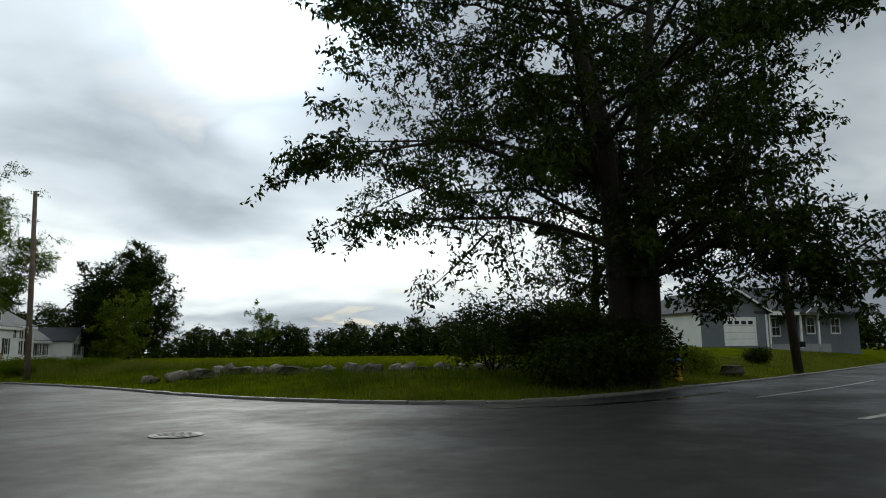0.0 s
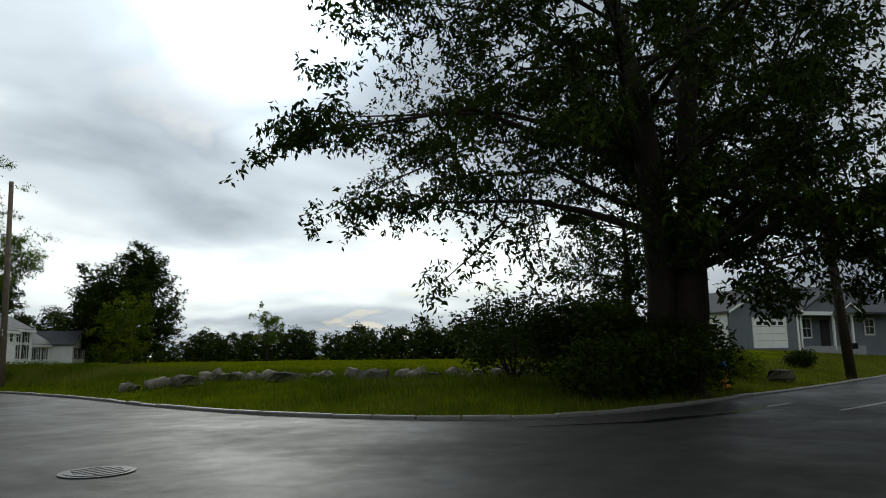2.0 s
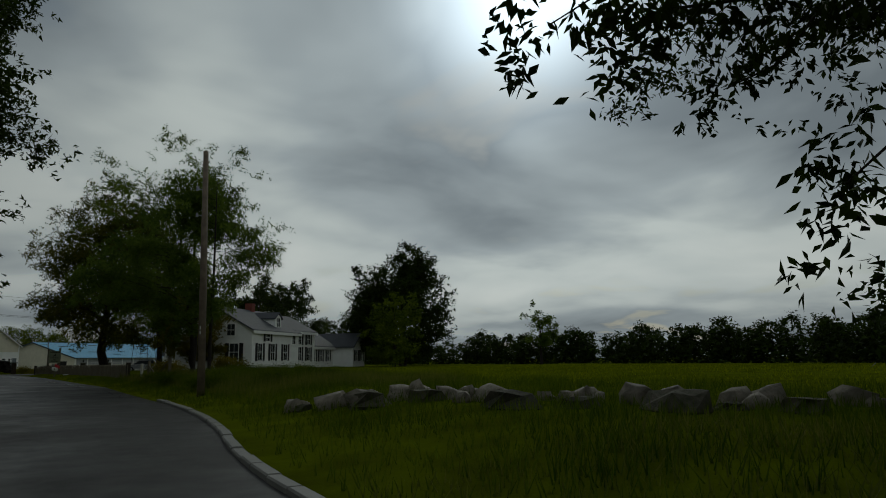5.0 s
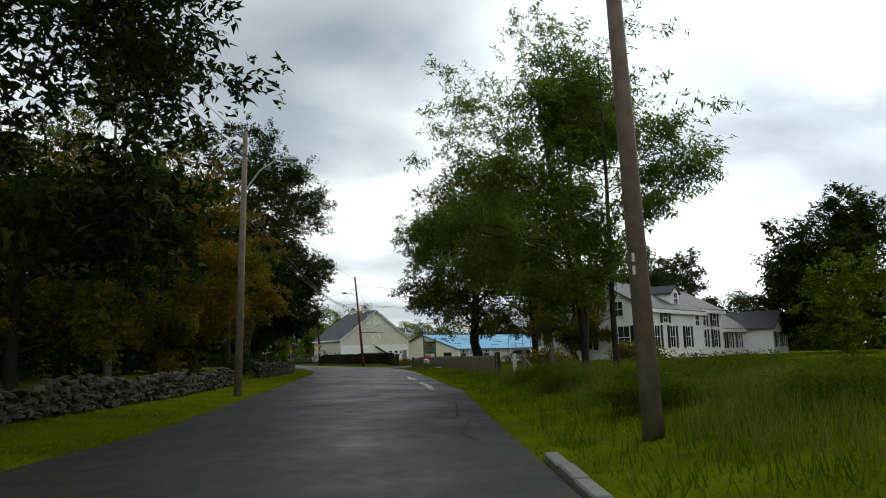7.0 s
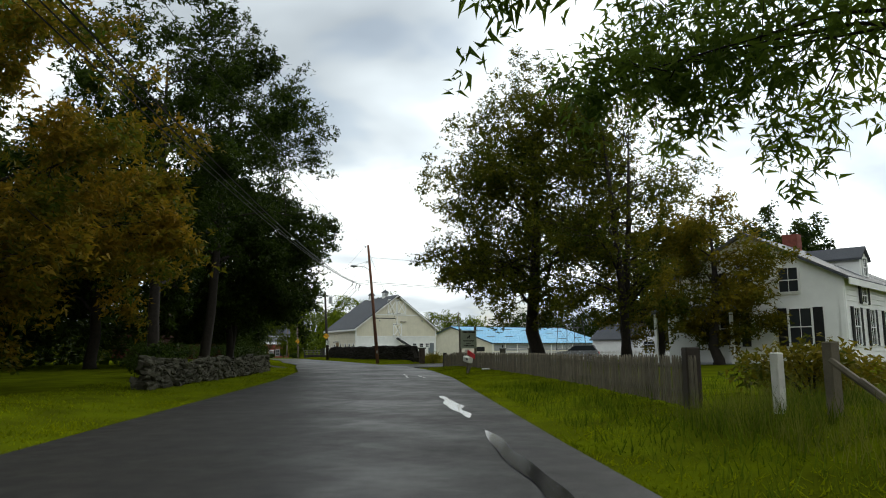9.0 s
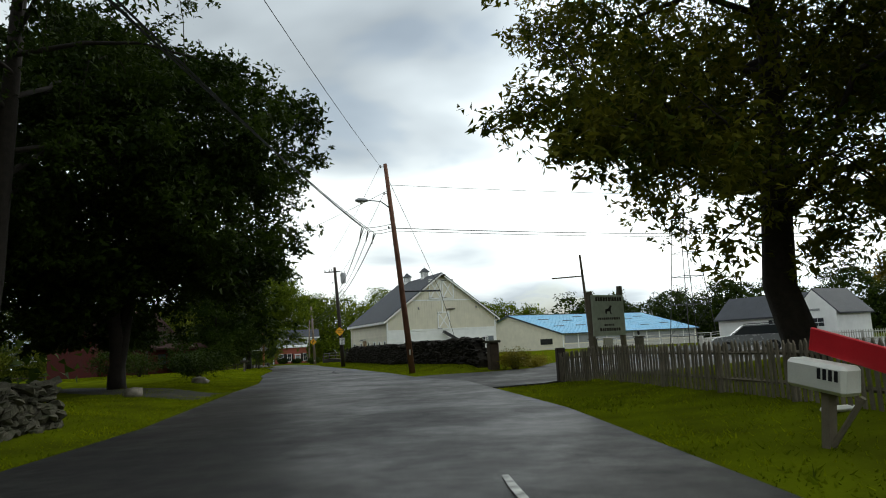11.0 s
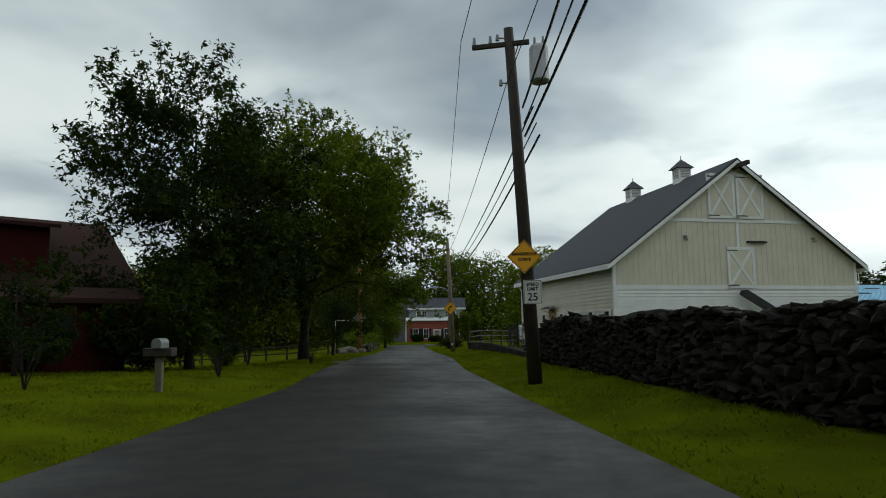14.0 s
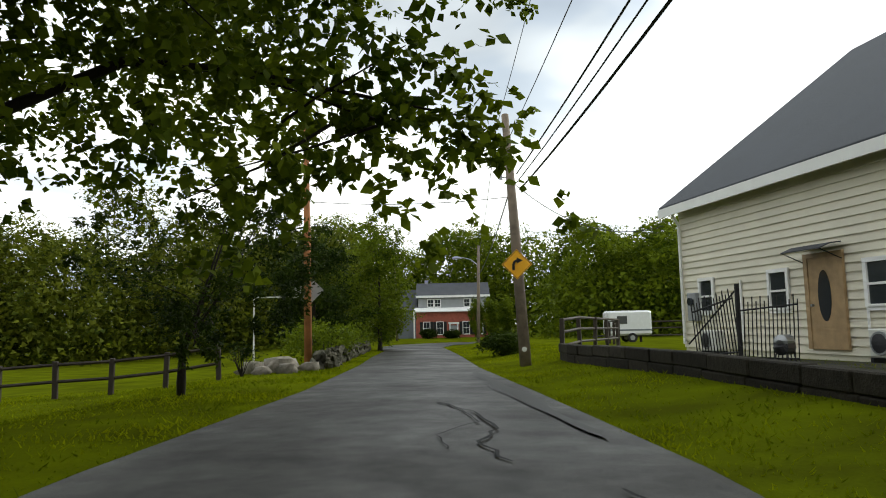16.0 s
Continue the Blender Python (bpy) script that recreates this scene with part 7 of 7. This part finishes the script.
def hydrant():
    t = thing("fire_hydrant", "yellow fire hydrant with a blue cap on the corner", "hydrant", pose(13.8, -58.2, ground_z(13.8, -58.2) + 0.04))
    part("barrel", Shape().tube([(0, 0, -0.1), (0, 0, 0.06), (0, 0, 0.08), (0, 0, 0.58), (0, 0, 0.6)], [0.17, 0.17, 0.12, 0.12, 0.16], 14), M["yellow"], t)
    part("bonnet", Shape().tube([(0, 0, 0.6), (0, 0, 0.68), (0, 0, 0.76), (0, 0, 0.8), (0, 0, 0.88)], [0.15, 0.14, 0.09, 0.035, 0.03], 14), M["cyan"], t, "blue bonnet cap")
    for d in ((1, 0), (-1, 0), (0, -1)):
        part("outlet", Shape().tube([(d[0] * 0.1, d[1] * 0.1, 0.42), (d[0] * 0.22, d[1] * 0.22, 0.42)], [0.07, 0.075], 10), M["yellow"], t)
    solid("boulder", Shape().rock(0.7, 0.45, 0.32, random.Random(3)), M["stone"], "pale grey boulder at the edge of the lawn", "boulder", pose(18.8, -59.0, ground_z(18.8, -59.0) + 0.12))
    solid("boulder", Shape().rock(0.55, 0.5, 0.5, random.Random(5)), M["stone"], "grey boulder at the foot of the great tree", "boulder", pose(12.9, -57.0, ground_z(12.9, -57.0) + 0.2))


hydrant()
M["boulder"] = mat("pale_boulder_stone", (0.20, 0.175, 0.145), 0.8, var=0.5, scale=4, bump=0.8, fine=20, rnd=0.25, col2=(0.06, 0.055, 0.035))
rb = random.Random(21)
for k in range(30):
    f = k / 29
    x, y, s = 5.2 + 6.6 * f + rb.uniform(-0.6, 0.6), -40.5 - 12.6 * f + rb.uniform(-0.6, 0.6), rb.uniform(0.35, 0.85)
    solid("boulder", Shape().rock(0.5 * s, 0.4 * s, 0.34 * s, rb, None, 0.35), M["boulder"], "small grey stone in the rough grass", "boulder", pose(x, y, ground_z(x, y) + 0.1 * s, rb.uniform(-20, 20), rb.uniform(-20, 20), rb.uniform(0, 180)), "field boulders", smooth=True)
for x, y, s in ((4.9, -40.6, 0.55), (5.6, -42.6, 1.25), (6.5, -43.6, 0.9), (6.4, -46.6, 1.15), (7.2, -47.4, 0.7), (7.9, -48.9, 1.2), (9.0, -50.4, 0.8), (9.8, -51.3, 0.6), (8.6, -49.4, 0.5), (10.6, -52.6, 0.7)):
    solid("boulder", Shape().rock(0.5 * s, 0.36 * s, 0.26 * s, rb, None, 0.3), M["stone"], "rounded grey field boulder half sunk in long grass", "boulder", pose(x, y, ground_z(x, y) + 0.02 * s, 0, 0, rb.uniform(0, 180)), "field boulders")
for x, y, s in ((-27.3, 100.4, 0.55), (-26.7, 99.6, 0.5), (-27.6, 99.5, 0.46), (-26.2, 98.9, 0.36), (-28.1, 99.9, 0.36), (-26.9, 98.7, 0.3), (-26.1, 100.0, 0.34), (-12.7, 44.5, 0.4), (-10.9, 34.5, 0.4)):
    solid("boulder", Shape().rock(0.95 * s, 0.7 * s, 0.55 * s, rb, None, 0.3), M["boulder"], "pale boulder on the grass beside the lane", "boulder", pose(x, y, ground_z(x, y) + 0.2 * s, 0, 0, rb.uniform(0, 180)), "lane boulders", smooth=True)


def post_box_stand():
    t = thing("mailbox", "grey mailbox on a timber post on the cottage lawn", "mailbox", pose(-18.3, 68.1, ground_z(-18.3, 68.1), 0, 0, 15))
    part("post", Shape().box(-0.07, 0.07, -0.07, 0.07, -0.2, 0.72, None, 0.01), M["fence"], t)
    part("shelf", Shape().box(-0.3, 0.3, -0.16, 0.16, 0.72, 0.9, None, 0.02), M["darkwood"], t, "dark brown timber box under the mailbox")
    part("box", Shape().prism([(0.1 * math.cos(a), 1.0 + 0.1 * math.sin(a)) for a in [i * math.pi / 8 for i in range(9)]] + [(-0.1, 0.9), (0.1, 0.9)], -0.22, 0.22), M["metal"], t)


post_box_stand()
def road_z(x, y):
    """Height of the cambered lane."""
    xl, xr = (float(np.interp(y, [p[1] for p in e[:20]], [p[0] for p in e[:20]])) for e in (LEFT, RIGHT))
    t = min(1.0, max(0.0, (x - xl) / (xr - xl)))
    return float(drop(y)) + 0.03 * (1 - (2 * t - 1) ** 2)


def puddle(name, line, width, z, label, seed, lane=False, mt=""):
    """A shallow film of water with an uneven outline along a line."""
    n = 26
    total = line_length(line)
    lft, rgt = [], []
    for i in range(n + 1):
        t = i / n
        x, y, a = at_line(line, min(total - 0.01, total * t))
        w = width * math.sin(math.pi * t) ** 0.6 * (0.62 + 0.22 * math.sin(5 * t * 3 + seed) + 0.16 * math.sin(23 * t + seed * 2))
        w2 = width * math.sin(math.pi * t) ** 0.6 * (0.62 + 0.22 * math.sin(4 * t * 3 + seed * 3) + 0.16 * math.sin(19 * t + seed))
        nx, ny = -math.sin(a), math.cos(a)
        pa, pb = (x + nx * w / 2, y + ny * w / 2), (x - nx * w2 / 2, y - ny * w2 / 2)
        lft.append((*pa, z + (road_z(*pa) if lane else 0)))
        rgt.append((*pb, z + (road_z(*pb) if lane else 0)))
    s = Shape().add(lft + rgt, [(i, i + 1, n + 2 + i, n + 1 + i) for i in range(n)])
    return solid(name, s, M[mt or ("water" if lane else "yard_water")], label, "puddle", kind="structure")


M["yard_water"] = glass_mat("yard_water", (0.02, 0.02, 0.02), 0.12, 0.5)
M["water"] = glass_mat("puddle_water", (0.006, 0.006, 0.006), 0.42, 0.06)
puddle("puddle", [(-17.3, 88.0), (-18.8, 92.2), (-21.05, 99)], 0.55, 0.009, "shallow rain puddle along the lane's edge", 1, True)
puddle("puddle", [(-12.7, 73.0), (-14.1, 77.0), (-15.3, 80.6)], 0.5, 0.009, "shallow rain puddle along the lane's edge", 2, True)
puddle("puddle", [(1.4, -57.6), (3.2, -59.2), (6, -60.2), (9.5, -60.8)], 0.5, 0.006, "rain water standing along the kerb", 3)
puddle("puddle", [(2.62, -6.6), (2.78, -10.4), (2.9, -14.6)], 0.42, 0.009, "thin film of rain water at the broken asphalt edge", 12, True, "yard_water")
puddle("puddle", [(2.1, 1.5), (2.3, -1.5), (2.5, -4.8)], 0.5, 0.009, "thin film of rain water at the broken asphalt edge", 13, True, "yard_water")
for k, (line, w) in enumerate((([(9, 58), (14, 57), (19, 59)], 2.6), ([(12, 69), (19, 67), (26, 68)], 3.2), ([(4.5, 46), (7, 46), (9, 47.5)], 1.6), ([(13, 77), (20, 75.5), (27, 77)], 3.0), ([(8.5, 50.5), (12, 50.5), (14.5, 52)], 2.2))):
    puddle("puddle", line, w, 0.006, "broad rain puddle on the wet yard", 4 + k)



def ground_patch(name, poly, material, label, lift=0.03, step=0.35):
    """A sheet of gravel that follows the ground inside an outline with a ragged edge."""
    xs = np.arange(min(p[0] for p in poly), max(p[0] for p in poly), step)
    ys = np.arange(min(p[1] for p in poly), max(p[1] for p in poly), step)
    X, Y = np.meshgrid(xs, ys, indexing="ij")
    rng = np.random.default_rng(3)
    X, Y = X + rng.uniform(-0.1, 0.1, X.shape), Y + rng.uniform(-0.1, 0.1, Y.shape)
    D = outside(X, Y, poly)
    Z = height_at(X, Y) + lift - np.clip(D + 0.5, 0, 0.5) * 2 * lift * 1.6
    n, m_ = X.shape
    vs = np.stack([X, Y, Z], -1).reshape(-1, 3).tolist()
    fs = [(i * m_ + j, (i + 1) * m_ + j, (i + 1) * m_ + j + 1, i * m_ + j + 1) for i in range(n - 1) for j in range(m_ - 1) if D[i, j] < 0.2]
    return solid(name, Shape().add(vs, fs), M[material], label, "gravel", kind="structure", smooth=True)


ground_patch("yard_gravel", [(-10.6, 84.5), (-12.4, 84.6), (-14.2, 89.6), (-16.0, 94.6), (-17.4, 99.0), (-15.2, 102.0), (-13.4, 98.5), (-9.0, 89.8)], "gravel", "dark wet gravel with moss beside the barn")
ground_patch("driveway", [(-8.2, 33.4), (-8.9, 37.6), (-13.5, 40.8), (-19.0, 45.5), (-20.0, 43.0), (-14.5, 37.6), (-10.5, 34.2)], "gravel", "pale wet gravel driveway to the red cottage")


def twiggy_shrub(x, y, h, spread, count, seed, label):
    """A thin shrub: a fan of bare stems with a few leaves."""
    rng = np.random.default_rng(seed)
    t = thing("shrub", label, "bush", pose(*on(x, y)), "shrubs")
    tips = []
    stem = Shape()
    for i in range(13):
        a, k = rng.uniform(0, 6.28), rng.uniform(0.25, 1.0)
        e = np.array((math.cos(a) * spread * k, math.sin(a) * spread * k, h * rng.uniform(0.6, 1.0)))
        m1 = e * 0.5 + np.array((0, 0, h * 0.08)) + rng.normal(size=3) * 0.03
        stem.tube([(0, 0, -0.05), tuple(m1), tuple(e)], [0.014, 0.009, 0.003], 5)
        tips += [e, m1 + (e - m1) * 0.5, e + rng.normal(size=3) * 0.08]
        f = m1 + rng.normal(size=3) * np.array((0.22, 0.22, 0.12)) + np.array((0, 0, h * 0.2))
        stem.tube([tuple(m1), tuple(f)], [0.007, 0.002], 4)
        tips.append(f)
    P = np.array(tips)[rng.integers(0, len(tips), count)] + rng.normal(size=(count, 3)) * 0.09
    part("stem", stem, M["bark"], t)
    part("foliage", quads("foliage", leaves(P[P[:, 2] > 0.05], 0.07, rng, 0.3), M["leaf_dark"]), None, t)
    return t


twiggy_shrub(-21.5, 82.3, 1.15, 0.5, 500, 1, "thin bare-stemmed shrub on the lawn")
twiggy_shrub(-23.2, 80.2, 1.3, 0.6, 700, 2, "thin bare-stemmed shrub under the lawn tree")
twiggy_shrub(-27.0, 97.9, 0.95, 0.4, 420, 5, "thin twiggy shrub at the end of the rail fence")
twiggy_shrub(-19.6, 72.4, 1.1, 0.5, 500, 3, "thin bare-stemmed shrub on the lawn")
twiggy_shrub(-20.6, 67.0, 1.2, 0.5, 450, 4, "thin bare-stemmed shrub near the cottage path")
solid("flat_stone", Shape().rock(0.42, 0.3, 0.07, random.Random(8), None, 0.2), M["boulder"], "flat pale stone slab lying in the lawn", "stone", pose(*on(-20.7, 83.4, 0.02), 0, 0, 20), smooth=True)
# ---- stones, grass ----
def dry_wall(name, line, h, thick, material, label, stones=300, size=(0.34, 0.2), seed=5, top_wave=0.12, cover=(0, 1e9), fall=(0.6, 0.6)):
    """A dry-stone wall: single stones on the stretch nearest the lane, the rest joined; it falls away at its ends."""
    rng = random.Random(seed)
    t = thing(name, label, "wall", kind="structure")
    total = line_length(line)
    ramp = lambda s: min(1.0, max(0.12, 0.2 + s / fall[0]), max(0.12, 0.2 + (total - s) / fall[1]))
    steps = int(total / 0.8) + 1
    vs, fs = [], []
    for i in range(steps + 1):
        s = 0.15 + (total - 0.3) * i / steps
        x, y, a = at_line(line, s)
        g = ground_z(x, y)
        nx, ny = -math.sin(a), math.cos(a)
        w = thick / 2 - 0.12
        hh = max(0.02, h * ramp(s) - 0.14)
        vs += [(x - nx * w, y - ny * w, g - 0.3), (x - nx * w * 0.8, y - ny * w * 0.8, g + hh), (x + nx * w * 0.8, y + ny * w * 0.8, g + hh), (x + nx * w, y + ny * w, g - 0.3)]
        if i:
            k = 4 * i
            fs += [(k - 4 + j, k + j, k + (j + 1) % 4, k - 4 + (j + 1) % 4) for j in range(4)]
    n4 = 4 * steps
    fs += [(0, 1, 2, 3), (n4 + 3, n4 + 2, n4 + 1, n4)]
    part("core", Shape().add(vs, fs), M[material], t)
    shapes = [Shape().rock(0.5, 0.5, 0.5, rng, None, 0.38).mesh("stone", M[material]) for _ in range(9)]
    rest = Shape()
    made = 0
    for face in (-1, 1, 0):
        z = 0.0
        while z < h:
            s = rng.uniform(0, 0.2)
            sz = size[1] * rng.uniform(0.75, 1.3)
            while s < total:
                L = size[0] * rng.uniform(0.5, 1.7) * (1.0 if face == -1 else 1.5)
                x, y, a = at_line(line, min(total - 0.01, s + L / 2))
                g = ground_z(x, y)
                nx, ny = -math.sin(a), math.cos(a)
                top = h * ramp(s) + top_wave * math.sin(s * 0.9 + seed) + top_wave * 0.6 * math.sin(s * 2.3)
                if face:
                    zz = z + rng.uniform(-0.05, 0.05)
                    lat = face * (thick / 2 - 0.12 - 0.08 * z / h) + rng.uniform(-0.05, 0.06)
                    dims = (L * 1.1, thick * 0.36, sz * rng.uniform(0.9, 1.6))
                else:
                    zz, lat = top - sz, rng.uniform(-0.2, 0.2)
                    dims = (L * rng.uniform(0.7, 1.2), thick * rng.uniform(0.4, 0.8), sz * rng.uniform(0.8, 1.5))
                if zz < top - 0.03:
                    m = pose(x + nx * lat, y + ny * lat, g + zz + sz / 2, rng.uniform(-22, 22), rng.uniform(-24, 24), math.degrees(a) + rng.uniform(-26, 26)) @ Matrix.Diagonal((*dims, 1))
                    if face == -1 and cover[0] <= s <= cover[1] and made < stones:
                        o = part("stone", shapes[rng.randrange(9)], None, t)
                        o.matrix_basis = m
                        made += 1
                    else:
                        rest.rock(0.5, 0.5, 0.5, rng, m, 0.36, 3, 6)
                s += L
            z += sz
            if not face:
                break
    tagged(part("stones_joined", rest, M[material], t), kind="stuff")
    return t


dry_wall("stone_wall", [(-11.9, 80.6), (-10.0, 75.5), (-7.6, 68.4), (-5.2, 61.2), (-1.9, 53.5), (0.85, 46.8)][::-1], 1.3, 0.85, "darkstone", "tall dark dry-stone wall along the verge", size=(0.165, 0.11), seed=5, cover=(26, 37), stones=300, top_wave=0.06, fall=(0.8, 2.6))
dry_wall("low_stone_wall", [(-6.1, -32), (-5.9, -24), (-5.8, -15), (-6.2, -6.4)], 0.66, 0.6, "stone", "low lichened dry-stone wall beside the lane", size=(0.24, 0.13), seed=6, cover=(0, 40), stones=290)
dry_wall("low_stone_wall", [(-7.0, 3.5), (-7.2, 13), (-7.6, 20), (-8.2, 25.5)], 0.82, 0.6, "stone", "low lichened dry-stone wall beside the lane", size=(0.27, 0.14), seed=7, cover=(5, 40), stones=290)
def block_wall(name, line, h, thick, label):
    """A low straight-faced wall of long dark blocks in two courses."""
    rng = random.Random(8)
    t = thing(name, label, "wall", kind="structure")
    total = line_length(line)
    for course in range(2):
        s = -0.5 * course
        while s < total - 0.2:
            L = rng.uniform(0.9, 1.4)
            x, y, a = at_line(line, min(total - 0.01, max(0.0, s + L / 2)))
            o = part("block", Shape().box(-L / 2 + 0.004, L / 2 - 0.004, -thick / 2, thick / 2, 0, h / 2 - 0.004, None, 0.02), M["darkstone"], t)
            o.matrix_basis = pose(x + rng.uniform(-0.012, 0.012), y, ground_z(x, y) - 0.06 - 0.26 * max(0.0, 1 - (s + L / 2) / (total * 0.75)) + course * h / 2 + rng.uniform(-0.006, 0.006), 0, 0, math.degrees(a) + rng.uniform(-0.8, 0.8))
            s += L
    return t


block_wall("retaining_wall", [(-12.6, 82.8), (-14.4, 88.5), (-16.2, 94), (-18.4, 99.6), (-19.0, 101.6)], 0.5, 0.24, "low dark retaining wall of the barn yard")
dry_wall("roadside_stones", [(-25.9, 100.2), (-28.4, 108), (-31.6, 118), (-34.5, 126)], 0.4, 0.6, "stone", "tumbled low stone wall on the bank", size=(0.45, 0.22), seed=9, cover=(0, 40), stones=120)


def blades(name, n, region, hmin, hmax, width, material, seed, label, near=(0.45, 5.0), dens=None, curve=0.35, lines=None):
    """Grass blades on the ground in a box, at a given distance from the asphalt."""
    rng = np.random.default_rng(seed)
    x0, x1, y0, y1 = region
    x, y = rng.uniform(x0, x1, n), rng.uniform(y0, y1, n)
    if lines:
        xs, ys = [], []
        for k, line in enumerate(lines):
            c = n // len(lines)
            yy = rng.uniform(y0, y1, c)
            edge = np.interp(yy, [p[1] for p in line], [p[0] for p in line])
            off_ = near[0] + (near[1] - near[0]) * rng.uniform(0, 1, c) ** 1.5
            xs.append(edge + (off_ if line[0][0] > 0 else -off_) * 1.06)
            ys.append(yy)
        x, y = np.concatenate(xs), np.concatenate(ys)
    d = np.minimum(np.minimum(outside(x, y, ROAD), outside(x, y, JUNCTION)), outside(x, y, LOT))
    keep = (d > near[0]) & (d < near[1])
    if dens is not None:
        keep &= rng.uniform(size=n) < dens(x, y, d)
    patch = np.sin(x * 1.3 + seed) * np.cos(y * 1.1) * 0.5 + 0.5
    keep &= rng.uniform(size=n) < 0.45 + 0.55 * patch
    x, y = x[keep], y[keep]
    z = height_at(x, y)
    k = len(x)
    h = rng.uniform(hmin, hmax, k) * (0.7 + 0.5 * patch[keep])
    a = rng.uniform(0, 2 * math.pi, k)
    lean = rng.normal(size=(k, 2)) * h[:, None] * curve
    w = width * rng.uniform(0.7, 1.3, k) / 2
    dx, dy = np.cos(a) * w, np.sin(a) * w
    base = np.stack([x, y, z - 0.03], 1)
    tip = base + np.stack([lean[:, 0], lean[:, 1], h], 1)
    side = np.stack([dx, dy, np.zeros(k)], 1)
    V = np.stack([base - side, base + side, tip], 1)
    return tagged(new(name, quads(name, V, material)), label, "grass", kind="stuff")


blades("verge_grass", 240000, (-32, 12, -36, 126), 0.03, 0.10, 0.045, M["grass"], 1, "short wet green verge grass along the lane", near=(0.10, 5.0), lines=(LEFT[:19], RIGHT[:19]), curve=0.8)
blades("lawn_grass", 140000, (-36, -10, 58, 98), 0.03, 0.10, 0.045, M["grass"], 2, "short green lawn grass", near=(4.5, 16), curve=0.8)
blades("meadow_grass", 150000, (0, 22, -58, 6), 0.14, 0.36, 0.022, M["meadow"], 3, "long green meadow grass", near=(0.5, 15), dens=lambda x, y, d: np.clip(1.2 - d / 16, 0.1, 1) * np.where((y > -6) & (d > 2.2), 0.25, 1) * np.where(d < 1.6, 0.45, 1), curve=0.3)
blades("tall_grass", 42000, (3.5, 14, -36, -6), 0.3, 0.62, 0.012, M["grass_dry"], 4, "tall seeding grass with straw-coloured stems", near=(2.0, 10), curve=0.25)
blades("edge_straw", 26000, (-34, 8, -60, 128), 0.05, 0.16, 0.022, M["grass_dry"], 5, "straw-coloured grass at the asphalt edge", near=(0.05, 0.7))
blades("field_grass", 60000, (16, 75, -52, 10), 0.08, 0.2, 0.07, M["grass"], 6, "mown meadow grass", near=(6, 80))
blades("corner_grass", 60000, (0, 48, -64, -50), 0.10, 0.3, 0.022, M["grass_dry"], 7, "rough grass behind the kerb", near=(0.35, 6))
